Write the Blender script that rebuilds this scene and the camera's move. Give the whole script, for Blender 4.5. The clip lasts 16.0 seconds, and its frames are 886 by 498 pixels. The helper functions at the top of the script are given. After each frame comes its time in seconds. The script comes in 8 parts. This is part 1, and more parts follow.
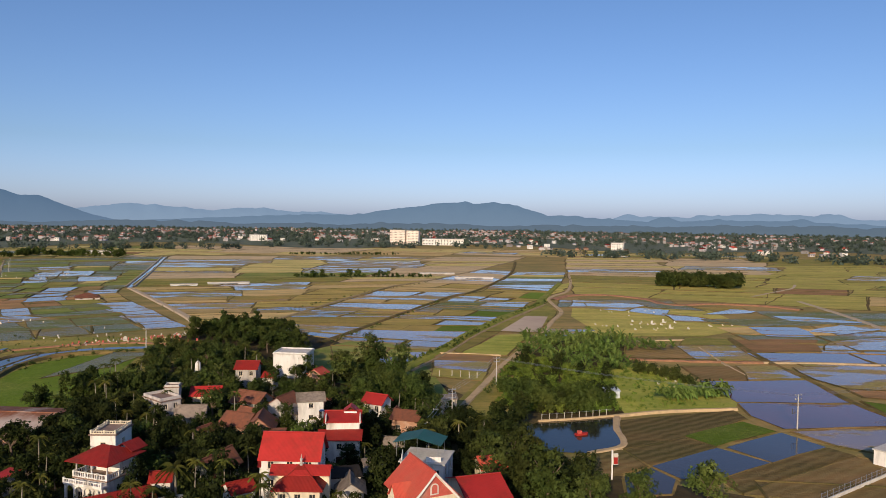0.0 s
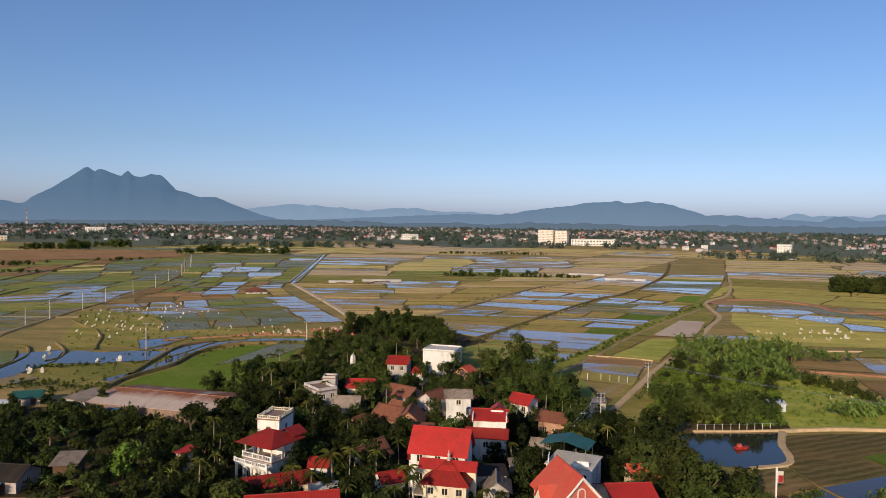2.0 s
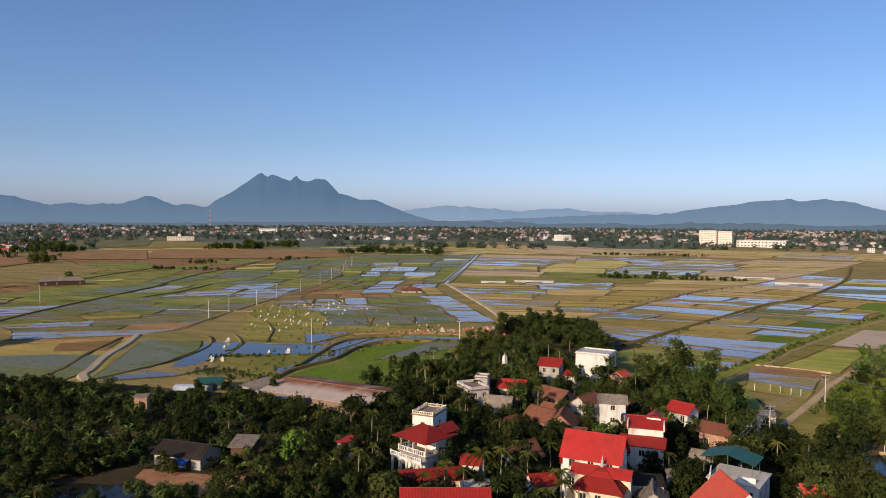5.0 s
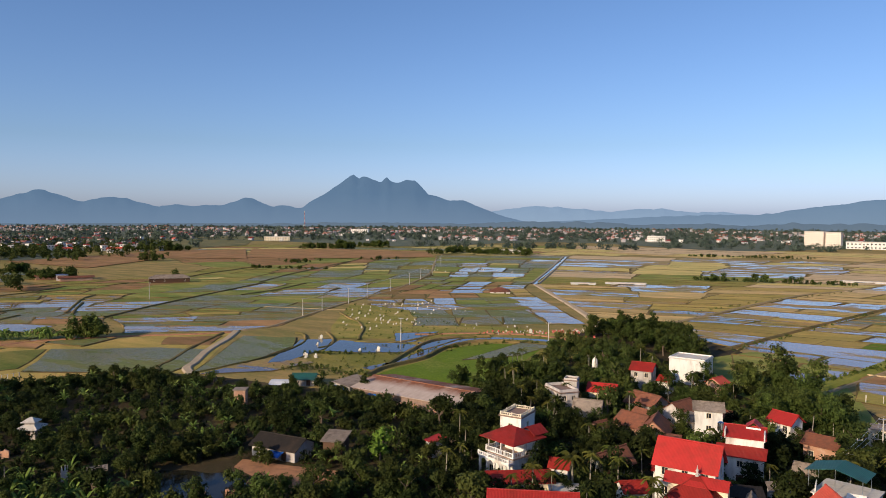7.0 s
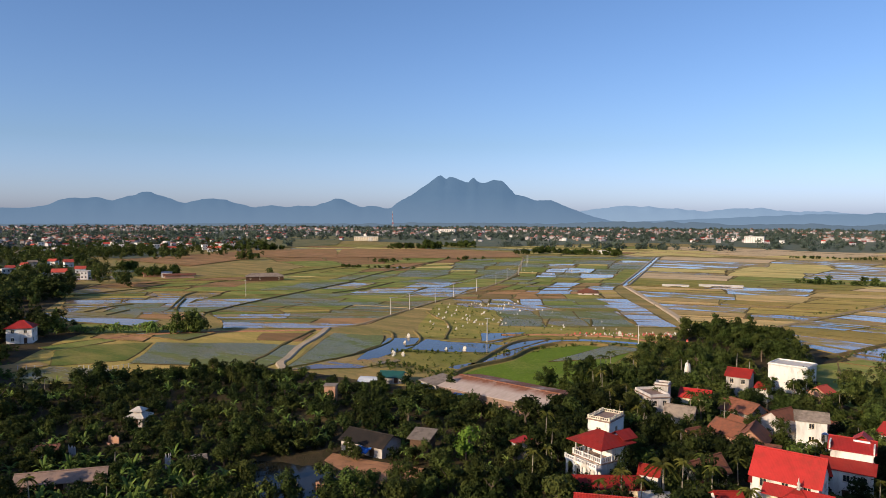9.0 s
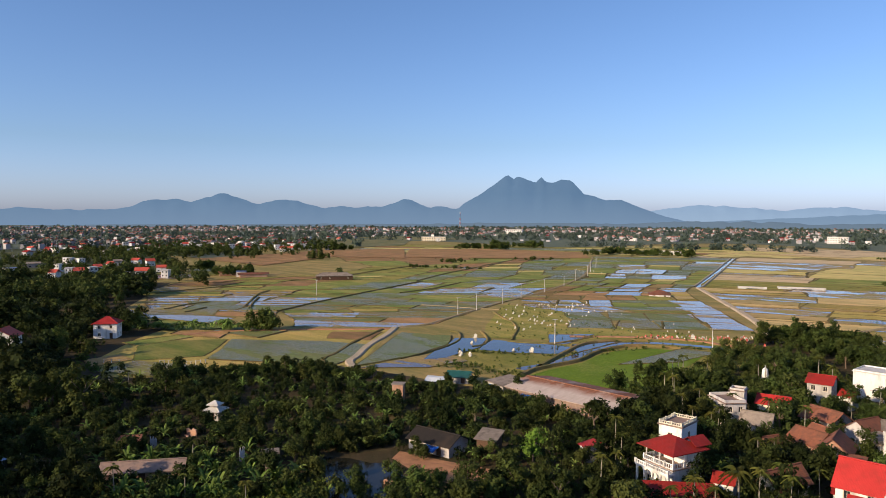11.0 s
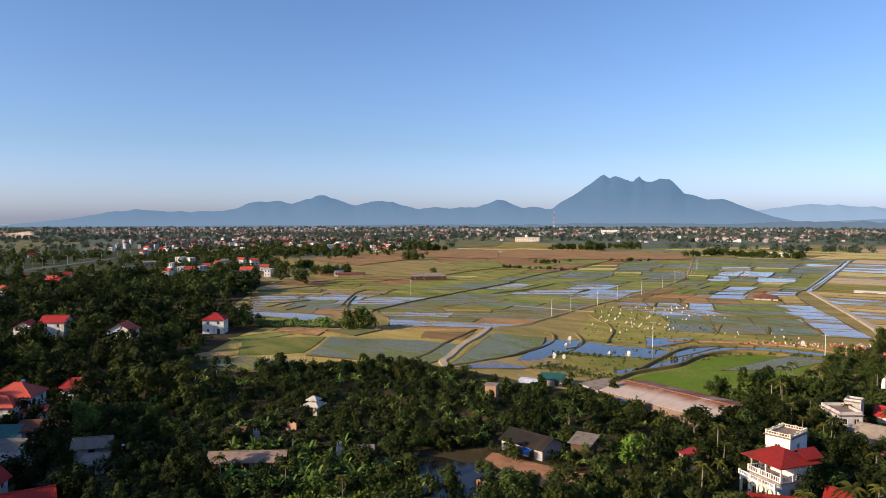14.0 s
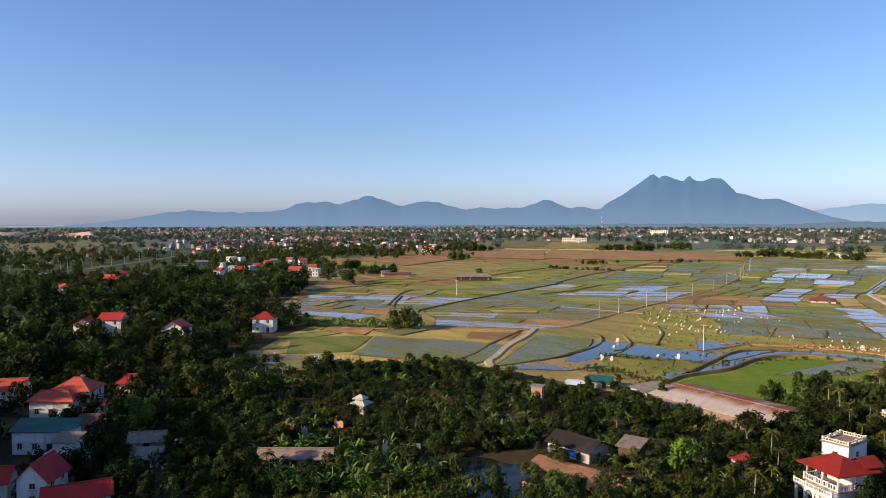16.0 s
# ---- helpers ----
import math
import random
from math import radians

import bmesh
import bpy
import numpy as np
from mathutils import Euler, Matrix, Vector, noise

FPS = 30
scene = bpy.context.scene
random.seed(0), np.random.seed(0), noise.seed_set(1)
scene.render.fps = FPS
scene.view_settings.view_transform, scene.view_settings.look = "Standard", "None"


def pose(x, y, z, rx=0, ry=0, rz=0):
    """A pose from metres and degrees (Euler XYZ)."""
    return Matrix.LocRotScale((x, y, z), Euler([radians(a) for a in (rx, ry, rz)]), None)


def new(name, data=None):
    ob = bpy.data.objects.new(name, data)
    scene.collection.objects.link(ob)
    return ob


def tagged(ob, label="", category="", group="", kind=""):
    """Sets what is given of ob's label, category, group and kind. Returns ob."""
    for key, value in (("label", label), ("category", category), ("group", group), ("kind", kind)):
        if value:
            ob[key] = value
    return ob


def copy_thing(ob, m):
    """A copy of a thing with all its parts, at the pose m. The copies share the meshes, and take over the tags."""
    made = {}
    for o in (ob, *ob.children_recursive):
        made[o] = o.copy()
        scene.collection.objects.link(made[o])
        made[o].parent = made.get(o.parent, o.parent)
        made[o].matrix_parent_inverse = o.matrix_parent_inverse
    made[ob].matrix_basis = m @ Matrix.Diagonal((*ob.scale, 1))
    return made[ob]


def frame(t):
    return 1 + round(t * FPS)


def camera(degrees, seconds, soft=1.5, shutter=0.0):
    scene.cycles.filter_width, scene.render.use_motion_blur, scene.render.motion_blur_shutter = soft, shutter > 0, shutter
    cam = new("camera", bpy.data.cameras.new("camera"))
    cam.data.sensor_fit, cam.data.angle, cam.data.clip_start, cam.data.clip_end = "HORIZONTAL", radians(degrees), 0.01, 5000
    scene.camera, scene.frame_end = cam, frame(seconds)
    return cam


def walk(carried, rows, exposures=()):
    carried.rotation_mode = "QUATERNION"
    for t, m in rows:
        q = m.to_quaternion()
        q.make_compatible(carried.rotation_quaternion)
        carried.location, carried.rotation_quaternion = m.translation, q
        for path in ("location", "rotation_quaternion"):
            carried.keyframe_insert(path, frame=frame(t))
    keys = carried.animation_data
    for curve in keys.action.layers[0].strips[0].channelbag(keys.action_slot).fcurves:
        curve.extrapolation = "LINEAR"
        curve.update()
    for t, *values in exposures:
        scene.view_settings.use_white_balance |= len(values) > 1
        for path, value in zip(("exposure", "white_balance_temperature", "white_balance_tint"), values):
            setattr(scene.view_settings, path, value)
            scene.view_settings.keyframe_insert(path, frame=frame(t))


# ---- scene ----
import itertools

# ---------------------------------------------------------------- camera and walk
EYE = 45.0
cam = camera(63.74, 16.0, soft=0.6)
# seconds, yaw, pitch, roll: the camera hangs in one spot and turns to its left
ROWS = [
    (0.0, 0.00, -2.25, -0.76),
    (0.5, 2.81, -2.30, -0.66),
    (1.0, 6.57, -2.34, -0.72),
    (1.5, 9.55, -2.36, -0.79),
    (2.0, 11.86, -2.41, -0.75),
    (2.5, 14.00, -2.44, -0.65),
    (3.0, 16.32, -2.44, -0.61),
    (3.5, 18.44, -2.45, -0.57),
    (4.0, 20.39, -2.46, -0.53),
    (6.5, 29.36, -2.47, -0.38),
    (7.0, 31.16, -2.47, -0.39),
    (7.5, 32.94, -2.47, -0.36),
    (8.0, 34.83, -2.48, -0.34),
    (8.5, 36.50, -2.48, -0.30),
    (9.0, 38.11, -2.50, -0.30),
    (11.5, 44.82, -2.49, -0.15),
    (12.0, 46.17, -2.48, -0.12),
    (12.5, 47.44, -2.47, -0.10),
    (13.0, 48.72, -2.47, -0.10),
    (13.5, 49.94, -2.47, -0.03),
    (14.0, 51.01, -2.46, -0.01),
    (14.5, 52.27, -2.46, -0.00),
    (15.0, 53.14, -2.45, 0.02),
    (15.5, 54.01, -2.44, 0.03),
    (16.0, 54.70, -2.43, 0.04),
]
walk(cam, [(t, pose(0, 0, EYE, 90 + pitch, roll, yaw)) for t, yaw, pitch, roll in ROWS],
     exposures=((0.0, -0.29), (4.0, -0.22), (9.0, 0.03), (16.0, 0.29)))

# ---------------------------------------------------------------- world, sun, exposure
SUN_ELEVATION, SUN_YAW = 21.0, 165.0  # yaw: degrees from +y towards -x, where the sun stands
world = bpy.data.worlds.new("world")
scene.world = world
world.use_nodes = True
wn = world.node_tree
sky = wn.nodes.new("ShaderNodeTexSky")
sky.sky_type = "NISHITA"
sky.sun_disc = False
sky.sun_elevation = radians(SUN_ELEVATION)
sky.sun_rotation = radians(-SUN_YAW)
sky.altitude = 0
sky.air_density, sky.dust_density, sky.ozone_density = 1.0, 1.0, 1.5
cast = wn.nodes.new("ShaderNodeMix")  # the clear morning air is bluer than the model's
cast.data_type, cast.blend_type = "RGBA", "MULTIPLY"
cast.inputs[0].default_value = 1.0
where = wn.nodes.new("ShaderNodeTexCoord")
parts = wn.nodes.new("ShaderNodeSeparateXYZ")
wn.links.new(where.outputs["Generated"], parts.inputs[0])
tint = wn.nodes.new("ShaderNodeValToRGB")  # lavender haze low down, blue above
low, high = tint.color_ramp.elements
low.position, low.color = 0.0, (0.75, 0.88, 1.58, 1)
high.position, high.color = 0.28, (0.56, 0.70, 0.97, 1)
mid = tint.color_ramp.elements.new(0.1)
mid.color = (0.59, 0.71, 1.02, 1)
wn.links.new(parts.outputs["Z"], tint.inputs[0])
wn.links.new(tint.outputs[0], cast.inputs[7])
wn.links.new(sky.outputs[0], cast.inputs[6])
wn.links.new(cast.outputs[2], wn.nodes["Background"].inputs[0])
wn.nodes["Background"].inputs[1].default_value = 0.153
sun = new("sun", bpy.data.lights.new("sun", "SUN"))
sun.data.energy, sun.data.angle, sun.data.color = 5.6, radians(0.6), (1.0, 0.80, 0.56)
a, e = radians(SUN_YAW), radians(SUN_ELEVATION)
sun_way = Vector((-math.sin(a) * math.cos(e), math.cos(a) * math.cos(e), math.sin(e)))
sun.matrix_world = Matrix.Translation((0, 0, 300)) @ sun_way.to_track_quat("Z", "Y").to_matrix().to_4x4()

# ---------------------------------------------------------------- materials
def shader(name):
    m = bpy.data.materials.new(name)
    m.use_nodes = True
    t = m.node_tree
    return m, t, t.nodes["Principled BSDF"], t.nodes, t.links


def coords(nodes, links, where, scale, stretch=(1, 1, 1)):
    """Object or world coordinates in metres, scaled."""
    if where == "world":
        src = nodes.new("ShaderNodeNewGeometry").outputs["Position"]
    else:
        src = nodes.new("ShaderNodeTexCoord").outputs["Object"]
    mp = nodes.new("ShaderNodeMapping")
    mp.inputs["Scale"].default_value = [scale * s for s in stretch]
    links.new(src, mp.inputs["Vector"])
    return mp.outputs["Vector"]


def noise_fac(nodes, links, vec, detail=4.0, rough=0.6, lo=0.3, hi=0.7):
    n = nodes.new("ShaderNodeTexNoise")
    n.inputs["Scale"].default_value = 1.0
    n.inputs["Detail"].default_value, n.inputs["Roughness"].default_value = detail, rough
    links.new(vec, n.inputs["Vector"])
    r = nodes.new("ShaderNodeMapRange")
    r.inputs["From Min"].default_value, r.inputs["From Max"].default_value = lo, hi
    links.new(n.outputs["Fac"], r.inputs["Value"])
    return r.outputs["Result"]


def mix(nodes, links, fac, a, b, kind="MIX"):
    m = nodes.new("ShaderNodeMix")
    m.data_type, m.blend_type = "RGBA", kind
    for sock, v in ((m.inputs[0], fac), (m.inputs[6], a), (m.inputs[7], b)):
        if isinstance(v, (int, float)):
            sock.default_value = v
        elif isinstance(v, tuple):
            sock.default_value = (*v, 1) if len(v) == 3 else v
        else:
            links.new(v, sock)
    return m.outputs[2]


def ramp(nodes, links, fac, stops):
    r = nodes.new("ShaderNodeValToRGB")
    el = r.color_ramp.elements
    while len(el) < len(stops):
        el.new(0.5)
    for k, (p, c) in zip(el, stops):
        k.position, k.color = p, (*c, 1)
    links.new(fac, r.inputs["Fac"])
    return r.outputs["Color"]


def surface(name, c1, c2, scale=1.0, rough=0.8, bump=0.0, where="object", vary=0.12, stain=None, ribs=0.0, ribs_axis="X",
            metal=0.0, stain_scale=0.25, spec=0.3, streak=(1, 1, 1)):
    """Two mixed colours at a fine scale, stains at a coarse one, a shift from object to object, relief and ribs."""
    m, t, b, nodes, links = shader(name)
    v = coords(nodes, links, where, scale, streak)
    f = noise_fac(nodes, links, v)
    col = mix(nodes, links, f, c1, c2)
    if stain:
        f2 = noise_fac(nodes, links, coords(nodes, links, where, stain_scale, streak), 5, 0.65, 0.5, 0.72)
        col = mix(nodes, links, f2, col, stain)
    if vary:
        info = nodes.new("ShaderNodeObjectInfo")
        hsv = nodes.new("ShaderNodeHueSaturation")
        r = nodes.new("ShaderNodeMapRange")
        r.inputs["To Min"].default_value, r.inputs["To Max"].default_value = 1 - vary, 1 + vary
        links.new(info.outputs["Random"], r.inputs["Value"])
        links.new(r.outputs["Result"], hsv.inputs["Value"])
        links.new(col, hsv.inputs["Color"])
        col = hsv.outputs["Color"]
    links.new(col, b.inputs["Base Color"])
    b.inputs["Roughness"].default_value, b.inputs["Metallic"].default_value = rough, metal
    b.inputs["Specular IOR Level"].default_value = spec
    if bump or ribs:
        bp = nodes.new("ShaderNodeBump")
        bp.inputs["Strength"].default_value = 0.6
        bp.inputs["Distance"].default_value = max(bump, ribs)
        if ribs:
            w = nodes.new("ShaderNodeTexWave")
            w.bands_direction = ribs_axis
            w.inputs["Scale"].default_value = 1.6
            links.new(coords(nodes, links, "object", 1.0), w.inputs["Vector"])
            links.new(w.outputs["Fac"], bp.inputs["Height"])
        else:
            links.new(f, bp.inputs["Height"])
        links.new(bp.outputs["Normal"], b.inputs["Normal"])
    return m


def leaf(name, dark, light, warm, amount=0.35):
    """Foliage: every leaf its own shade, every tree its own cast, light shining through."""
    m, t, b, nodes, links = shader(name)
    geo = nodes.new("ShaderNodeNewGeometry")
    info = nodes.new("ShaderNodeObjectInfo")
    col = mix(nodes, links, geo.outputs["Random Per Island"], dark, light)
    big = noise_fac(nodes, links, coords(nodes, links, "world", 0.09), 3, 0.6, 0.42, 0.68)
    col = mix(nodes, links, big, col, mix(nodes, links, 0.6, col, warm))
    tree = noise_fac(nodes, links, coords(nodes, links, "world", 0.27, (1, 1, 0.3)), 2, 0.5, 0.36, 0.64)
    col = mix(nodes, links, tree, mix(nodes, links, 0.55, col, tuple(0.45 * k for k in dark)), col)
    hsv = nodes.new("ShaderNodeHueSaturation")
    r = nodes.new("ShaderNodeMapRange")
    r.inputs["To Min"].default_value, r.inputs["To Max"].default_value = 1 - amount, 1 + amount
    links.new(info.outputs["Random"], r.inputs["Value"])
    links.new(r.outputs["Result"], hsv.inputs["Value"])
    links.new(col, hsv.inputs["Color"])
    links.new(hsv.outputs["Color"], b.inputs["Base Color"])
    b.inputs["Roughness"].default_value, b.inputs["Specular IOR Level"].default_value = 0.75, 0.06
    tr = nodes.new("ShaderNodeBsdfTranslucent")
    links.new(hsv.outputs["Color"], tr.inputs["Color"])
    ms = nodes.new("ShaderNodeMixShader")
    ms.inputs[0].default_value = 0.17
    links.new(b.outputs[0], ms.inputs[1])
    links.new(tr.outputs[0], ms.inputs[2])
    links.new(ms.outputs[0], nodes["Material Output"].inputs["Surface"])
    return m


def drift(nodes, links, col, amount):
    """Growth and bare earth drift over the plain without regard to the plots."""
    sep = nodes.new("ShaderNodeSeparateXYZ")
    links.new(nodes.new("ShaderNodeNewGeometry").outputs["Position"], sep.inputs[0])
    west = nodes.new("ShaderNodeMapRange")  # the western plots are greener
    west.inputs["From Min"].default_value, west.inputs["From Max"].default_value = -40.0, -220.0
    west.inputs["To Max"].default_value = 0.28
    links.new(sep.outputs["X"], west.inputs["Value"])
    plus = nodes.new("ShaderNodeMath")
    plus.operation, plus.use_clamp = "ADD", True
    links.new(noise_fac(nodes, links, coords(nodes, links, "world", 0.02, (0.5, 1, 1)), 5, 0.65, 0.44, 0.68), plus.inputs[0])
    links.new(west.outputs["Result"], plus.inputs[1])
    tone = mix(nodes, links, plus.outputs[0], (0.44, 0.255, 0.10), (0.165, 0.185, 0.036))
    small = noise_fac(nodes, links, coords(nodes, links, "world", 0.16, (0.5, 1, 1)), 5, 0.7, 0.35, 0.65)
    k = nodes.new("ShaderNodeMath")
    k.operation = "MULTIPLY"
    links.new(small, k.inputs[0])
    k.inputs[1].default_value = 2 * amount
    return mix(nodes, links, k.outputs[0], col, tone)


def paddy(name, grass, mud, cover, wave=0.05, sprouts=0.0, silt=((0.17, 0.095, 0.07), (0.08, 0.056, 0.044))):
    """A flooded plot: still water between patches of mud and young growth."""
    m, t, b, nodes, links = shader(name)
    info = nodes.new("ShaderNodeObjectInfo")
    v = coords(nodes, links, "world", 0.055, (0.42, 1.15, 1))
    f = noise_fac(nodes, links, v, 7, 0.72, cover, cover + 0.07)
    if sprouts:
        rows = noise_fac(nodes, links, coords(nodes, links, "world", 2.6, (1, 0.35, 1)), 4, 0.7, 0.32, 0.56)
        blend = nodes.new("ShaderNodeMath")
        blend.operation, blend.use_clamp = "MULTIPLY_ADD", True
        links.new(rows, blend.inputs[0])
        blend.inputs[1].default_value = sprouts
        links.new(f, blend.inputs[2])
        f = blend.outputs[0]
    fine = noise_fac(nodes, links, coords(nodes, links, "world", 0.9), 3, 0.6)
    land = mix(nodes, links, noise_fac(nodes, links, coords(nodes, links, "world", 0.08), 3), grass, mud)
    land = mix(nodes, links, fine, land, mix(nodes, links, 0.5, land, (0.02, 0.02, 0.01)))
    land = drift(nodes, links, land, 0.14)
    wet = mix(nodes, links, noise_fac(nodes, links, coords(nodes, links, "world", 0.03), 3), *silt)
    links.new(mix(nodes, links, f, wet, land), b.inputs["Base Color"])
    rr = nodes.new("ShaderNodeMapRange")
    rr.inputs["To Min"].default_value, rr.inputs["To Max"].default_value = 0.06, 0.85
    links.new(f, rr.inputs["Value"])
    links.new(rr.outputs["Result"], b.inputs["Roughness"])
    b.inputs["IOR"].default_value = 1.33
    bp = nodes.new("ShaderNodeBump")
    bp.inputs["Strength"].default_value, bp.inputs["Distance"].default_value = 0.3, wave
    links.new(fine, bp.inputs["Height"])
    links.new(bp.outputs["Normal"], b.inputs["Normal"])
    return m


def crop(name, c1, c2, c3, fine=1.1, blend=0.13, furrows=None):
    """A dry or planted plot, with rows, patches and its own cast."""
    m, t, b, nodes, links = shader(name)
    f = noise_fac(nodes, links, coords(nodes, links, "world", 0.07, (0.4, 1, 1)), 5, 0.6)
    col = mix(nodes, links, f, c1, c2)
    mid = noise_fac(nodes, links, coords(nodes, links, "world", 0.22, (1, 0.6, 1)), 6, 0.7, 0.45, 0.62)
    col = mix(nodes, links, mid, col, mix(nodes, links, 0.55, col, c3))
    dry = noise_fac(nodes, links, coords(nodes, links, "world", 0.035), 4, 0.65, 0.52, 0.7)
    col = mix(nodes, links, dry, col, mix(nodes, links, 0.45, col, (0.33, 0.24, 0.09)))
    g = noise_fac(nodes, links, coords(nodes, links, "world", fine), 4, 0.7)
    col = mix(nodes, links, g, col, c3)
    if blend:
        col = drift(nodes, links, col, blend)
        streak = noise_fac(nodes, links, coords(nodes, links, "world", 0.06, (0.45, 1.5, 1)), 6, 0.68, 0.40, 0.66)
        col = mix(nodes, links, streak, col, mix(nodes, links, 0.3, col, (0.40, 0.21, 0.09)))
        shade = noise_fac(nodes, links, coords(nodes, links, "world", 0.045, (0.6, 2.0, 1)), 5, 0.7, 0.42, 0.62)
        col = mix(nodes, links, shade, mix(nodes, links, 0.36, col, (0.06, 0.065, 0.016)), col)
    if furrows:
        w = nodes.new("ShaderNodeTexWave")
        w.inputs["Scale"].default_value, w.inputs["Distortion"].default_value = 0.14, 3.0
        w.inputs["Detail"].default_value, w.inputs["Detail Scale"].default_value = 3.0, 2.0
        turn = nodes.new("ShaderNodeMapping")
        turn.inputs["Rotation"].default_value = (0, 0, radians(furrows))
        links.new(nodes.new("ShaderNodeNewGeometry").outputs["Position"], turn.inputs["Vector"])
        links.new(turn.outputs["Vector"], w.inputs["Vector"])
        col = mix(nodes, links, w.outputs["Fac"], col, mix(nodes, links, 0.35, col, (0.26, 0.19, 0.08)))
    info = nodes.new("ShaderNodeObjectInfo")
    hsv = nodes.new("ShaderNodeHueSaturation")
    r = nodes.new("ShaderNodeMapRange")
    r.inputs["To Min"].default_value, r.inputs["To Max"].default_value = 1.0, 1.6
    links.new(info.outputs["Random"], r.inputs["Value"])
    links.new(r.outputs["Result"], hsv.inputs["Value"])
    links.new(col, hsv.inputs["Color"])
    links.new(hsv.outputs["Color"], b.inputs["Base Color"])
    b.inputs["Roughness"].default_value, b.inputs["Specular IOR Level"].default_value = 0.95, 0.1
    bp = nodes.new("ShaderNodeBump")
    bp.inputs["Strength"].default_value, bp.inputs["Distance"].default_value = 0.7, 0.15
    links.new(g, bp.inputs["Height"])
    links.new(bp.outputs["Normal"], b.inputs["Normal"])
    return m


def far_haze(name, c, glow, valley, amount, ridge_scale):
    """A mountain range so far off that it is a blue backdrop: air haze painted on as emission, paler over the valley.
    """
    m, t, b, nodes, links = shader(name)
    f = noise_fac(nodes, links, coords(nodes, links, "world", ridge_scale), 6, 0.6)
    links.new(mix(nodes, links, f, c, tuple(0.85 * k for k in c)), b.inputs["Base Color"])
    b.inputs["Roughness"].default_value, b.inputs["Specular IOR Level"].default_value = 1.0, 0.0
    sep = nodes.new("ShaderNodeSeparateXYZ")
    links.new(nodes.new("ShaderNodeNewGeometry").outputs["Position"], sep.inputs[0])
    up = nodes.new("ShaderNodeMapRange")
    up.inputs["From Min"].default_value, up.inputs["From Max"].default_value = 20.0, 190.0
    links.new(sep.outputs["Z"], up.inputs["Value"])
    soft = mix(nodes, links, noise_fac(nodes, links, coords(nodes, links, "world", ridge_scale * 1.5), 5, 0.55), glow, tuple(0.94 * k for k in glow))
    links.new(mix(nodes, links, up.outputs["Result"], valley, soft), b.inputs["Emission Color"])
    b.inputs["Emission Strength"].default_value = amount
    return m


GROUND = crop("plain_ground", (0.24, 0.18, 0.06), (0.28, 0.17, 0.07), (0.15, 0.14, 0.045), 0.6)
# brown soil taken near black, the trees' deep shade put into its colour
SOIL = crop("shade_darkened_soil", (0.035, 0.028, 0.013), (0.022, 0.024, 0.008), (0.05, 0.034, 0.018), 0.8, blend=0)
# ground under the far town, lightened: distance haze is in its colour
WOODLAND = crop("hazed_far_woodland", (0.105, 0.125, 0.085), (0.16, 0.155, 0.10), (0.08, 0.10, 0.072), 0.05, blend=0)
FAR_ROOF = surface("far_town_roofs", (0.33, 0.13, 0.095), (0.24, 0.11, 0.085), 0.04, 0.9, 0, "world", 0.1)
FAR_WALL = surface("far_town_wall", (0.54, 0.49, 0.48), (0.34, 0.32, 0.315), 0.05, 0.9, 0, "world", 0.2)
BLOCK_WALL = surface("far_block_wall", (0.78, 0.66, 0.56), (0.70, 0.59, 0.50), 0.05, 0.9, 0, "world", 0.05)
FAR_WALL_B = surface("far_weathered_wall", (0.30, 0.27, 0.25), (0.24, 0.22, 0.21), 0.05, 0.9, 0, "world", 0.15)
# stubble and olive made paler, distance haze painted into the crop colour
FAR_STUBBLE = crop("hazed_far_stubble", (0.74, 0.54, 0.32), (0.66, 0.49, 0.28), (0.56, 0.41, 0.24), 0.25, blend=0.02)
FAR_OLIVE = crop("hazed_far_olive_fields", (0.58, 0.455, 0.165), (0.50, 0.405, 0.14), (0.41, 0.335, 0.11), 0.25, blend=0.02)
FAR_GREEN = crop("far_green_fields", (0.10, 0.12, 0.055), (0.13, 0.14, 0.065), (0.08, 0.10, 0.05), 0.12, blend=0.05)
SAND = surface("dug_sand", (0.55, 0.42, 0.30), (0.42, 0.30, 0.22), 0.05, 0.95, 0, "world", 0)
GRASS = crop("grass", (0.235, 0.235, 0.038), (0.285, 0.235, 0.052), (0.14, 0.15, 0.028))
PASTURE = crop("dry_pasture", (0.44, 0.41, 0.08), (0.52, 0.41, 0.105), (0.30, 0.29, 0.055), 0.5)
MEADOW = crop("lush_meadow", (0.28, 0.33, 0.042), (0.34, 0.34, 0.055), (0.19, 0.235, 0.033), blend=0.06)
GREEN = crop("young_rice", (0.105, 0.162, 0.014), (0.13, 0.168, 0.017), (0.075, 0.115, 0.01), blend=0)
STUBBLE = crop("stubble", (0.68, 0.48, 0.215), (0.58, 0.42, 0.17), (0.46, 0.32, 0.13))
PLOUGHED = crop("ploughed_earth", (0.29, 0.135, 0.068), (0.215, 0.105, 0.052), (0.32, 0.165, 0.08))
OLIVE = crop("olive_field", (0.45, 0.335, 0.08), (0.36, 0.285, 0.066), (0.26, 0.20, 0.052))
WATER = paddy("flooded_plot", (0.34, 0.31, 0.065), (0.47, 0.30, 0.12), 0.53, 0.05, 0.0, ((0.30, 0.205, 0.16), (0.19, 0.135, 0.11)))
MARSH = paddy("half_flooded_plot", (0.34, 0.32, 0.07), (0.48, 0.31, 0.12), 0.475, 0.05, 0.0, ((0.30, 0.20, 0.15), (0.19, 0.13, 0.10)))
SILT = paddy("muddy_plot", (0.46, 0.28, 0.11), (0.36, 0.29, 0.08), 0.44)
DYKE = crop("dark_dyke", (0.11, 0.09, 0.032), (0.08, 0.075, 0.026), (0.13, 0.10, 0.04))
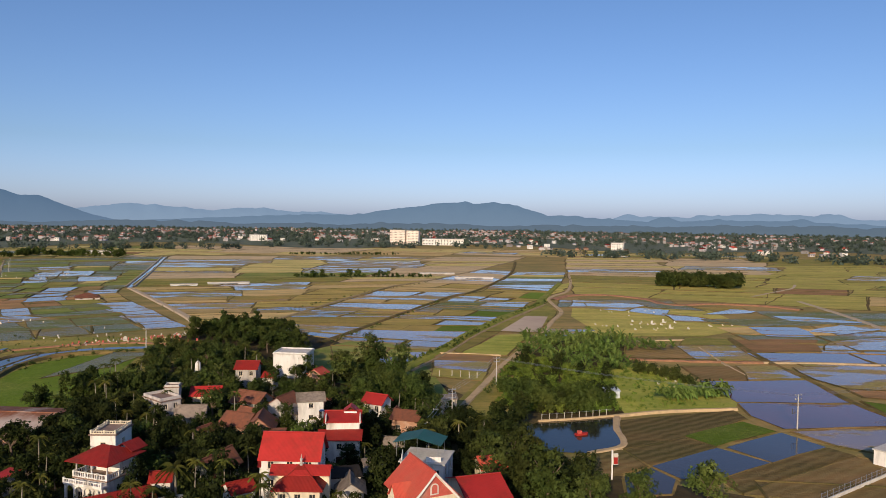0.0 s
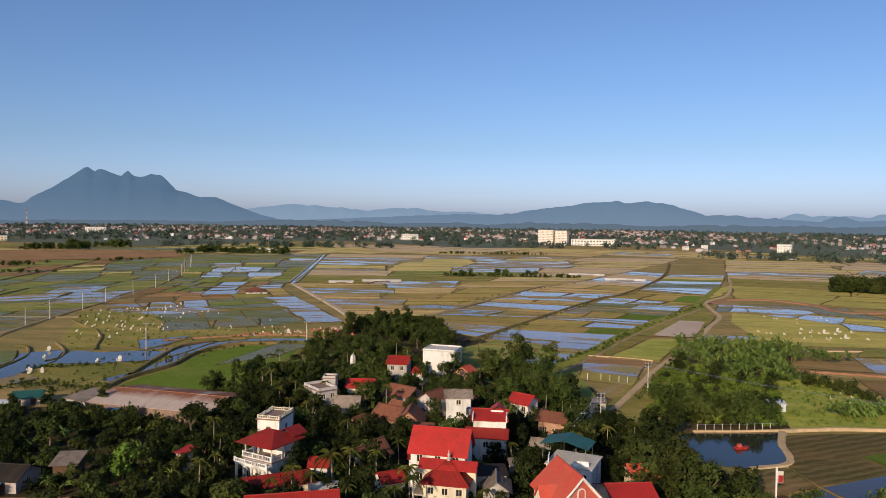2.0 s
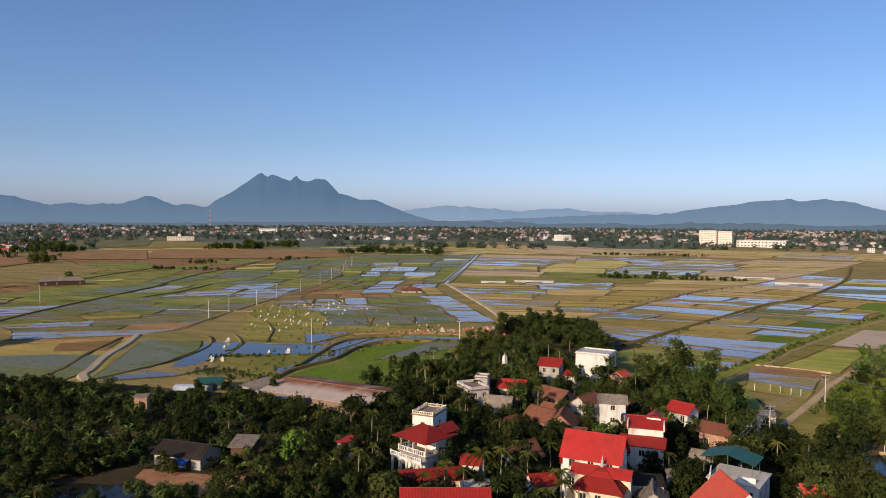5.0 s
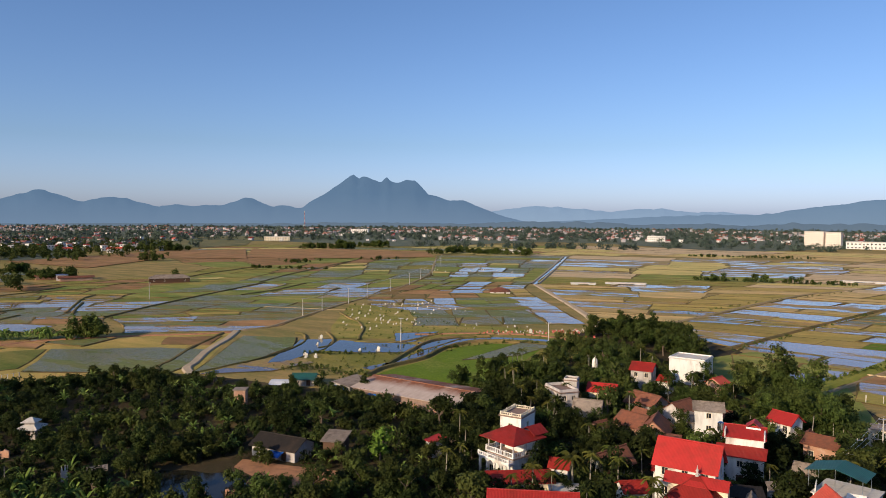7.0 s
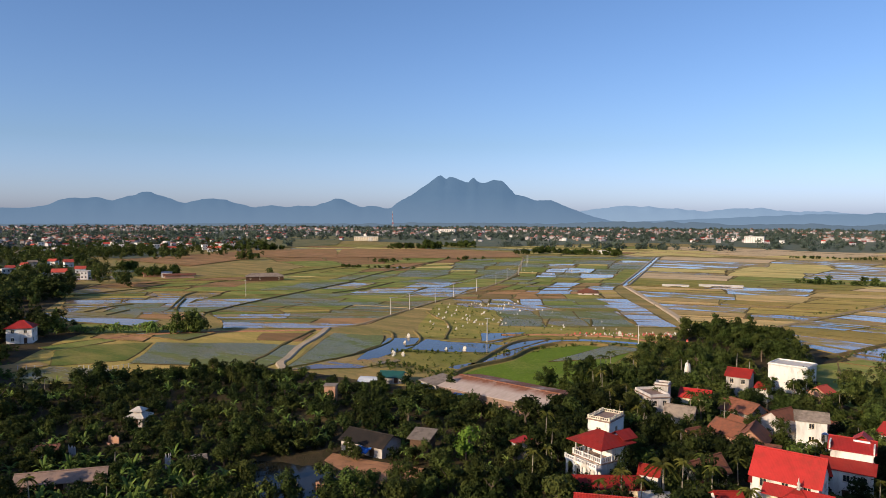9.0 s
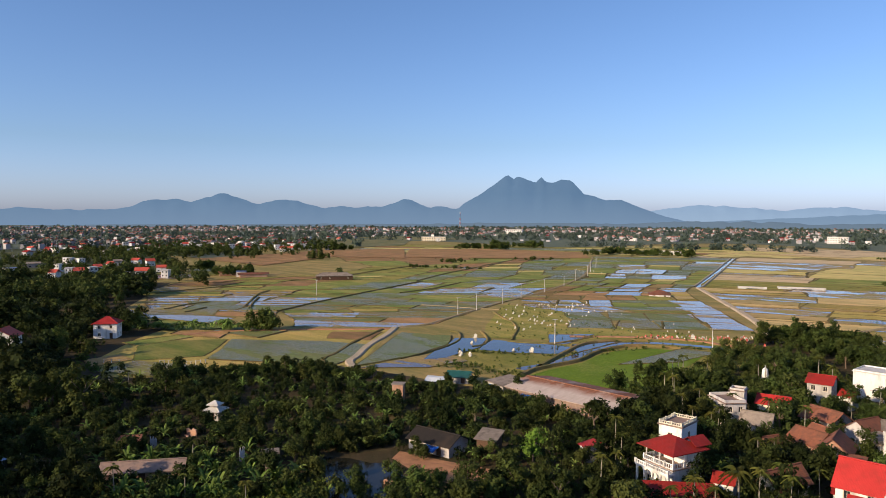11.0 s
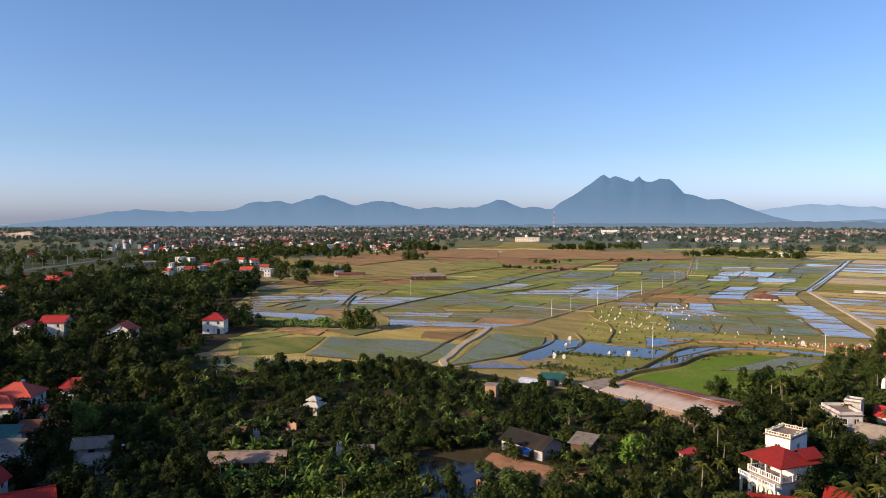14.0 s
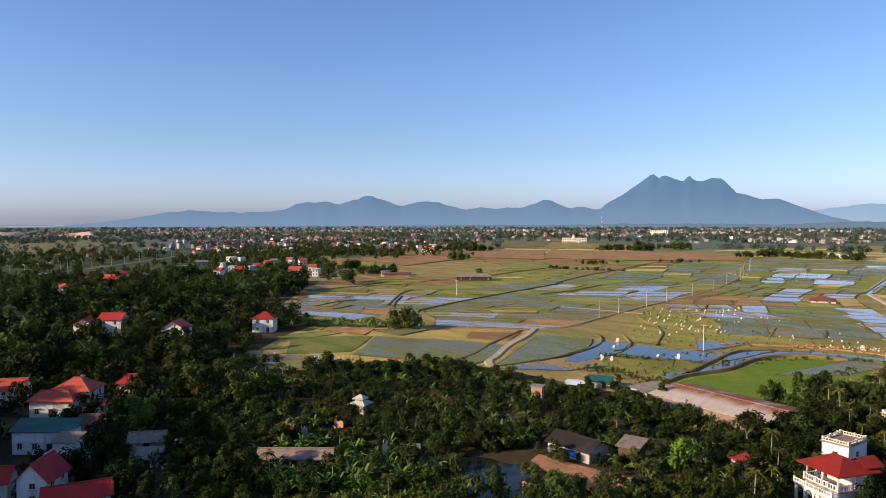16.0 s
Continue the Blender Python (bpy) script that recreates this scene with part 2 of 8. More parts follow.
BUND = crop("bund_earth", (0.095, 0.068, 0.026), (0.07, 0.07, 0.021), (0.05, 0.042, 0.016))
FIELD_TRACK = surface("trodden_field_track", (0.36, 0.25, 0.13), (0.27, 0.20, 0.09), 0.6, 0.95, 0.03, "world", 0, (0.16, 0.14, 0.05), stain_scale=0.08)
DIRT = surface("dirt_road", (0.54, 0.38, 0.21), (0.43, 0.30, 0.16), 0.8, 0.95, 0.03, "world", 0, (0.28, 0.22, 0.13), stain_scale=0.1)
PALE_PATH = surface("concrete_path", (0.50, 0.38, 0.25), (0.40, 0.30, 0.19), 0.6, 0.9, 0.02, "world", 0, (0.33, 0.26, 0.17), stain_scale=0.1)
SPROUTS = paddy("sprouting_plot", (0.15, 0.21, 0.055), (0.175, 0.195, 0.06), 0.50, 0.05, 0.8, ((0.19, 0.17, 0.13), (0.13, 0.12, 0.09)))
SPROUTS_DRY = paddy("sprouting_drying_plot", (0.22, 0.225, 0.055), (0.27, 0.20, 0.07), 0.48, 0.05, 0.8, ((0.19, 0.16, 0.12), (0.13, 0.11, 0.085)))
DAMP = crop("damp_green_plot", (0.13, 0.20, 0.034), (0.18, 0.205, 0.042), (0.095, 0.14, 0.026), blend=0.07)
WET_STUBBLE = crop("wet_stubble", (0.062, 0.047, 0.015), (0.044, 0.036, 0.013), (0.085, 0.062, 0.021), blend=0.05, furrows=55)
CLEAR_FLOOD = paddy("clear_flooded_plot", (0.20, 0.18, 0.045), (0.26, 0.17, 0.07), 0.60, 0.03, 0.0, ((0.065, 0.052, 0.046), (0.04, 0.034, 0.03)))
FLOOD = paddy("deep_flooded_plot", (0.24, 0.19, 0.05), (0.33, 0.17, 0.08), 0.58, 0.03, 0.0, ((0.17, 0.062, 0.05), (0.10, 0.046, 0.04)))
BROWN_PLOT = crop("brown_stubble", (0.18, 0.105, 0.04), (0.14, 0.082, 0.032), (0.21, 0.13, 0.05), blend=0.05, furrows=55)
POND = paddy("pond_water", (0.03, 0.04, 0.02), (0.05, 0.04, 0.03), 0.95, 0.02, 0.0, ((0.02, 0.024, 0.018), (0.03, 0.028, 0.02)))
CANAL_WATER = paddy("canal_water", (0.03, 0.04, 0.02), (0.05, 0.04, 0.03), 0.95, 0.02, 0.0, ((0.10, 0.07, 0.06), (0.07, 0.055, 0.05)))
ASPHALT = surface("asphalt", (0.13, 0.12, 0.115), (0.10, 0.095, 0.09), 0.5, 0.9, 0.01, "world", 0, (0.17, 0.15, 0.13), stain_scale=0.1)
RED_EARTH = surface("red_earth", (0.42, 0.20, 0.095), (0.30, 0.14, 0.07), 0.5, 0.95, 0.1, "world", 0, (0.18, 0.105, 0.06))
WHITE_WALL = surface("white_limewash", (0.78, 0.74, 0.69), (0.68, 0.64, 0.59), 0.7, 0.85, 0.01, vary=0.08, stain=(0.42, 0.38, 0.33), stain_scale=0.55, streak=(1, 1, 0.25))
CREAM_WALL = surface("cream_plaster", (0.74, 0.64, 0.47), (0.66, 0.56, 0.41), 0.7, 0.85, 0.01, vary=0.1, stain=(0.5, 0.42, 0.32), stain_scale=0.4, streak=(1, 1, 0.3))
GREY_WALL = surface("bare_cement", (0.52, 0.47, 0.42), (0.40, 0.36, 0.32), 0.9, 0.9, 0.015, vary=0.12, stain=(0.27, 0.24, 0.21), stain_scale=0.35, streak=(1, 1, 0.25))
BRICK_WALL = surface("weathered_brick", (0.45, 0.24, 0.15), (0.36, 0.20, 0.13), 2.2, 0.9, 0.02, vary=0.12, stain=(0.5, 0.36, 0.28), stain_scale=0.5)
RED_TIN = surface("red_sheet_roof", (0.40, 0.027, 0.022), (0.32, 0.022, 0.017), 0.5, 0.6, vary=0.16, stain=(0.24, 0.028, 0.018), ribs=0.03, spec=0.25)
DULL_RED = surface("dull_red_sheet_roof", (0.27, 0.020, 0.014), (0.20, 0.016, 0.011), 0.6, 0.65, vary=0.18, stain=(0.12, 0.024, 0.016), ribs=0.03, spec=0.2)
AGED_WALL = surface("aged_limewash", (0.56, 0.50, 0.46), (0.46, 0.41, 0.38), 0.7, 0.9, 0.01, vary=0.12, stain=(0.26, 0.24, 0.23), stain_scale=0.4, streak=(1, 1, 0.3))
ORANGE_TILE = surface("orange_tile_roof", (0.55, 0.085, 0.05), (0.46, 0.07, 0.042), 1.2, 0.7, vary=0.1, stain=(0.45, 0.10, 0.06), ribs=0.03)
BROWN_TILE = surface("weathered_brown_tiles", (0.25, 0.085, 0.045), (0.15, 0.062, 0.037), 1.6, 0.9, vary=0.25, stain=(0.085, 0.05, 0.035), ribs=0.04)
GREY_TILE = surface("grey_fibre_cement_roof", (0.28, 0.22, 0.17), (0.19, 0.15, 0.118), 1.0, 0.9, vary=0.2, stain=(0.09, 0.068, 0.05), ribs=0.03)
DARK_SHEET = surface("dark_sheet_roof", (0.032, 0.026, 0.022), (0.022, 0.019, 0.017), 1.0, 0.85, vary=0.1, stain=(0.06, 0.042, 0.03), ribs=0.02, spec=0.12)
MURKY = surface("murky_pond_water", (0.022, 0.02, 0.014), (0.015, 0.015, 0.011), 0.4, 0.12, 0.01, "world", 0, spec=0.2)
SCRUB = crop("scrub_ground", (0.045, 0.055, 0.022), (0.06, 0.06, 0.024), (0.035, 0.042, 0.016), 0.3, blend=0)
GREEN_TIN = surface("green_sheet_roof", (0.022, 0.105, 0.088), (0.018, 0.08, 0.068), 0.6, 0.55, vary=0.05, stain=(0.03, 0.07, 0.058), ribs=0.03)
def rusted_sheet():
    """Pale weathered sheeting that has rusted from the ridge down, in streaks."""
    m, t, b, nodes, links = shader("rusted_ridge_sheet")
    sep = nodes.new("ShaderNodeSeparateXYZ")
    links.new(nodes.new("ShaderNodeTexCoord").outputs["Object"], sep.inputs[0])
    down = nodes.new("ShaderNodeMapRange")
    down.inputs["From Min"].default_value, down.inputs["From Max"].default_value = -4.6, -0.4
    links.new(sep.outputs["Y"], down.inputs["Value"])
    blot = noise_fac(nodes, links, coords(nodes, links, "object", 0.28, (0.6, 0.35, 1)), 6, 0.7, 0.3, 0.72)
    both = nodes.new("ShaderNodeMath")
    both.operation, both.use_clamp = "MULTIPLY", True
    links.new(down.outputs["Result"], both.inputs[0])
    links.new(blot, both.inputs[1])
    much = nodes.new("ShaderNodeMath")
    much.operation, much.use_clamp = "MULTIPLY", True
    links.new(both.outputs[0], much.inputs[0])
    much.inputs[1].default_value = 2.2
    pale = mix(nodes, links, noise_fac(nodes, links, coords(nodes, links, "object", 0.9, (1, 0.3, 1)), 4), (0.52, 0.41, 0.34), (0.41, 0.32, 0.26))
    rust = mix(nodes, links, noise_fac(nodes, links, coords(nodes, links, "object", 1.3, (1, 0.3, 1)), 4), (0.27, 0.105, 0.05), (0.19, 0.075, 0.04))
    links.new(mix(nodes, links, much.outputs[0], pale, rust), b.inputs["Base Color"])
    b.inputs["Roughness"].default_value, b.inputs["Specular IOR Level"].default_value = 0.75, 0.25
    wave = nodes.new("ShaderNodeTexWave")
    wave.inputs["Scale"].default_value = 1.6
    links.new(coords(nodes, links, "object", 1.0), wave.inputs["Vector"])
    bp = nodes.new("ShaderNodeBump")
    bp.inputs["Strength"].default_value, bp.inputs["Distance"].default_value = 0.5, 0.02
    links.new(wave.outputs["Fac"], bp.inputs["Height"])
    links.new(bp.outputs["Normal"], b.inputs["Normal"])
    return m


RUSTED_SHEET = rusted_sheet()
CONCRETE = surface("pale_concrete", (0.55, 0.51, 0.46), (0.46, 0.42, 0.37), 1.5, 0.85, 0.01, vary=0.1, stain=(0.35, 0.31, 0.27))
TERRACE = surface("terrace_floor", (0.30, 0.20, 0.15), (0.22, 0.15, 0.12), 1.0, 0.9, 0.01, vary=0.1, stain=(0.13, 0.10, 0.085))
GLASS_DARK = surface("window_glass", (0.02, 0.022, 0.026), (0.03, 0.032, 0.036), 1.0, 0.12, vary=0, spec=0.6)
WOOD_DARK = surface("dark_wood", (0.11, 0.055, 0.03), (0.075, 0.04, 0.022), 3.0, 0.6, 0.01, vary=0.2)
METAL = surface("galvanised_steel", (0.55, 0.56, 0.57), (0.45, 0.46, 0.48), 2.0, 0.35, vary=0.1, metal=0.9)
TANK_STEEL = surface("stainless_tank", (0.65, 0.66, 0.68), (0.58, 0.6, 0.62), 2.0, 0.22, vary=0.05, metal=1.0)
BLUE_TARP = surface("blue_tarpaulin", (0.03, 0.16, 0.55), (0.025, 0.12, 0.42), 2.0, 0.5, 0.04, vary=0.05)
BLUE_SHEET = surface("blue_grey_sheet_roof", (0.12, 0.17, 0.30), (0.09, 0.13, 0.24), 0.6, 0.6, vary=0.1)
PLASTIC_PALE = surface("pale_plastic_sheet", (0.55, 0.57, 0.60), (0.45, 0.47, 0.51), 2.0, 0.5, 0.05, vary=0.05)
WHITE_STONE = surface("white_tombstone", (0.62, 0.58, 0.50), (0.52, 0.47, 0.39), 1.5, 0.8, 0.01, vary=0.12, stain=(0.5, 0.42, 0.3))
RED_STONE = surface("red_painted_tomb", (0.55, 0.10, 0.075), (0.45, 0.085, 0.06), 1.5, 0.8, 0.01, vary=0.15, stain=(0.5, 0.28, 0.2))
BARK = surface("bark", (0.16, 0.115, 0.08), (0.10, 0.07, 0.05), 3.0, 0.95, 0.03, vary=0.2)
PALM_BARK = surface("areca_bark", (0.30, 0.26, 0.20), (0.22, 0.19, 0.15), 3.0, 0.9, 0.02, vary=0.2)
# dark to sunlit greens: woodland light and shade partly in the leaf colour
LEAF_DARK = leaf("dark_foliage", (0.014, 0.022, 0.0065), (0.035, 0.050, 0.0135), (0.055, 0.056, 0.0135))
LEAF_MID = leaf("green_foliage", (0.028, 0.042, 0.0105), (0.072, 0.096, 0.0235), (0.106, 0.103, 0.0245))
LEAF_GROVE = leaf("sun_toned_grove_foliage", (0.042, 0.066, 0.014), (0.100, 0.138, 0.032), (0.122, 0.130, 0.030))
LEAF_BRIGHT = leaf("bright_foliage", (0.08, 0.15, 0.02), (0.15, 0.24, 0.035), (0.16, 0.2, 0.03), 0.15)
LEAF_ORCHARD = leaf("orchard_foliage", (0.09, 0.15, 0.022), (0.225, 0.315, 0.05), (0.29, 0.295, 0.055), 0.15)
LEAF_BANANA = leaf("banana_leaf", (0.105, 0.185, 0.036), (0.27, 0.37, 0.08), (0.31, 0.33, 0.08))
LEAF_PALM = leaf("palm_frond", (0.045, 0.065, 0.012), (0.12, 0.135, 0.027), (0.19, 0.15, 0.03))
# far leaves paled and greyed, the haze of distance put into the colour
LEAF_FAR = leaf("hazed_far_foliage", (0.080, 0.115, 0.088), (0.120, 0.155, 0.118), (0.13, 0.15, 0.105), 0.2)
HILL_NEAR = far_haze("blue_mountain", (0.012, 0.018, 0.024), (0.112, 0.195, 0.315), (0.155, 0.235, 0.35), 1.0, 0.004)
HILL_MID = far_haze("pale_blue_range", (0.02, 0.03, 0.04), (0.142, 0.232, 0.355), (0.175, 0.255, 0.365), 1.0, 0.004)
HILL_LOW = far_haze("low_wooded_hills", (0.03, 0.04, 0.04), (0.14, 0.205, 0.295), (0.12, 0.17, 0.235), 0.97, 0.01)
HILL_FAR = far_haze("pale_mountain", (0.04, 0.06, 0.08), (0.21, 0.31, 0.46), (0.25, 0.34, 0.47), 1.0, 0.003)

# ---------------------------------------------------------------- building blocks
def empty(name, x=0, y=0, z=0, yaw=0):
    ob = new(name)
    ob.empty_display_size = 0.5
    ob.matrix_world = pose(x, y, z, 0, 0, yaw)
    return ob


def mesh_of(name, verts, faces, material):
    me = bpy.data.meshes.new(name)
    me.from_pydata([tuple(v) for v in verts], [], faces)
    me.materials.append(material)
    me.update()
    return me


def part(name, bm, material, parent=None, label=""):
    """Links a bmesh as one mesh object under a thing or a part."""
    me = bpy.data.meshes.new(name)
    bm.to_mesh(me)
    bm.free()
    me.materials.append(material)
    ob = new(name, me)
    if parent is not None:
        ob.parent = parent
    return tagged(ob, label)


def box(bm, x0, y0, z0, x1, y1, z1):
    v = [bm.verts.new(p) for p in ((x0, y0, z0), (x1, y0, z0), (x1, y1, z0), (x0, y1, z0), (x0, y0, z1), (x1, y0, z1), (x1, y1, z1), (x0, y1, z1))]
    for f in ((3, 2, 1, 0), (4, 5, 6, 7), (0, 1, 5, 4), (1, 2, 6, 5), (2, 3, 7, 6), (3, 0, 4, 7)):
        bm.faces.new([v[i] for i in f])


def boxes(*rows):
    bm = bmesh.new()
    for r in rows:
        box(bm, *r)
    return bm


def prism(bm, pts, way):
    """A flat polygon pushed out along way."""
    a = [bm.verts.new(p) for p in pts]
    b = [bm.verts.new(Vector(p) + Vector(way)) for p in pts]
    n = len(a)
    bm.faces.new(a[::-1])
    bm.faces.new(b)
    for i in range(n):
        bm.faces.new((a[i], a[(i + 1) % n], b[(i + 1) % n], b[i]))


def tube(bm, p, q, r0, r1=None, n=8):
    p, q = Vector(p), Vector(q)
    r1 = r0 if r1 is None else r1
    m = (q - p).to_track_quat("Z", "Y").to_matrix()
    ring = [[bm.verts.new(c + m @ Vector((r * math.cos(k * math.tau / n), r * math.sin(k * math.tau / n), 0))) for k in range(n)] for c, r in ((p, r0), (q, r1))]
    for k in range(n):
        bm.faces.new((ring[0][k], ring[0][(k + 1) % n], ring[1][(k + 1) % n], ring[1][k]))
    bm.faces.new(ring[0][::-1])
    bm.faces.new(ring[1])


def inside(p, poly):
    x, y = p[0], p[1]
    hit = False
    for (x0, y0), (x1, y1) in zip(poly, poly[1:] + poly[:1]):
        if (y0 > y) != (y1 > y) and x < (x1 - x0) * (y - y0) / (y1 - y0) + x0:
            hit = not hit
    return hit


def clip_poly(poly, region):
    """A polygon cut to a convex region (both counter-clockwise)."""
    out = list(poly)
    for a, b in zip(region, region[1:] + region[:1]):
        src, out = out, []
        side = lambda p: (b[0] - a[0]) * (p[1] - a[1]) - (b[1] - a[1]) * (p[0] - a[0])
        for p, q in zip(src, src[1:] + src[:1]):
            sp, sq = side(p), side(q)
            if sp >= 0:
                out.append(p)
            if sp * sq < 0:
                k = sp / (sp - sq)
                out.append((p[0] + k * (q[0] - p[0]), p[1] + k * (q[1] - p[1])))
        if len(out) < 3:
            return []
    return out


def area_of(poly):
    return 0.5 * sum(p[0] * q[1] - q[0] * p[1] for p, q in zip(poly, poly[1:] + poly[:1]))


def smooth_line(pts, steps=6):
    """A Catmull-Rom line through a few points."""
    p = [Vector((*q, 0)) if len(q) == 2 else Vector(q) for q in pts]
    p = [p[0] * 2 - p[1], *p, p[-1] * 2 - p[-2]]
    out = []
    for a, b, c, d in zip(p, p[1:], p[2:], p[3:]):
        for k in range(steps):
            t = k / steps
            out.append(0.5 * (2 * b + (c - a) * t + (2 * a - 5 * b + 4 * c - d) * t * t + (3 * b - a - 3 * c + d) * t ** 3))
    return out + [p[-2]]


def ribbon(line, width, top, shoulder, base=0.0, wobble=0.0, seed=1):
    """A raised strip along a line: flat top, sloping sides."""
    rng = random.Random(seed)
    verts, faces = [], []
    for i, p in enumerate(line):
        d = (line[min(i + 1, len(line) - 1)] - line[max(i - 1, 0)]).normalized()
        n = Vector((-d.y, d.x, 0))
        w = width / 2 * (1 + wobble * (rng.random() - 0.5))
        for off, z in ((-w - shoulder, base), (-w, top), (w, top), (w + shoulder, base)):
            verts.append((*(p + n * off).xy, z))
    for i in range(len(line) - 1):
        for k in range(3):
            a = 4 * i + k
            faces.append((a + 1, a, a + 4, a + 5))
    return verts, faces


def strip(name, pts, width, top, shoulder, material, label, category, wobble=0.15, steps=6, kind="structure"):
    verts, faces = ribbon(smooth_line(pts, steps), width, top, shoulder, -0.05, wobble)
    return tagged(new(name, mesh_of(name, verts, faces, material)), label, category, kind=kind)


def polar(yaw, r):
    """A place by its yaw (degrees to the left of +y) and distance."""
    return (-math.sin(radians(yaw)) * r, math.cos(radians(yaw)) * r)

# ---------------------------------------------------------------- ground and fields
# zones in the plan (metres): what the plain is cut into
VILLAGE = [(-175, 132), (-158, 137), (-128, 141), (-78, 152), (-92, 200), (-98, 262), (-95, 300), (-84, 318), (-62, 300), (-45, 272), (-26, 240), (-6, 210), (4, 186),
           (10, 176), (18, 190), (24, 220), (38, 262), (62, 284), (72, 280), (62, 240), (68, 205), (80, 184), (71, 174), (42, 164), (24, 160), (18, 140), (30, 126), (52, 116), (70, 100),
           (60, -120), (-420, -160), (-640, 20), (-560, 150), (-470, 225), (-420, 190), (-330, 130), (-283, 138), (-262, 112), (-232, 86), (-205, 78), (-190, 92), (-180, 118)]
GRASS_PLAIN = [(-190, 226), (-231, 290), (-198, 296), (-176, 272), (-140, 262), (-100, 268), (-92, 252), (-130, 246), (-148, 218), (-172, 204)]
NEAR_PLOTS = [(26, 118), (60, 112), (100, 118), (132, 200), (124, 226), (106, 228), (72, 222), (74, 176), (40, 164), (30, 140)]
PATH_PLOTS = [(-258, 108), (-222, 94), (-160, 132), (-140, 168), (-128, 196), (-124, 232), (-150, 242), (-172, 204), (-205, 190), (-228, 172)]
GREEN_FIELD = [(-126, 160), (-78, 150), (-90, 198), (-86, 256), (-130, 246), (-150, 215), (-168, 186), (-150, 165)]
RIGHT_GRASS = [(42, 268), (64, 296), (62, 340), (70, 380), (140, 372), (135, 308), (105, 284), (72, 282)]

bm = bmesh.new()
bmesh.ops.create_grid(bm, x_segments=40, y_segments=40, size=9000)
ground = part("ground", bm, GROUND)
tagged(ground, "flat olive and brown farmland plain reaching the hills", "ground", kind="structure")


def patch(name, poly, z, material, label, category):
    bm = bmesh.new()
    bm.faces.new([bm.verts.new((*p, z)) for p in poly])
    bmesh.ops.triangulate(bm, faces=bm.faces[:])
    bmesh.ops.recalc_face_normals(bm, faces=bm.faces[:])
    for f in bm.faces:
        if f.normal.z < 0:
            f.normal_flip()
    return tagged(part(name, bm, material), label, category, kind="structure")


patch("village_ground", VILLAGE, 0.10, SOIL, "trodden soil under the village trees, darkened for their shade", "ground")
patch("cemetery_ground", GRASS_PLAIN, 0.14, GRASS, "rough yellow-green grass of the field cemetery", "grass")
patch("meadow", [(57, 230), (66, 226), (74, 200), (76, 180), (72, 172.5), (43.5, 165.8), (44, 191), (50, 213)], 0.16, MEADOW, "lush sunlit meadow beside the orchard", "grass")
patch("stream_meadow", [(-126, 160), (-78, 150), (-84, 256), (-130, 246), (-150, 215), (-168, 186), (-150, 165)][::-1], 0.12, GRASS, "rough grass round the curved channel", "grass")
patch("grove_edge", [(-50, 205), (-46, 240), (-34, 262), (-18, 258), (-8, 232), (-2, 206), (4, 172), (-8, 176), (-30, 196)], 0.14, DAMP, "rough damp grass behind the grove", "grass")
patch("road_verge", [(-4, 160), (3, 172), (8, 190), (13, 206), (19, 196), (17, 180), (18, 166), (12, 158), (4, 150)], 0.13, GRASS, "rough grass verge beside the road", "grass")
patch("pasture", RIGHT_GRASS, 0.14, PASTURE, "rough pasture with scattered graves", "grass")


def split(rng, u0, v0, u1, v1, size, out):
    """Cuts a rectangle into plots, long ones, of about the size that suits the place."""
    w, h = u1 - u0, v1 - v0
    lim_w, lim_h = size(0.5 * (u0 + u1), 0.5 * (v0 + v1))
    if w > lim_w * rng.uniform(0.8, 1.5) or h > lim_h * rng.uniform(0.8, 1.5):
        k = rng.uniform(0.36, 0.64)
        if w / lim_w > h / lim_h:
            split(rng, u0, v0, u0 + k * w, v1, size, out)
            split(rng, u0 + k * w, v0, u1, v1, size, out)
        else:
            split(rng, u0, v0, u1, v0 + k * h, size, out)
            split(rng, u0, v0 + k * h, u1, v1, size, out)
    else:
        out.append((u0, v0, u1, v1))


def fields(seed, angle, region, extent, grain, palette):
    """The plots of one stretch of farmland: polygons cut to the region, each with a material."""
    rng = random.Random(seed)
    ca, sa = math.cos(radians(angle)), math.sin(radians(angle))
    plots = []

    def size(u, v):
        x, y = ca * u + sa * v, -sa * u + ca * v
        d = math.hypot(x, y)
        return grain[0] * (0.6 + d / 900), grain[1] * (0.6 + d / 900)

    split(rng, *extent, size, plots)
    out = []
    for u0, v0, u1, v1 in plots:
        j = lambda: rng.uniform(-1.0, 1.0)
        quad = [(ca * u + sa * v, -sa * u + ca * v) for u, v in ((u0 + 0.5 + j(), v0 + 0.5 + j()), (u1 - 0.5 + j(), v0 + 0.5 + j()), (u1 - 0.5 + j(), v1 - 0.5 + j()), (u0 + 0.5 + j(), v1 - 0.5 + j()))]
        quad = clip_poly(quad, region)
        if len(quad) < 3 or area_of(quad) < 40:
            continue
        cx, cy = sum(p[0] for p in quad) / len(quad), sum(p[1] for p in quad) / len(quad)
        if any(inside(p, z) for z in (VILLAGE, GRASS_PLAIN, RIGHT_GRASS, NEAR_PLOTS, PATH_PLOTS, GREEN_FIELD) for p in [(cx, cy)]):
            continue
        if any(sum(inside(p, z) for p in quad) >= 2 for z in (VILLAGE, GRASS_PLAIN, RIGHT_GRASS, NEAR_PLOTS, PATH_PLOTS, GREEN_FIELD)):
            continue
        d, yaw = math.hypot(cx, cy), math.degrees(math.atan2(-cx, cy))
        out.append((d, quad, palette(rng, d, yaw, cx, cy)))
    return out


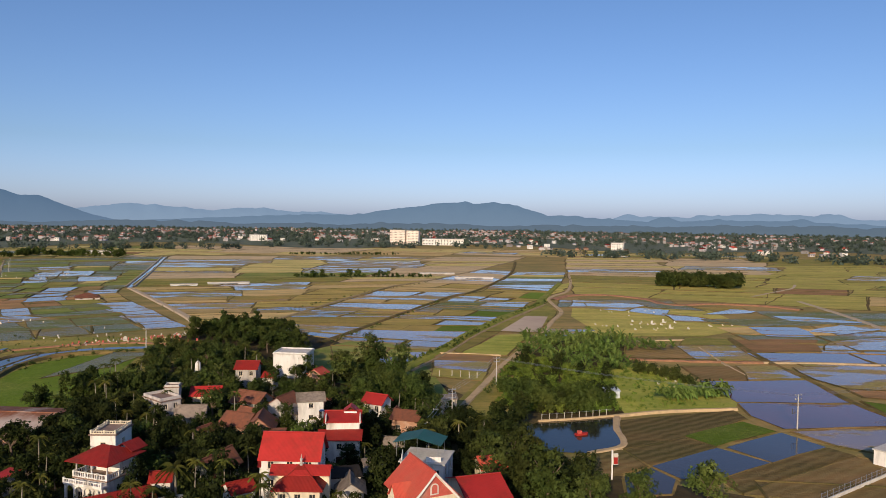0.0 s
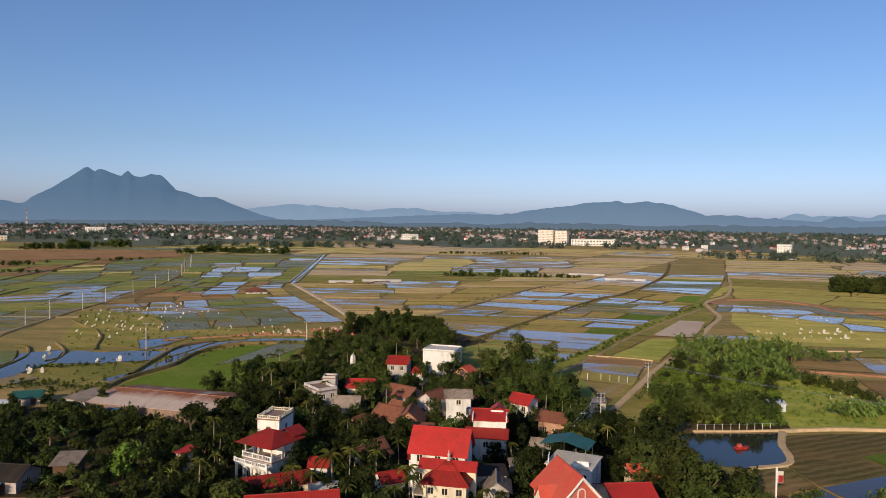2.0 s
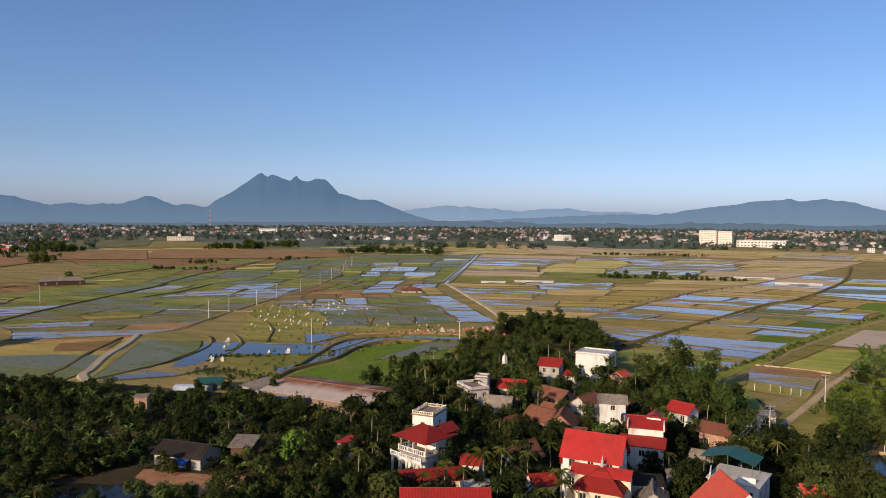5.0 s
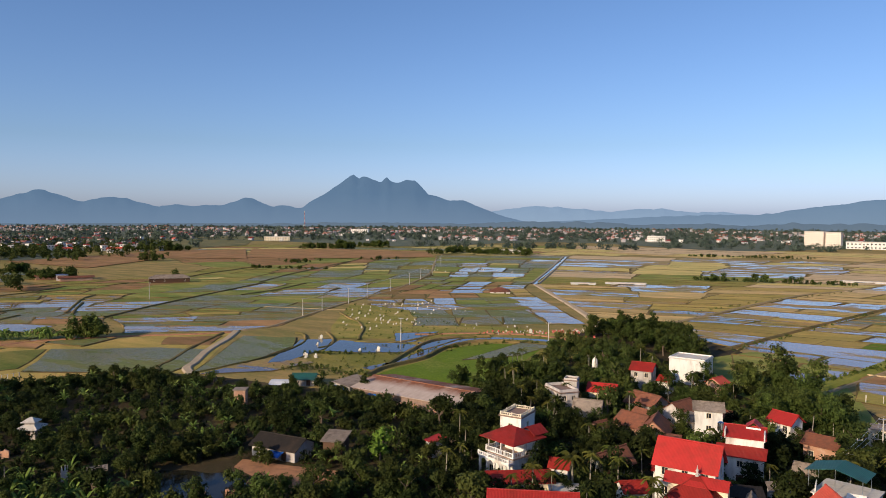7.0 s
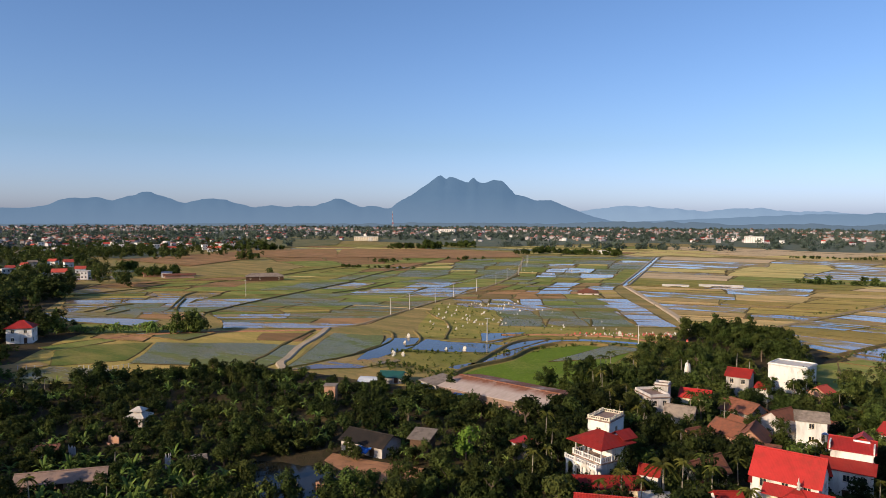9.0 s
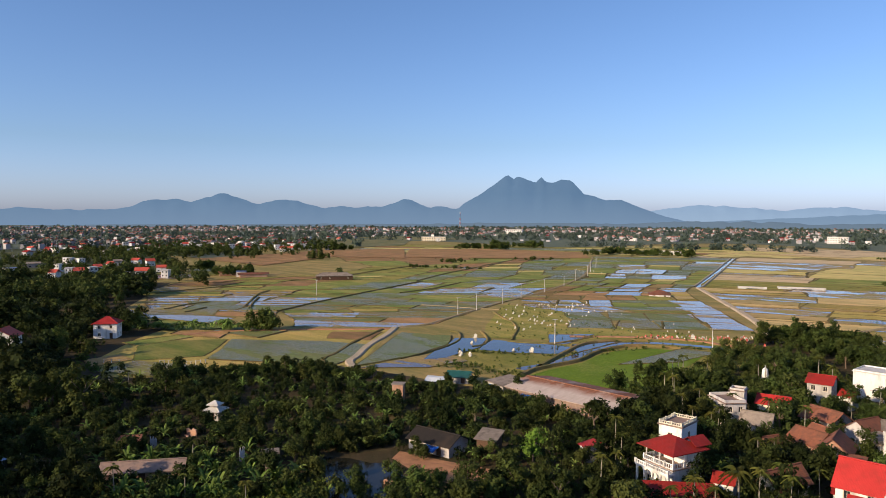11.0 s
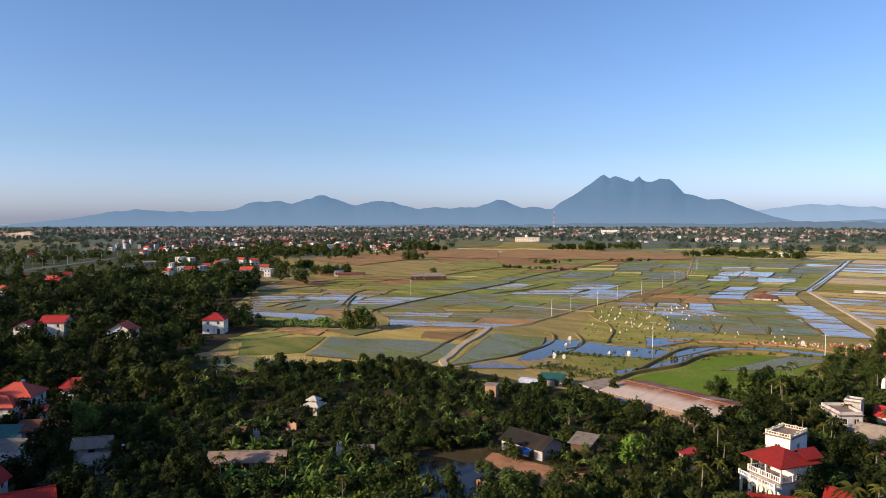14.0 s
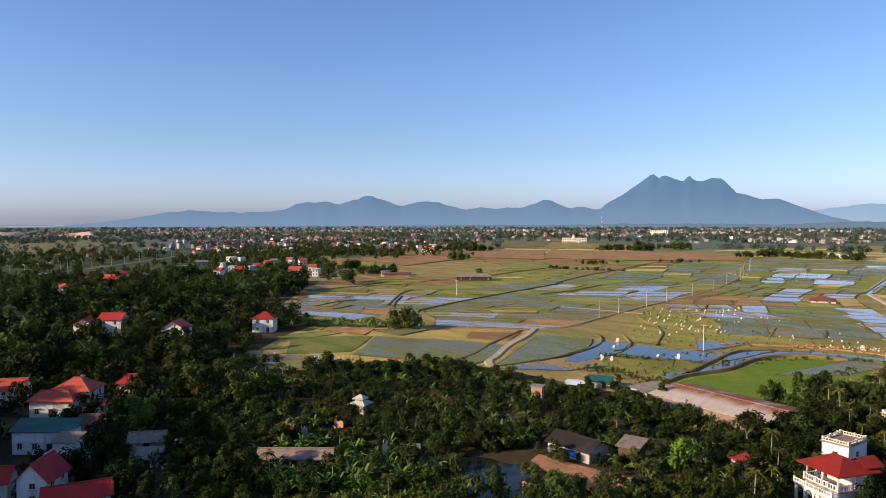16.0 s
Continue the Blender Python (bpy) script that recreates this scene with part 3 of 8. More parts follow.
def palette_mid(rng, d, yaw, x, y):
    wet = 0.82 if d < 450 else 0.55 if d < 800 else 0.2
    k = rng.random()
    if k < wet:
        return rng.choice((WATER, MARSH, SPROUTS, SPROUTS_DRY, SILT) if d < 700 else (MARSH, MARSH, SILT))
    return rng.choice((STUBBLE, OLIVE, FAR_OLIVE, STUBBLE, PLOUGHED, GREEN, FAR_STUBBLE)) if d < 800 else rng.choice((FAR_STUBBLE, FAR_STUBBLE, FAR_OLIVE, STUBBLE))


def palette_left(rng, d, yaw, x, y):
    wet = 0.78 if d < 480 else 0.5 if d < 700 else 0.15
    k = rng.random()
    if k < wet:
        return rng.choice((WATER, SPROUTS, SPROUTS, MARSH, SPROUTS_DRY))
    if d > 480:
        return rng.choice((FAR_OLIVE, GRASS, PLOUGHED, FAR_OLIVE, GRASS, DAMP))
    return rng.choice((DAMP, GREEN, DAMP, OLIVE, OLIVE, DAMP, STUBBLE))


def palette_right(rng, d, yaw, x, y):
    if y < 172:
        return rng.choice((SILT, FLOOD, MARSH, FLOOD))
    if y < 245:
        return rng.choice((FLOOD, SILT, SILT, MARSH, BROWN_PLOT))
    if y < 420:
        return rng.choice((MARSH, OLIVE, STUBBLE, SPROUTS_DRY, SPROUTS, SILT))
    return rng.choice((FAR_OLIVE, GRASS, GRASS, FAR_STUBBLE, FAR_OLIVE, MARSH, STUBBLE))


CROPS = {"W": WATER, "F": FLOOD, "M": MARSH, "I": SILT, "S": SPROUTS, "D": SPROUTS_DRY, "T": STUBBLE, "O": OLIVE, "G": GREEN, "A": DAMP, "P": PLOUGHED, "R": GRASS, "B": BROWN_PLOT, "Y": PASTURE, "t": FAR_STUBBLE, "o": FAR_OLIVE}
NEXT_TO = {"W": "WWM", "M": "MIW", "I": "IMO", "S": "SSD", "D": "DSA", "T": "TTO", "O": "OTI", "G": "GGA", "A": "ASO", "P": "PPI", "R": "RRA", "Y": "YYR", "F": "FFM", "B": "BBP"}
# strip farming between two bounding lines: every row gives its two near corners and the crops from one side to the other
LADDERS = (
    # strips between the middle bund and the grassy bank
    [((-35, 225), (-7, 219), "WW"), ((-39, 253), (-1, 245), "IW"), ((-39, 272), (5, 263), "W"), ((-36, 292), (13, 288), "OOG"),
     ((-31, 305), (17, 304), "OW"), ((-24, 327), (22, 319), "W"), ((-18, 340), (27, 334), "OOG"), ((-11, 360), (35, 354), "S"),
     ((-5, 378), (42, 373), "SW"), ((3, 400), (50, 397), "WWO"), ((11, 428), (57, 415), "OOG"), ((25, 458), (67, 453), "O"),
     ((31, 486), (74, 461), "W"), ((36, 504), (85, 511), "S"), ((44, 538), (92, 546), "W"), ((51, 566), (97, 568), "A"),
     ((59, 603), (106, 611), "M"), ((67, 638), (111, 639), "-")],
    # strips between the two long bunds
    [((-71, 286), (-42, 267), "W"), ((-74, 306), (-33, 297), "O"), ((-73, 324), (-24, 329), "IM"), ((-67, 345), (-19, 342), "MI"),
     ((-60, 367), (-13, 355), "W"), ((-56, 385), (-5, 380), "TO"), ((-52, 402), (-1, 400), "M"), ((-48, 421), (6, 421), "WW"),
     ((-40, 453), (17, 446), "T"), ((-32, 485), (25, 473), "TO"), ((-18, 519), (35, 504), "T"), ((-5, 541), (41, 533), "W"),
     ((8, 582), (48, 560), "T"), ((23, 623), (56, 603), "M"), ((35, 662), (65, 652), "-")],
    # strips between the canal path and the long bund
    [((-107, 307), (-75, 301), "O"), ((-117, 324), (-67, 345), "TI"), ((-131, 347), (-60, 367), "MO"), ((-145, 370), (-54, 396), "TIO"),
     ((-161, 395), (-46, 434), "MTO"), ((-179, 424), (-35, 477), "OMT"), ((-197, 450), (-23, 504), "RWO"), ((-205, 473), (-10, 535), "RRT"),
     ((-219, 517), (8, 582), "TAT"), ((-236, 570), (24, 630), "IOMT"), ((-256, 635), (42, 687), "MOIT"), ((-276, 699), (64, 755), "IOMT"),
     ((-297, 766), (79, 811), "TIOT"), ((-319, 835), (106, 906), "-")],
    # strips between the pole line and the canal path
    [((-163, 246), (-105, 292), "SDSW"), ((-176, 268), (-117, 310), "SSSW"), ((-192, 287), (-133, 333), "WMAW"), ((-221, 292), (-148, 354), "MMWAAW"),
     ((-238, 314), (-165, 378), "PBPPRO"), ((-250, 334), (-179, 398), "BPPFPO"), ((-259, 356), (-192, 418), "PAAFBW"), ((-268, 390), (-201, 446), "AAAFBS"),
     ((-278, 420), (-207, 468), "AARAA"), ((-292, 464), (-219, 507), "AWSWA"), ((-319, 510), (-231, 546), "AWWSA"), ((-347, 558), (-251, 605), "SMAS"),
     ((-377, 608), (-272, 670), "ASM"), ((-413, 668), (-293, 738), "A"), ((-450, 729), (-316, 808), "-")],
    # strips west of the pole line
    [((-245, 170), (-214, 197), "W"), ((-260, 179), (-209, 217), "SP"), ((-271, 185), (-216, 233), "WS"), ((-285, 192), (-222, 253), "AAS"),
     ((-297, 198), (-227, 265), "DAS"), ((-303, 211), (-233, 283), "SSD"), ((-307, 227), (-238, 301), "SA"), ((-316, 247), (-243, 321), "SAM"),
     ((-325, 272), (-252, 349), "AWW"), ((-336, 303), (-263, 384), "MAWA"), ((-354, 346), (-274, 417), "ASA"), ((-354, 380), (-287, 449), "AAS"),
     ((-371, 417), (-307, 488), "SAS"), ((-397, 457), (-333, 533), "ASR"), ((-421, 500), (-360, 578), "ASS"), ((-442, 545), (-392, 632), "PAA"),
     ((-468, 597), (-424, 687), "PRR"), ((-496, 643), (-450, 729), "-")],
    # strips by the hamlet wood
    [((-324, 143), (-274, 179), "DP"), ((-342, 151), (-294, 195), "MSS"), ((-360, 159), (-303, 211), "WSW"), ((-376, 166), (-309, 228), "MWW"),
     ((-393, 173), (-318, 249), "IWA"), ((-411, 181), (-324, 269), "AIA"), ((-428, 189), (-335, 295), "IAAS"), ((-446, 209), (-346, 323), "PAPAS"),
     ((-466, 229), (-356, 351), "PRPRA"), ((-469, 255), (-356, 373), "RPARS"), ((-469, 287), (-375, 421), "RAA"), ((-456, 346), (-397, 457), "RRP"),
     ((-472, 391), (-421, 500), "RAP"), ((-502, 436), (-447, 552), "APR"), ((-574, 462), (-474, 605), "PPPA"), ((-637, 499), (-498, 657), "PPP"),
     ((-698, 539), (-532, 713), "-")],
    # pastures east of the road
    [((83, 448), (264, 362), "YYYO"), ((91, 499), (322, 441), "YYPY"), ((97, 537), (355, 486), "RYYR"), ((102, 569), (388, 532), "RYYY"),
     ((107, 605), (429, 588), "TYYM"), ((114, 647), (467, 641), "MTYY"), ((121, 694), (514, 705), "TMYY"), ((130, 749), (571, 783), "TTYP"),
     ((142, 826), (641, 881), "TTRY"), ((156, 905), (720, 988), "-")],
)


def ladder(rows, seed):
    """The plots between two lines, row by row, some rows split into two strips."""
    rng = random.Random(seed)
    out = []
    for (a, b, crops), (c, d, _) in zip(rows, rows[1:]):
        a, b, c, d = (Vector(p) for p in (a, b, c, d))
        cuts = [0.0] + [(k + rng.uniform(-0.22, 0.22)) / len(crops) for k in range(1, len(crops))] + [1.0]
        for k, crop_key in enumerate(crops):
            lean = rng.uniform(-0.04, 0.04) if len(crops) > 1 else 0.0
            p, q = a.lerp(b, cuts[k]), a.lerp(b, cuts[k + 1])
            r, u = c.lerp(d, min(1, cuts[k + 1] + (lean if k + 1 < len(crops) else 0))), c.lerp(d, max(0, cuts[k] + (lean if k else 0)))
            strips = [(0.0, 1.0, crop_key)]
            if rng.random() < 0.6:
                m = rng.uniform(0.3, 0.7)
                strips = [(0.0, m, crop_key), (m, 1.0, rng.choice(NEXT_TO[crop_key]))]
            for s0, s1, key in strips:
                poly = [tuple(p.lerp(u, s0)), tuple(q.lerp(r, s0)), tuple(q.lerp(r, s1)), tuple(p.lerp(u, s1))]
                poly = poly if area_of(poly) > 0 else poly[::-1]
                mid = (p + q + r + u) / 4
                # beyond 520 m stubble and olive take their haze-paled copies
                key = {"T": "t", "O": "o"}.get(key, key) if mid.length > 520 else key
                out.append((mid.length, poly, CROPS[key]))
    return out


LADDER_ZONES = [[r[0] for r in rows] + [r[1] for r in rows][::-1] for rows in LADDERS]
FAR_MID = [(-330, 640), (130, 640), (230, 1150), (-425, 1150)]
NEAR_LEFT = [(-205, 72), (-205, 205), (-250, 310), (-640, 310), (-640, 100)]
FAR_LEFT = [(-330, 640), (-425, 1150), (-900, 800), (-640, 458)]
EAST = [(14, 90), (110, 80), (420, 200), (800, 800), (230, 1150), (70, 420), (14, 150)]
ALL_PLOTS = []
for k, rows in enumerate(LADDERS):
    ALL_PLOTS += ladder(rows, 30 + k)
for seed, angle, region, extent, grain, palette in ((14, 18, FAR_MID, (-760, 300, 100, 1300), (110, 36), palette_mid), (12, -18, NEAR_LEFT, (-660, -160, 120, 640), (66, 24), palette_left),
                                                    (15, -18, FAR_LEFT, (-760, 240, 320, 1400), (100, 34), palette_left), (13, 4, EAST, (-40, 20, 800, 1250), (70, 30), palette_right)):
    for d, poly, material in fields(seed, angle, region, extent, grain, palette):
        mid = (sum(p[0] for p in poly) / len(poly), sum(p[1] for p in poly) / len(poly))
        if not any(inside(p, z) for z in LADDER_ZONES for p in (mid, *poly)):
            ALL_PLOTS.append((d, poly, material))
# plots that stand out by their outline, beside the pond and the winding path
OUTLINES = [
    (WET_STUBBLE, [(41.3, 160.9), (70.8, 169.5), (70.8, 162.3), (50.5, 148.1), (36.4, 141.2)]),
    (GREEN, [(51.7, 149.0), (68.9, 160.3), (72.9, 154.0), (55.5, 142.0)]),
    (WET_STUBBLE, [(36.7, 140.5), (51.0, 148.1), (55.2, 141.2), (39.5, 131.0)]),
    (CLEAR_FLOOD, [(57.4, 141.3), (73.5, 153.2), (78.6, 144.0), (62.7, 132.8)]),
    (CLEAR_FLOOD, [(39.8, 130.4), (55.2, 141.2), (62.1, 132.5), (50.2, 124.1), (42.8, 123.9)]),
    (WET_STUBBLE, [(50.4, 123.6), (78.9, 143.7), (81.4, 138.8), (51.0, 117.9)]),
    (BROWN_PLOT, [(50.7, 117.1), (81.4, 138.1), (92, 128), (72, 112)]),
]
OUTLINES += [
    (CROPS["F"], [(74.4, 177.7), (104.8, 179.8), (106.4, 204.2), (74.6, 203.0)]),
    (CROPS["F"], [(75.7, 155.8), (104.2, 158.4), (107.8, 164.0), (104.4, 178.1), (74.4, 176.6), (73.3, 164.8)]),
    (CROPS["M"], [(76.1, 154.2), (81.5, 144.9), (90.3, 136.9), (103.3, 157.1)]),
    (CROPS["B"], [(76.0, 204.6), (88.6, 205.3), (92.9, 224.0), (75.6, 222.9)]),
    (CROPS["M"], [(88.9, 205.3), (106.3, 206.3), (107.1, 226.7), (93.7, 224.9)]),
    (CROPS["M"], [(109.3, 205.8), (112.2, 194.8), (126.6, 193.0), (147.8, 225.8), (111.0, 224.3)]),
    (CROPS["P"], [(111.4, 193.5), (110.9, 184.7), (119.3, 181.7), (125.7, 191.7)]),
    (CROPS["G"], [(108.0, 181.1), (105.7, 160.7), (115.6, 176.0)]),
    (CROPS["R"], [(89.2, 263.8), (108.3, 264.1), (111.8, 278.3), (95.6, 278.4)]),
    (CROPS["B"], [(62.2, 236.8), (84.4, 235.4), (86.3, 261.2), (68.1, 261.0)]),
    (CROPS["M"], [(84.8, 235.4), (105.4, 233.9), (108.2, 262.9), (86.9, 261.3)]),
]
OUTLINES += [
    (CROPS["P"], [(107.3, 250.3), (135.9, 254.5), (147.4, 278.5), (112.4, 277.0)]),
    (CROPS["F"], [(106.8, 234.0), (150.8, 230.4), (166.4, 254.5), (106.8, 248.1)]),
    (CROPS["W"], [(138.2, 256.9), (167.9, 256.8), (189.4, 290.0), (151.0, 274.8)]),
    (CROPS["F"], [(131.7, 285.4), (151.9, 287.0), (157.5, 311.9), (134.2, 311.5)]),
    (CROPS["W"], [(154.1, 300.4), (167.7, 292.6), (195.6, 311.9), (179.4, 322.4)]),
    (CROPS["S"], [(123.6, 320.8), (135.2, 314.9), (166.7, 317.8), (181.5, 326.1), (167.4, 339.8), (122.5, 335.5)]),
    (CROPS["F"], [(164.4, 333.7), (188.1, 328.5), (197.5, 331.2), (182.1, 347.2), (163.3, 351.5)]),
    (CROPS["W"], [(107.6, 326.6), (131.7, 325.1), (124.7, 341.6), (109.7, 354.7)]),
    (CROPS["W"], [(130.0, 352.5), (156.9, 359.5), (163.0, 366.8), (152.7, 377.5)]),
    (CROPS["M"], [(66.7, 375.6), (93.1, 361.9), (115.3, 393.7), (76.3, 411.6)]),
    (CROPS["W"], [(96.1, 362.2), (108.4, 346.1), (118.5, 369.1), (101.4, 376.9)]),
    (CROPS["S"], [(111.5, 380.4), (136.6, 366.4), (133.2, 395.8), (110.4, 398.6)]),
]
OUTLINES += [
    (WET_STUBBLE, [(29.9, 137.4), (36.2, 140.5), (38.8, 130.1), (26.3, 122.7)]),
    (CLEAR_FLOOD, [(32.2, 124.3), (39.3, 129.5), (41.8, 123.3), (38.7, 116.7), (30.8, 115.2)]),
]
OUTLINES += [
    (DAMP, [(-255.7, 109.4), (-236.9, 133.9), (-213.7, 111.9), (-222.8, 95.2)]),
    (SPROUTS, [(-235.4, 135.1), (-208.2, 155.4), (-192.3, 163.1), (-176.9, 144.4), (-171.7, 132.9), (-208.4, 110.7)]),
    (PLOUGHED, [(-212.7, 160.4), (-223.3, 172.5), (-208.7, 185.2), (-198.0, 170.0)]),
    (SPROUTS, [(-166.4, 136.8), (-181.3, 158.5), (-202.6, 189.7), (-183.6, 199.1), (-171.3, 182.9), (-165.3, 162.0)]),
    (SILT, [(-163.2, 136.3), (-164.0, 160.7), (-161.9, 172.9), (-146.7, 166.8), (-149.1, 149.6)]),
    (CLEAR_FLOOD, [(-158.0, 158.5), (-178.4, 195.1), (-169.2, 201.9), (-159.7, 187.5), (-155.4, 165.9)]),
    (CLEAR_FLOOD, [(-157.0, 182.9), (-166.0, 201.3), (-133.1, 211.4), (-131.8, 195.3), (-143.9, 186.3)]),
]
OUTLINES += [
    (CLEAR_FLOOD, [(-158.3, 226.4), (-146.1, 239.0), (-141.9, 214.9), (-145.3, 207.9)]),
    (CLEAR_FLOOD, [(-139.4, 213.7), (-133.5, 231.8), (-130.5, 230.9), (-130.1, 202.9)]),
    (SPROUTS, [(-109.7, 194.2), (-108.4, 232.6), (-96.4, 234.6), (-98.5, 211.6)]),
]
OUTLINES += [
    (PLOUGHED, [(-1.8, 239), (19, 236), (16.4, 226), (-2, 229)]),
    (MARSH, [(-2, 228.4), (16.2, 225.4), (13.6, 211), (-2.3, 216)]),
    (PLOUGHED, [(23.9, 288.8), (35.6, 328.8), (45.5, 335.7), (38.1, 292.7)]),
    (MEADOW, [(6.2, 238.2), (22.4, 280.4), (35.7, 284.0), (21.9, 237.8)]),
    (GRASS, [(-2.3, 216), (14, 211), (11.4, 199), (-2.7, 204)]),
]
OUTLINES += [
    (SPROUTS_DRY, [(-213.1, 79.6), (-192.8, 89.5), (-199.3, 104.8), (-221.4, 94.9)]),
    (BROWN_PLOT, [(-221.5, 80.0), (-223.8, 95.0), (-234.6, 94.5), (-233.8, 82.6)]),
    (DAMP, [(-256.1, 104.3), (-245.8, 105.4), (-250.3, 128.1), (-258.1, 127.1)]),
    (PLOUGHED, [(-263.5, 124.9), (-241.2, 132.9), (-250.6, 143.2), (-268.8, 132.5)]),
]
OUTLINES += [
    (GRASS, [(17.5, 289), (37, 338), (57, 386), (58.5, 357), (49.5, 326), (39.5, 291)]),
    (PASTURE, [(57, 390), (61, 416), (86, 517), (95, 530), (80, 466), (67, 438)]),
    (GRASS, [(4.5, 247), (16.5, 287), (23, 287), (6, 239)]),
]
def wavy(poly, step=11.0):
    """Plot edges that wander a little, the same for neighbours."""
    out = []
    for (x0, y0), (x1, y1) in zip(poly, poly[1:] + poly[:1]):
        n = max(1, min(8, int(math.hypot(x1 - x0, y1 - y0) / step)))
        for k in range(n):
            x, y = x0 + (x1 - x0) * k / n, y0 + (y1 - y0) * k / n
            far = 0.5 + 0.0032 * math.hypot(x, y)
            out.append((x + far * noise.noise((x * 0.06, y * 0.06, 3.0)), y + 1.7 * far * noise.noise((x * 0.045, y * 0.045, 9.0))))
    return out


ALL_PLOTS = [(d, wavy(poly), material) for d, poly, material in ALL_PLOTS]
for material, poly in OUTLINES:
    poly = poly if area_of(poly) > 0 else poly[::-1]
    poly = wavy(poly, 7.0)
    c = [sum(p[k] for p in poly) / len(poly) for k in (0, 1)]
    ALL_PLOTS.append((math.hypot(*c) * 0.2, poly, material))
ALL_PLOTS.sort(key=lambda p: p[0])
rice_fields = empty("rice_fields")
tagged(rice_fields, "patchwork of flooded, green and stubble rice plots between earth bunds", "rice field", kind="structure")
rest, PLOT_OBJECTS = {}, []
for i, (d, poly, material) in enumerate(ALL_PLOTS):
    z = (0.06 if d > 101 else 0.21) + 0.0037 * (i % 31)
    if i < 300:
        c = Vector((sum(p[0] for p in poly) / len(poly), sum(p[1] for p in poly) / len(poly), z))
        ob = new("plot", mesh_of("plot", [(p[0] - c.x, p[1] - c.y, 0) for p in poly], [tuple(range(len(poly)))], material))
        ob.location = c
        ob.parent = rice_fields
        PLOT_OBJECTS.append(ob)
    else:
        rest.setdefault(material.name, (material, [], []))
        _, vs, fs = rest[material.name]
        fs.append(tuple(range(len(vs), len(vs) + len(poly))))
        vs += [(*p, z) for p in poly]
for key, (material, vs, fs) in rest.items():
    tagged(new("far_plots", mesh_of("far_plots", vs, fs, material)), kind="stuff").parent = rice_fields
patch("bare_plot", [(39.8, 337.8), (50.4, 336.6), (40.0, 290.0), (33.2, 288.3), (24.2, 290.3)], 0.36, SAND, "bare pinkish-brown plot between the green bank and the road", "field")

# bunds: a low earth wall round every plot
def bund(rng, d, poly, vs, fs, ox=0.0, oy=0.0, oz=0.0):
    hb = 0.14 + 0.30 * rng.random() ** 3
    for p, q in zip(poly, poly[1:] + poly[:1]):
        a, b = Vector((*p, 0)), Vector((*q, 0))
        if (b - a).length < 1.5 or rng.random() < 0.1:
            continue
        dirn = (b - a).normalized()
        n = Vector((-dirn.y, dirn.x, 0))
        segs = max(1, int((b - a).length / 9)) if d < 450 else 1
        base = len(vs)
        wide = 0.2 + 0.0012 * d * rng.random() ** 2
        for k in range(segs + 1):
            m = a + (b - a) * (k / segs) + n * (0.0 if k in (0, segs) else rng.uniform(-0.35, 0.35))
            top = hb * rng.uniform(0.8, 1.2)
            for off, z in ((-wide - 0.3, 0.03), (-wide * 0.6, top), (wide * 0.6, top), (wide + 0.3, 0.03)):
                w = m + n * off
                vs.append((w.x - ox, w.y - oy, z - oz))
        for k in range(segs):
            for j in range(3):
                v = base + 4 * k + j
                fs.append((v + 1, v, v + 4, v + 5))


rng = random.Random(5)
vs, fs = [], []
for (d, poly, material), ob in itertools.zip_longest(ALL_PLOTS, PLOT_OBJECTS):
    if ob is not None:
        pv, pf = [], []
        bund(rng, d, poly, pv, pf, *ob.location)
        if pf:
            new("bund", mesh_of("bund", pv, pf, BUND)).parent = ob
    else:
        bund(rng, d, poly, vs, fs)
tagged(new("far_bunds", mesh_of("far_bunds", vs, fs, BUND)), "low grassy earth bunds between the rice plots", "bund", kind="stuff")

# ---------------------------------------------------------------- roads, paths, canal, ponds
strip("road", [(-6, 146), (1, 156), (7, 177), (14, 202), (19, 221), (29, 251), (41, 288), (51, 325), (60, 356), (61, 385), (62, 413), (69, 436), (82, 465), (97, 537), (110, 619)], 1.7, 0.35, 0.25, DIRT,
      "pale dirt road leading out of the village into the fields", "road")
strip("field_path", [(-86, 270), (-99, 291), (-111, 314), (-128, 342), (-162, 395), (-197, 449)], 2.4, 0.45, 0.9, PALE_PATH, "pale raised field path beside the rice plots", "path")
strip("curved_path", [(-163, 134), (-173, 140), (-178, 147), (-190, 162), (-202, 181), (-210, 192), (-214, 197)], 2.1, 0.45, 0.5, PALE_PATH, "pale concrete path winding between flooded plots", "path", 0.1)
strip("path_ditch", [(-170, 130), (-181, 136), (-187, 146), (-199, 163), (-206, 176), (-214, 190)], 0.9, 0.5, 0.6, DYKE, "dark overgrown bank beside the concrete path", "bank", 0.4)
strip("pole_path", [(-213, 198), (-211, 212), (-217, 232), (-230, 271), (-239, 300), (-252, 349), (-269, 399), (-293, 457), (-322, 515), (-377, 608), (-436, 708)], 1.3, 0.4, 0.7, FIELD_TRACK, "narrow earth path along the line of poles", "path", 0.3)
strip("side_path", [(-212, 195), (-219, 185), (-234, 170), (-246, 155), (-255, 141), (-256, 127)], 1.6, 0.4, 0.8, RED_EARTH, "narrow earth path along a paddy edge", "path", 0.4)
strip("east_path", [(211, 419), (205, 373), (198, 331), (193, 308), (187, 270), (182, 240)], 2.4, 0.4, 0.8, PALE_PATH, "pale straight path across the eastern fields", "path")
strip("track", [(194, 445), (223, 477), (250, 508), (267, 538)], 1.4, 0.3, 0.6, PALE_PATH, "thin pale track over the pasture", "path")
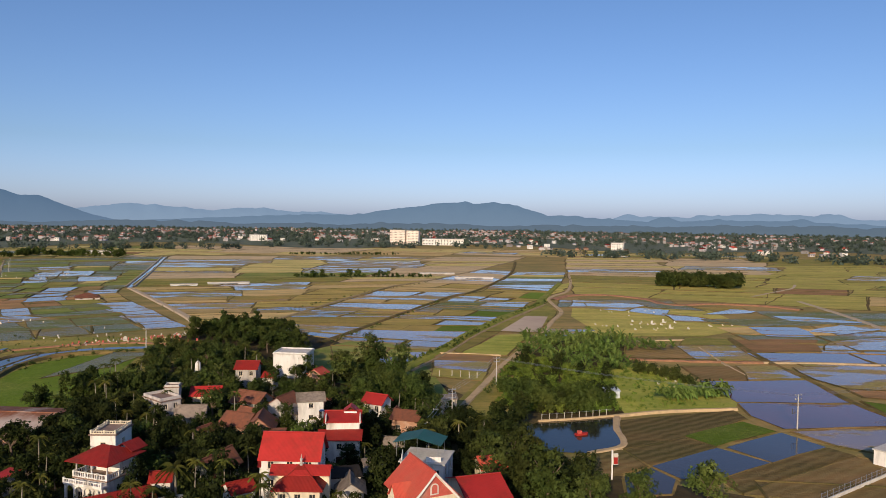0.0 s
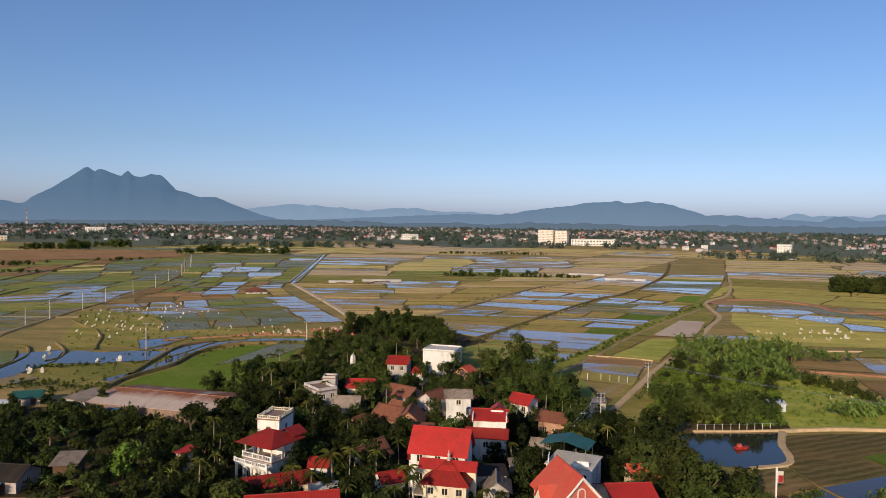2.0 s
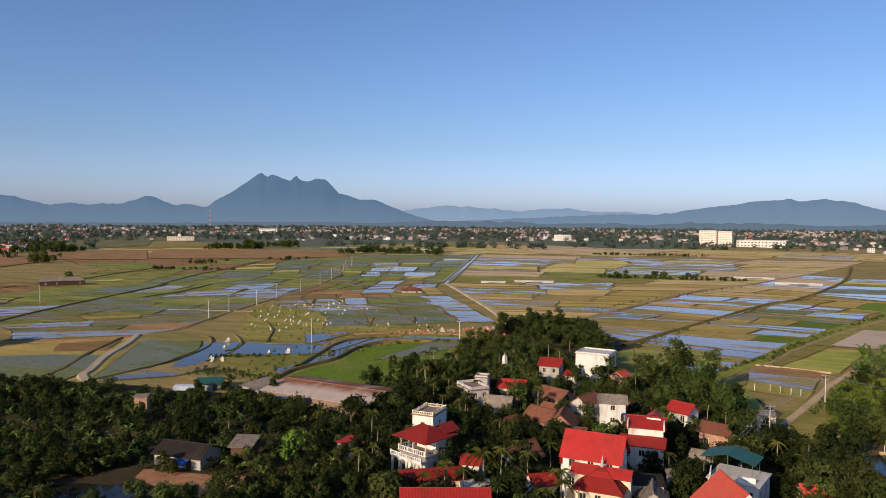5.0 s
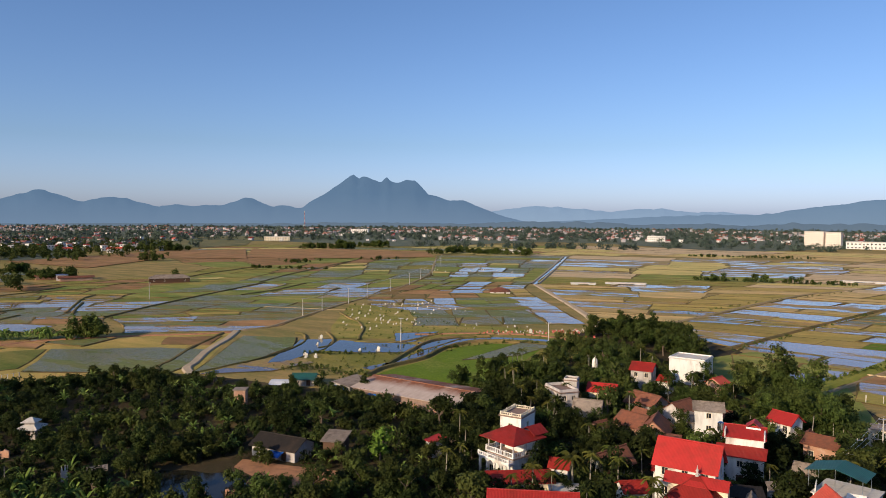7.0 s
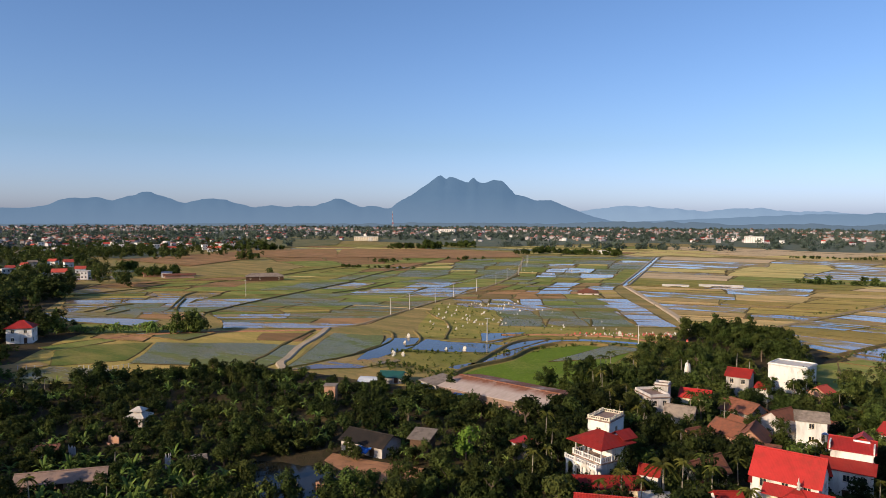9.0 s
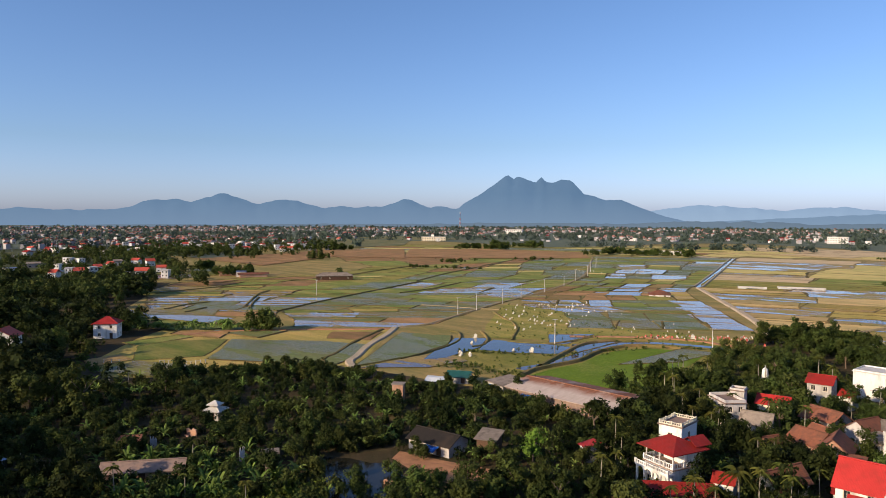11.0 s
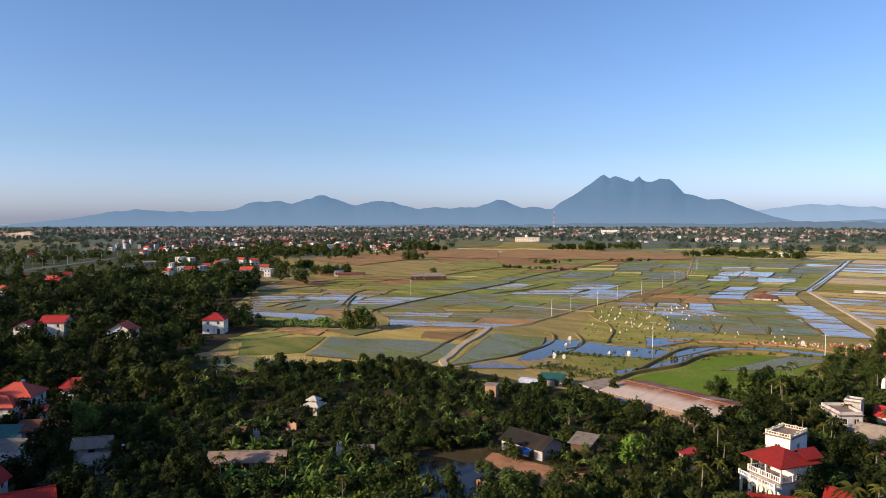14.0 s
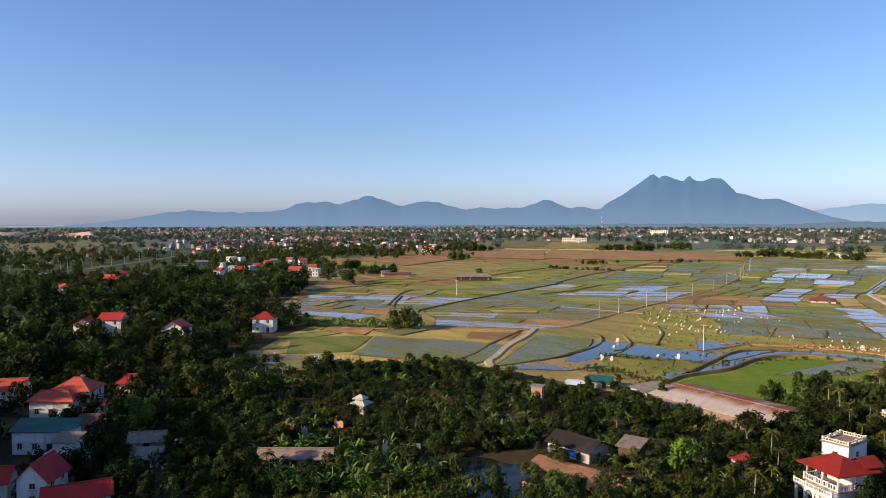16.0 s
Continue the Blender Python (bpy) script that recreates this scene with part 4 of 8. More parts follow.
strip("earth_arc", [(64, 412), (79, 437), (101, 443), (120, 423), (127, 392), (150, 400), (178, 393), (191, 377)], 3.4, 0.6, 1.4, RED_EARTH, "bare red-brown bank curving round flooded plots", "bank", 0.5)
strip("east_bund", [(62, 234), (83, 232), (105, 231)], 1.6, 0.4, 0.8, RED_EARTH, "red-brown raised earth bank between flooded plots", "bank", 0.4)
strip("east_track", [(105, 231), (125, 231), (144, 229), (170, 227)], 1.2, 0.45, 0.8, DIRT, "pale trodden bank between flooded plots", "bank", 0.3)
strip("thin_bund", [(94, 258), (92, 236), (91, 220), (91, 208)], 0.5, 0.35, 0.4, DIRT, "thin pale bund across a wet plot", "bund", 0.3)
strip("banana_path", [(60, 249), (62, 258), (67, 266), (76, 271), (94, 275)], 1.0, 0.35, 0.4, DIRT, "pale trodden path along the banana plants", "path")
strip("cross_bund", [(114, 280), (108, 238), (107, 205), (105, 182), (106, 167), (107, 150)], 1.3, 0.5, 0.8, BUND, "grassy earth bank across the flooded plots", "bank", 0.4)
strip("long_bund", [(-76, 306), (-67, 345), (-53, 411), (-35, 481), (-10, 535), (32, 654), (77, 799)], 1.3, 0.45, 0.7, FIELD_TRACK, "long straight bund between paddies", "bank", 0.4)
strip("second_bund", [(-44, 258), (-33, 294), (-17, 350), (6, 425), (17, 446), (36, 513), (61, 630), (82, 800)], 1.4, 0.55, 0.9, BUND, "long straight earth bund between paddies", "bank", 0.5)
strip("green_bank", [(-12, 212), (0, 247), (13, 289), (32, 339), (52, 387), (59, 416), (86, 521)], 2.6, 0.8, 1.3, MEADOW, "grass-grown canal bank along flooded plots", "bank")
strip("bank_track", [(-9, 210), (4, 247), (17, 289), (36, 339), (56, 387)], 0.7, 0.5, 0.5, FIELD_TRACK, "trodden earth track beside the grassy bank", "path", 0.4)
strip("canal", [(-199, 452), (-217, 508), (-249, 607), (-289, 728), (-316, 808)], 3.4, 0.10, 0.3, CANAL_WATER, "straight concrete irrigation canal full of water", "canal", 0.0)
for off in (-2.6, 2.6):
    strip("canal_bank", [(-199 + off, 452), (-217 + off, 508), (-249 + off, 607), (-289 + off, 728), (-316 + off, 808)], 1.0, 0.8, 0.6, PALE_PATH, "pale concrete bank of the irrigation canal", "canal bank", 0.0)
strip("stream", [(-128, 168), (-126, 182), (-127, 198), (-130, 216), (-128, 230), (-120, 238), (-106, 243), (-92, 244)], 4.0, 0.16, 0.5, CANAL_WATER, "curved water channel round a green rice field", "channel", 0.2)
strip("stream_bank", [(-122, 160), (-124, 172), (-122, 190), (-125, 205), (-125, 218), (-120, 229), (-108, 233)], 1.0, 0.9, 0.7, DYKE, "dark overgrown bank along the curved channel", "bank", 0.5)
strip("middle_bank", [(-126, 176), (-129, 186), (-133, 200), (-137, 217), (-134, 230), (-124, 241)], 0.9, 0.8, 0.7, DYKE, "dark overgrown bank beside the flooded plots", "bank", 0.5)
strip("inner_bank", [(-160, 203), (-153, 205), (-146, 211), (-144, 221), (-143, 233)], 0.5, 0.5, 0.5, DYKE, "dark low bund round a flooded plot", "bank", 0.5)
strip("outer_bank", [(-150, 228), (-135, 241), (-123, 248), (-112, 252), (-101, 251), (-92, 248), (-83, 240)], 1.4, 0.5, 0.8, RED_EARTH, "red-brown earth bank along the curved channel", "bank", 0.4)
for pts in ([(-191, 206), (-186, 205), (-177, 196), (-172, 188), (-168, 177), (-166, 167), (-164, 154)], [(-181, 213), (-175, 208), (-168, 201), (-162, 192), (-162, 186)], [(-189, 243), (-175, 228), (-166, 214), (-161, 207)],
            [(-215, 262), (-200, 250), (-189, 243)]):
    strip("curved_bund", pts, 0.5, 0.55, 0.5, DYKE, "low curved earth bund round a flooded plot", "bund", 0.5)
strip("pale_bund", [(-260, 258), (-233, 266), (-219, 271)], 0.6, 0.4, 0.5, FIELD_TRACK, "thin pale bund between green plots", "bund", 0.4)
patch("green_rice_field", [(-120.5, 158), (-80, 153), (-92, 198), (-97, 226), (-107, 230), (-117, 226), (-122.5, 214), (-122.5, 203), (-119.6, 190), (-121, 172)], 0.20, GREEN, "bright green young rice in a rounded field", "rice field")
POND_EDGE = [(22, 158), (41, 163.5), (39, 152), (37, 143), (29, 137), (16, 138), (14, 150)]
patch("fish_pond", POND_EDGE, 0.22, POND, "dark still fish pond with a low wall", "pond")
patch("near_pond", [(-107.3, 80.0), (-102.6, 83.2), (-98.1, 84.2), (-95.4, 87.0), (-86.2, 82.7), (-82.3, 76.5), (-84.6, 72.0), (-90.1, 68.9)], 0.16, MURKY, "dark small pond among the trees", "pond")
patch("clearing", [(-97.0, 88.5), (-99.0, 92.5), (-90, 94.2), (-80, 97), (-74, 92), (-80, 86.5), (-89.8, 86.8)], 0.18, RED_EARTH, "bare red earth yard cleared beside a house", "yard")
patch("west_margin", [(-262, 112), (-283, 138), (-258, 150), (-214, 197), (-165, 136), (-200, 80), (-232, 86)], 0.045, OLIVE, "rough grassy margin between the plots and the wood", "grass")
strip("pond_wall", [(22, 158.5), (32, 161), (41, 164)], 0.5, 0.6, 0.15, DIRT, "low pale wall along the pond", "wall", 0.0)
strip("plot_wall", [(41, 164), (52, 168), (62, 170), (72, 171.5)], 0.8, 0.6, 0.3, DIRT, "pale earth bank above ploughed plots", "bank", 0.2)
strip("pond_path", [(41, 164), (38.5, 154), (38, 146), (36, 141), (29, 137)], 1.0, 0.45, 0.5, DIRT, "trodden earth path beside the pond", "path", 0.3)

# ---------------------------------------------------------------- mountains on the skyline
def mountain(name, peaks, dist, depth, material, label, floor=-0.6, seed=3, rough=0.10):
    """A range from a handful of peaks (yaw, height in degrees above the eye, half-widths to either side), with spurs."""
    y0, y1, step = -75, 140, 0.22
    n, rows = int((y1 - y0) / step) + 1, 9
    verts, faces = [], []
    for i in range(n):
        yaw = y0 + i * step
        el = floor
        for py, pe, flat, wa, wb in peaks:
            dd = yaw - py
            q = min(1.0, max(0.0, (abs(dd) - flat) / (wb if dd > 0 else wa)))
            el = max(el, floor + (pe - floor) * (1 - q) ** 1.12)
        crest = noise.fractal((yaw * 0.9, seed, 0), 0.9, 2.1, 5)
        el += rough * crest * min(1.0, max(0.12, (el - floor) * 0.8))
        for k in range(rows):
            s = k / (rows - 1)
            r = dist + depth * s
            spur = noise.fractal((yaw * 0.8 + s, s * 3, seed), 0.8, 2.0, 4)
            lift = (1 - (1 - s) ** 1.6) if k < rows - 1 else 1.0
            h = EYE + math.tan(radians(el)) * (dist + depth) if k == rows - 1 else 0
            top = EYE + math.tan(radians(el)) * (dist + depth)
            z = top * lift * (1 + (0.14 * spur if 0 < k < rows - 1 else 0))
            x, y = polar(yaw, r)
            verts.append((x, y, min(z, top) if k else -4))
    for i in range(n - 1):
        for k in range(rows - 1):
            a = i * rows + k
            faces.append((a, a + 1, a + rows + 1, a + rows))
    ob = new(name, mesh_of(name, verts, faces, material))
    for p in ob.data.polygons:
        p.use_smooth = True
    return tagged(ob, label, "mountain", kind="structure")


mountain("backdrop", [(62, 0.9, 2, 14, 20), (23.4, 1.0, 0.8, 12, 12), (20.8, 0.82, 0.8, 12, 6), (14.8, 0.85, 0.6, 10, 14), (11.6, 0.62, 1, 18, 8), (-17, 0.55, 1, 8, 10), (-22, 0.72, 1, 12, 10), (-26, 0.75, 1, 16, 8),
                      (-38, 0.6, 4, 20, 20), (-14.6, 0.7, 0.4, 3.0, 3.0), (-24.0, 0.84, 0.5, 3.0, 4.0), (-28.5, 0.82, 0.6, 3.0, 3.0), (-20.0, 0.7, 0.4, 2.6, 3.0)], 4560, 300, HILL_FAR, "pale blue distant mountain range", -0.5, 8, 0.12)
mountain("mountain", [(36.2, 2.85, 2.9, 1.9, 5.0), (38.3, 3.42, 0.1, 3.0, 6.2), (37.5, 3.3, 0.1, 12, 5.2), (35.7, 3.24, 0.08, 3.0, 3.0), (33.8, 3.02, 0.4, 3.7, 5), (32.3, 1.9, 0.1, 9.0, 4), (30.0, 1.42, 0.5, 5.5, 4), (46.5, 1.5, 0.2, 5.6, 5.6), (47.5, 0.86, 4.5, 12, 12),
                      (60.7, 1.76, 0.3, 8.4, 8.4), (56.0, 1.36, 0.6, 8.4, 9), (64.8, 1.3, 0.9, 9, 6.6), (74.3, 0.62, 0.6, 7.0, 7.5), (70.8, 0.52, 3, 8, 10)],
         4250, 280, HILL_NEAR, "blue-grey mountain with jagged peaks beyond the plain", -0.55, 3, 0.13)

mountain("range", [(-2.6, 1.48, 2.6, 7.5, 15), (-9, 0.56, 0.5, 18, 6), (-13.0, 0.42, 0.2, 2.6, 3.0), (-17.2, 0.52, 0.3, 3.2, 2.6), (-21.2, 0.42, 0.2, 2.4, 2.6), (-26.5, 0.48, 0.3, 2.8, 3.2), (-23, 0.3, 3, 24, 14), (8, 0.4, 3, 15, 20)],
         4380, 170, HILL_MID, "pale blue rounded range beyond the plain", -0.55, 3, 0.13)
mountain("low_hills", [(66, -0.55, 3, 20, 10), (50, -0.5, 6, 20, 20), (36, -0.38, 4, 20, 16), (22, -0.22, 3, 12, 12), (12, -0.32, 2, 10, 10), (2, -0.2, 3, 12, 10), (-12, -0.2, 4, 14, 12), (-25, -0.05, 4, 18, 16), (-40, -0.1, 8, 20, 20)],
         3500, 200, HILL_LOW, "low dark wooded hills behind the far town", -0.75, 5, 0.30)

patch("far_meadow", [(-1037, -20), (-1037, 61), (-992, 123), (-1171, 205), (-1336, 290), (-1702, 370), (-1822, 300), (-1924, 226), (-1750, 100), (-1750, -20)], 0.9, FAR_GREEN, "flat grey-green field beyond the trees", "field")
for k, pts in enumerate((((-1958, 60), (-1958, 117), (-2002, 188), (-2150, 205), (-2200, 110)), ((-1976, 223), (-1775, 301), (-1900, 325), (-2080, 262)))):
    bm = bmesh.new()
    cx, cy = sum(p[0] for p in pts) / len(pts), sum(p[1] for p in pts) / len(pts)
    top = [bm.verts.new((cx + 0.5 * (x - cx), cy + 0.5 * (y - cy), 9 + 3 * (i % 3))) for i, (x, y) in enumerate(pts)]
    low_ring = [bm.verts.new((x, y, 0.5)) for x, y in pts]
    bm.faces.new(top)
    for i in range(len(pts)):
        j = (i + 1) % len(pts)
        bm.faces.new((low_ring[i], low_ring[j], top[j], top[i]))
    bmesh.ops.recalc_face_normals(bm, faces=bm.faces[:])
    tagged(part("sand_heap", bm, SAND), "pale heap of dug sand and earth", "sand heap", kind="structure")
for name, pts, mat_, label in (
        ("far_ploughed_field", [(-716, 368), (-575, 363), (-650, 503), (-570, 540), (-742, 701), (-790, 604), (-737, 457)], PLOUGHED, "red-brown ploughed fields at the plain's edge"),
        ("far_ploughed_field", [(-589, 556), (-497, 608), (-431, 694), (-507, 800), (-652, 784), (-735, 706)], PLOUGHED, "red-brown ploughed fields before the town"),
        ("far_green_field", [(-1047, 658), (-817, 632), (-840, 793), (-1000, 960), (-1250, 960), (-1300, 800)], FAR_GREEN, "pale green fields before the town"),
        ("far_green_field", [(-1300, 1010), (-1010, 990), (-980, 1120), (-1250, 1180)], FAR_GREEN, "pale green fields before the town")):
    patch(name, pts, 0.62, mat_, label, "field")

# the far plain beyond the paddies: dark wooded ground under the town
vs, fs = [], []
for i in range(120):
    yaw = -60 + i * 1.4
    for r in (1250 + 130 * math.sin(i * 0.35) + (-330 if yaw > 58 else 0), 2600, 4400):
        vs.append((*polar(yaw, r), 0.4))
for i in range(119):
    for k in range(2):
        a = 3 * i + k
        fs.append((a + 3, a + 4, a + 1, a))
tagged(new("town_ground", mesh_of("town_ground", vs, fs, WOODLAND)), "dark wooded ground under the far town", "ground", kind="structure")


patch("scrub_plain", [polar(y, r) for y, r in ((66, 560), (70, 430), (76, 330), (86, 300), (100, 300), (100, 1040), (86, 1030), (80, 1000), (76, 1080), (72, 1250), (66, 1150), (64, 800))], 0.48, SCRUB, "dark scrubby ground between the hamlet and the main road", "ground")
strip("highway", [(-560, -60), (-634, 37), (-660, 78), (-699, 107), (-760, 153), (-900, 249), (-1058, 334), (-1275, 467)], 8.0, 0.9, 2.0, ASPHALT, "grey main road past the hamlet", "road", 0.0)
HIGHWAY = smooth_line([(-634, 37), (-660, 78), (-699, 107), (-760, 153), (-900, 249), (-1058, 334)], 4)
for pts in ([(-290, 191), (-307, 227), (-324, 269), (-338, 306), (-357, 355)], [(-409, 186), (-417, 227), (-412, 265)], [(-416, 321), (-445, 375), (-475, 458)], [(-360, 352), (-387, 405), (-404, 444), (-422, 490), (-446, 542), (-467, 597)],
            [(-318, 190), (-337, 205), (-357, 221), (-367, 230), (-376, 242)], [(-310, 290), (-315, 323), (-330, 365)], [(-310, 188), (-329, 202), (-348, 217)], [(-335, 157), (-345, 173), (-347, 187)], [(-318, 159), (-327, 174)]):
    strip("field_dyke", pts, 0.7, 0.65, 0.7, DYKE, "dark earth dyke between the fields", "bank", 0.5)
# ---------------------------------------------------------------- trees
def quads(c, n, up, size, rng, slim=1.0):
    """Leaf blades: c centres, n normals, each a tilted triangle of its own size."""
    k = len(c)
    t = np.cross(n, rng.normal(size=(k, 3)))
    t /= np.linalg.norm(t, axis=1, keepdims=True) + 1e-9
    b = np.cross(n, t)
    s = (size * rng.uniform(0.6, 1.35, k))[:, None]
    droop = n * s * rng.uniform(-0.25, 0.25, (k, 1))
    v = np.stack([c + t * s, c - t * s * 0.65 + b * s * 0.75 * slim + droop, c - t * s * 0.65 - b * s * 0.75 * slim - droop], 1)
    return v.reshape(-1, 3)


def crown(rng, height, radius, lobes, leaves, size, low=0.35, flat=0.8):
    """Leaves in tufts on the skins of overlapping lobes, dense above and thin below, with gaps."""
    cs, rs = [], []
    for k in range(lobes):
        a = rng.uniform(0, math.tau)
        q = radius * 0.62 * math.sqrt(rng.uniform(0.02, 1))
        z = height * (low + (0.86 - low) * rng.uniform(0.1, 1) * (1 - 0.45 * (q / radius) ** 2))
        cs.append((q * math.cos(a), q * math.sin(a), z))
        rs.append(radius * rng.uniform(0.26, 0.56) * (9 / max(9, lobes)) ** 0.35)
    cs, rs = np.array(cs), np.array(rs)
    tufts = max(6, leaves // 9)
    pick = rng.choice(lobes, tufts, p=rs ** 2 / (rs ** 2).sum())
    d = rng.normal(size=(tufts, 3))
    d[:, 2] = np.where((d[:, 2] < -0.3) & (rng.random(tufts) < 0.6), -d[:, 2], d[:, 2])
    d /= np.linalg.norm(d, axis=1, keepdims=True)
    rad = rs[pick][:, None] * rng.uniform(0.66, 1.22, (tufts, 1))
    t = cs[pick] + d * rad * np.array([1, 1, flat])
    own = rng.integers(tufts, size=leaves)
    c = t[own] + rng.normal(size=(leaves, 3)) * size * 0.95
    n = d[own] + rng.normal(size=(leaves, 3)) * 0.42 + np.array([0, 0, 0.35])
    n /= np.linalg.norm(n, axis=1, keepdims=True)
    return quads(c, n, None, size, rng), cs


def leaf_mesh(name, verts, material, n=3):
    k = len(verts) // n
    me = bpy.data.meshes.new(name)
    me.vertices.add(n * k)
    me.vertices.foreach_set("co", np.asarray(verts, np.float32).ravel())
    me.loops.add(n * k)
    me.loops.foreach_set("vertex_index", np.arange(n * k, dtype=np.int32))
    me.polygons.add(k)
    me.polygons.foreach_set("loop_start", np.arange(0, n * k, n, dtype=np.int32))
    me.materials.append(material)
    me.update(calc_edges=True)
    me.validate()
    return me


def trunk_mesh(height, r, cs, rng, material, lean=0.3):
    bm = bmesh.new()
    fork = Vector((rng.uniform(-lean, lean), rng.uniform(-lean, lean), height * 0.38))
    tube(bm, (0, 0, -0.2), fork, r, r * 0.7, 7)
    for c in cs[:6]:
        mid = fork.lerp(Vector(c), 0.5) + Vector((rng.uniform(-0.2, 0.2), rng.uniform(-0.2, 0.2), 0.2))
        tube(bm, fork, mid, r * 0.5, r * 0.3, 5)
        tube(bm, mid, Vector(c), r * 0.3, r * 0.12, 4)
    return bm


def tree_kind(name, seed, height, radius, lobes, leaves, size, material, low=0.35, bark=None):
    rng = np.random.default_rng(seed)
    v, cs = crown(rng, height, radius, lobes, leaves, size, low)
    root = empty(name, 0, 0, -50)
    part("trunk", trunk_mesh(height, 0.035 * height, cs, random.Random(seed), bark or BARK), bark or BARK, root)
    ob = new("crown", leaf_mesh("crown", v, material))
    ob.parent = root
    return root, v


def palm_fronds(rng, z, count, length, droop, leaflets, width):
    """Feather fronds: each a bent rib with leaflets on either side."""
    out = []
    for k in range(count):
        a = k * 2.4 + rng.uniform(-0.3, 0.3)
        rise = rng.uniform(-0.15, 0.95)
        h = np.array([math.cos(a), math.sin(a), 0])
        side = np.array([-math.sin(a), math.cos(a), 0])
        for j in range(leaflets):
            s = (j + 1) / leaflets
            p = h * length * s * (1 - 0.2 * rise) + np.array([0, 0, z + length * (rise * s - droop * s * s)])
            for sg in (-1, 1):
                tip = p + side * sg * width * (1 - 0.6 * s) + h * length * 0.14 + np.array([0, 0, -width * 0.35])
                w = h * length / leaflets * 0.8
                out += [p - w, p + w, tip + w * 0.4, tip - w * 0.4]
    return np.array(out)


def palm_kind(name, seed, height, r, count, length, droop, leaflets, width, material):
    rng = np.random.default_rng(seed)
    root = empty(name, 0, 0, -50)
    bm = bmesh.new()
    bend = rng.uniform(-0.25, 0.25, 2)
    for k in range(4):
        s, t = k / 4, (k + 1) / 4
        tube(bm, (bend[0] * s * s, bend[1] * s * s, height * s - (0.2 if k == 0 else 0)), (bend[0] * t * t, bend[1] * t * t, height * t), r * (1.15 - 0.3 * s), r * (1.15 - 0.3 * t), 7)
    part("trunk", bm, PALM_BARK, root)
    v = palm_fronds(rng, height, count, length, droop, leaflets, width)
    ob = new("crown", leaf_mesh("crown", v + np.array([bend[0], bend[1], 0]), material, 4))
    ob.parent = root
    return root


def banana_blades(rng, count, length, low=0.4, high=1.3, slim=1.0):
    """Broad arching leaves from one stem."""
    out = []
    for k in range(count):
        a = k * 2.4 + rng.uniform(-0.4, 0.4)
        rise, wide = rng.uniform(low, high), slim * length * rng.uniform(0.12, 0.18)
        h, side = np.array([math.cos(a), math.sin(a), 0]), np.array([-math.sin(a), math.cos(a), 0])
        z0 = length * rng.uniform(0.5, 0.85)
        pts = [h * length * s * 0.75 + np.array([0, 0, z0 + length * (rise * s - 0.95 * s * s)]) for s in (0.05, 0.35, 0.65, 1.0)]
        wd = [0.25, 1.0, 0.9, 0.15]
        for (p, w), (q, x) in zip(zip(pts, wd), zip(pts[1:], wd[1:])):
            for sg in (-1, 1):
                dip = np.array([0, 0, -0.25 * wide])
                out += [p, q, q + side * sg * wide * x + dip, p + side * sg * wide * w + dip]
    return np.array(out)


def place(kind, x, y, s, yaw, z=0.0):
    return copy_thing(kind, pose(x, y, z, 0, 0, yaw) @ Matrix.Diagonal((s, s, s, 1)))


BROAD = [tree_kind("tree", 21 + k, h, r, n, lv, sz, mt, lo) for k, (h, r, n, lv, sz, mt, lo) in enumerate((
    (8.5, 3.6, 11, 1100, 0.36, LEAF_MID, 0.32), (7.0, 3.0, 9, 950, 0.33, LEAF_GROVE, 0.3), (9.5, 3.4, 12, 1100, 0.36, LEAF_MID, 0.35),
    (6.0, 2.8, 8, 650, 0.36, LEAF_DARK, 0.25), (7.5, 2.6, 9, 700, 0.36, LEAF_BRIGHT, 0.25)))]
for root, _ in BROAD:
    tagged(root, "leafy broadleaf tree with a rounded uneven crown", "tree", "village trees")
tagged(BROAD[4][0], "bright yellow-green leafy tree", "tree", "village trees")
ARECA = palm_kind("areca_palm", 31, 7.0, 0.10, 12, 1.5, 0.8, 10, 0.5, LEAF_PALM)
ARECA_B = palm_kind("areca_palm", 33, 5.6, 0.10, 11, 1.4, 0.75, 10, 0.48, LEAF_PALM)
COCONUT = palm_kind("coconut_palm", 32, 6.6, 0.18, 20, 2.7, 0.8, 14, 0.65, LEAF_PALM)
for root in (ARECA, ARECA_B):
    tagged(root, "slender areca palm with a tuft of fronds", "palm", "areca palms")
tagged(COCONUT, "coconut palm with long drooping fronds", "palm", "coconut palms")

FOREST_PLACES = []  # (x, y) of every standing tree, for spacing
CLEAR = []          # (x, y, r) kept free of trees


YARDS = []          # (x, y, cos, sin, half width, half depth) of houses


def free(x, y, r):
    for cx, cy, c, s, hw, hd in YARDS:
        u, v = c * (x - cx) + s * (y - cy), -s * (x - cx) + c * (y - cy)
        if abs(u) < hw + r and abs(v) < hd + r:
            return False
    return all((x - cx) ** 2 + (y - cy) ** 2 > (cr + r) ** 2 for cx, cy, cr in CLEAR)


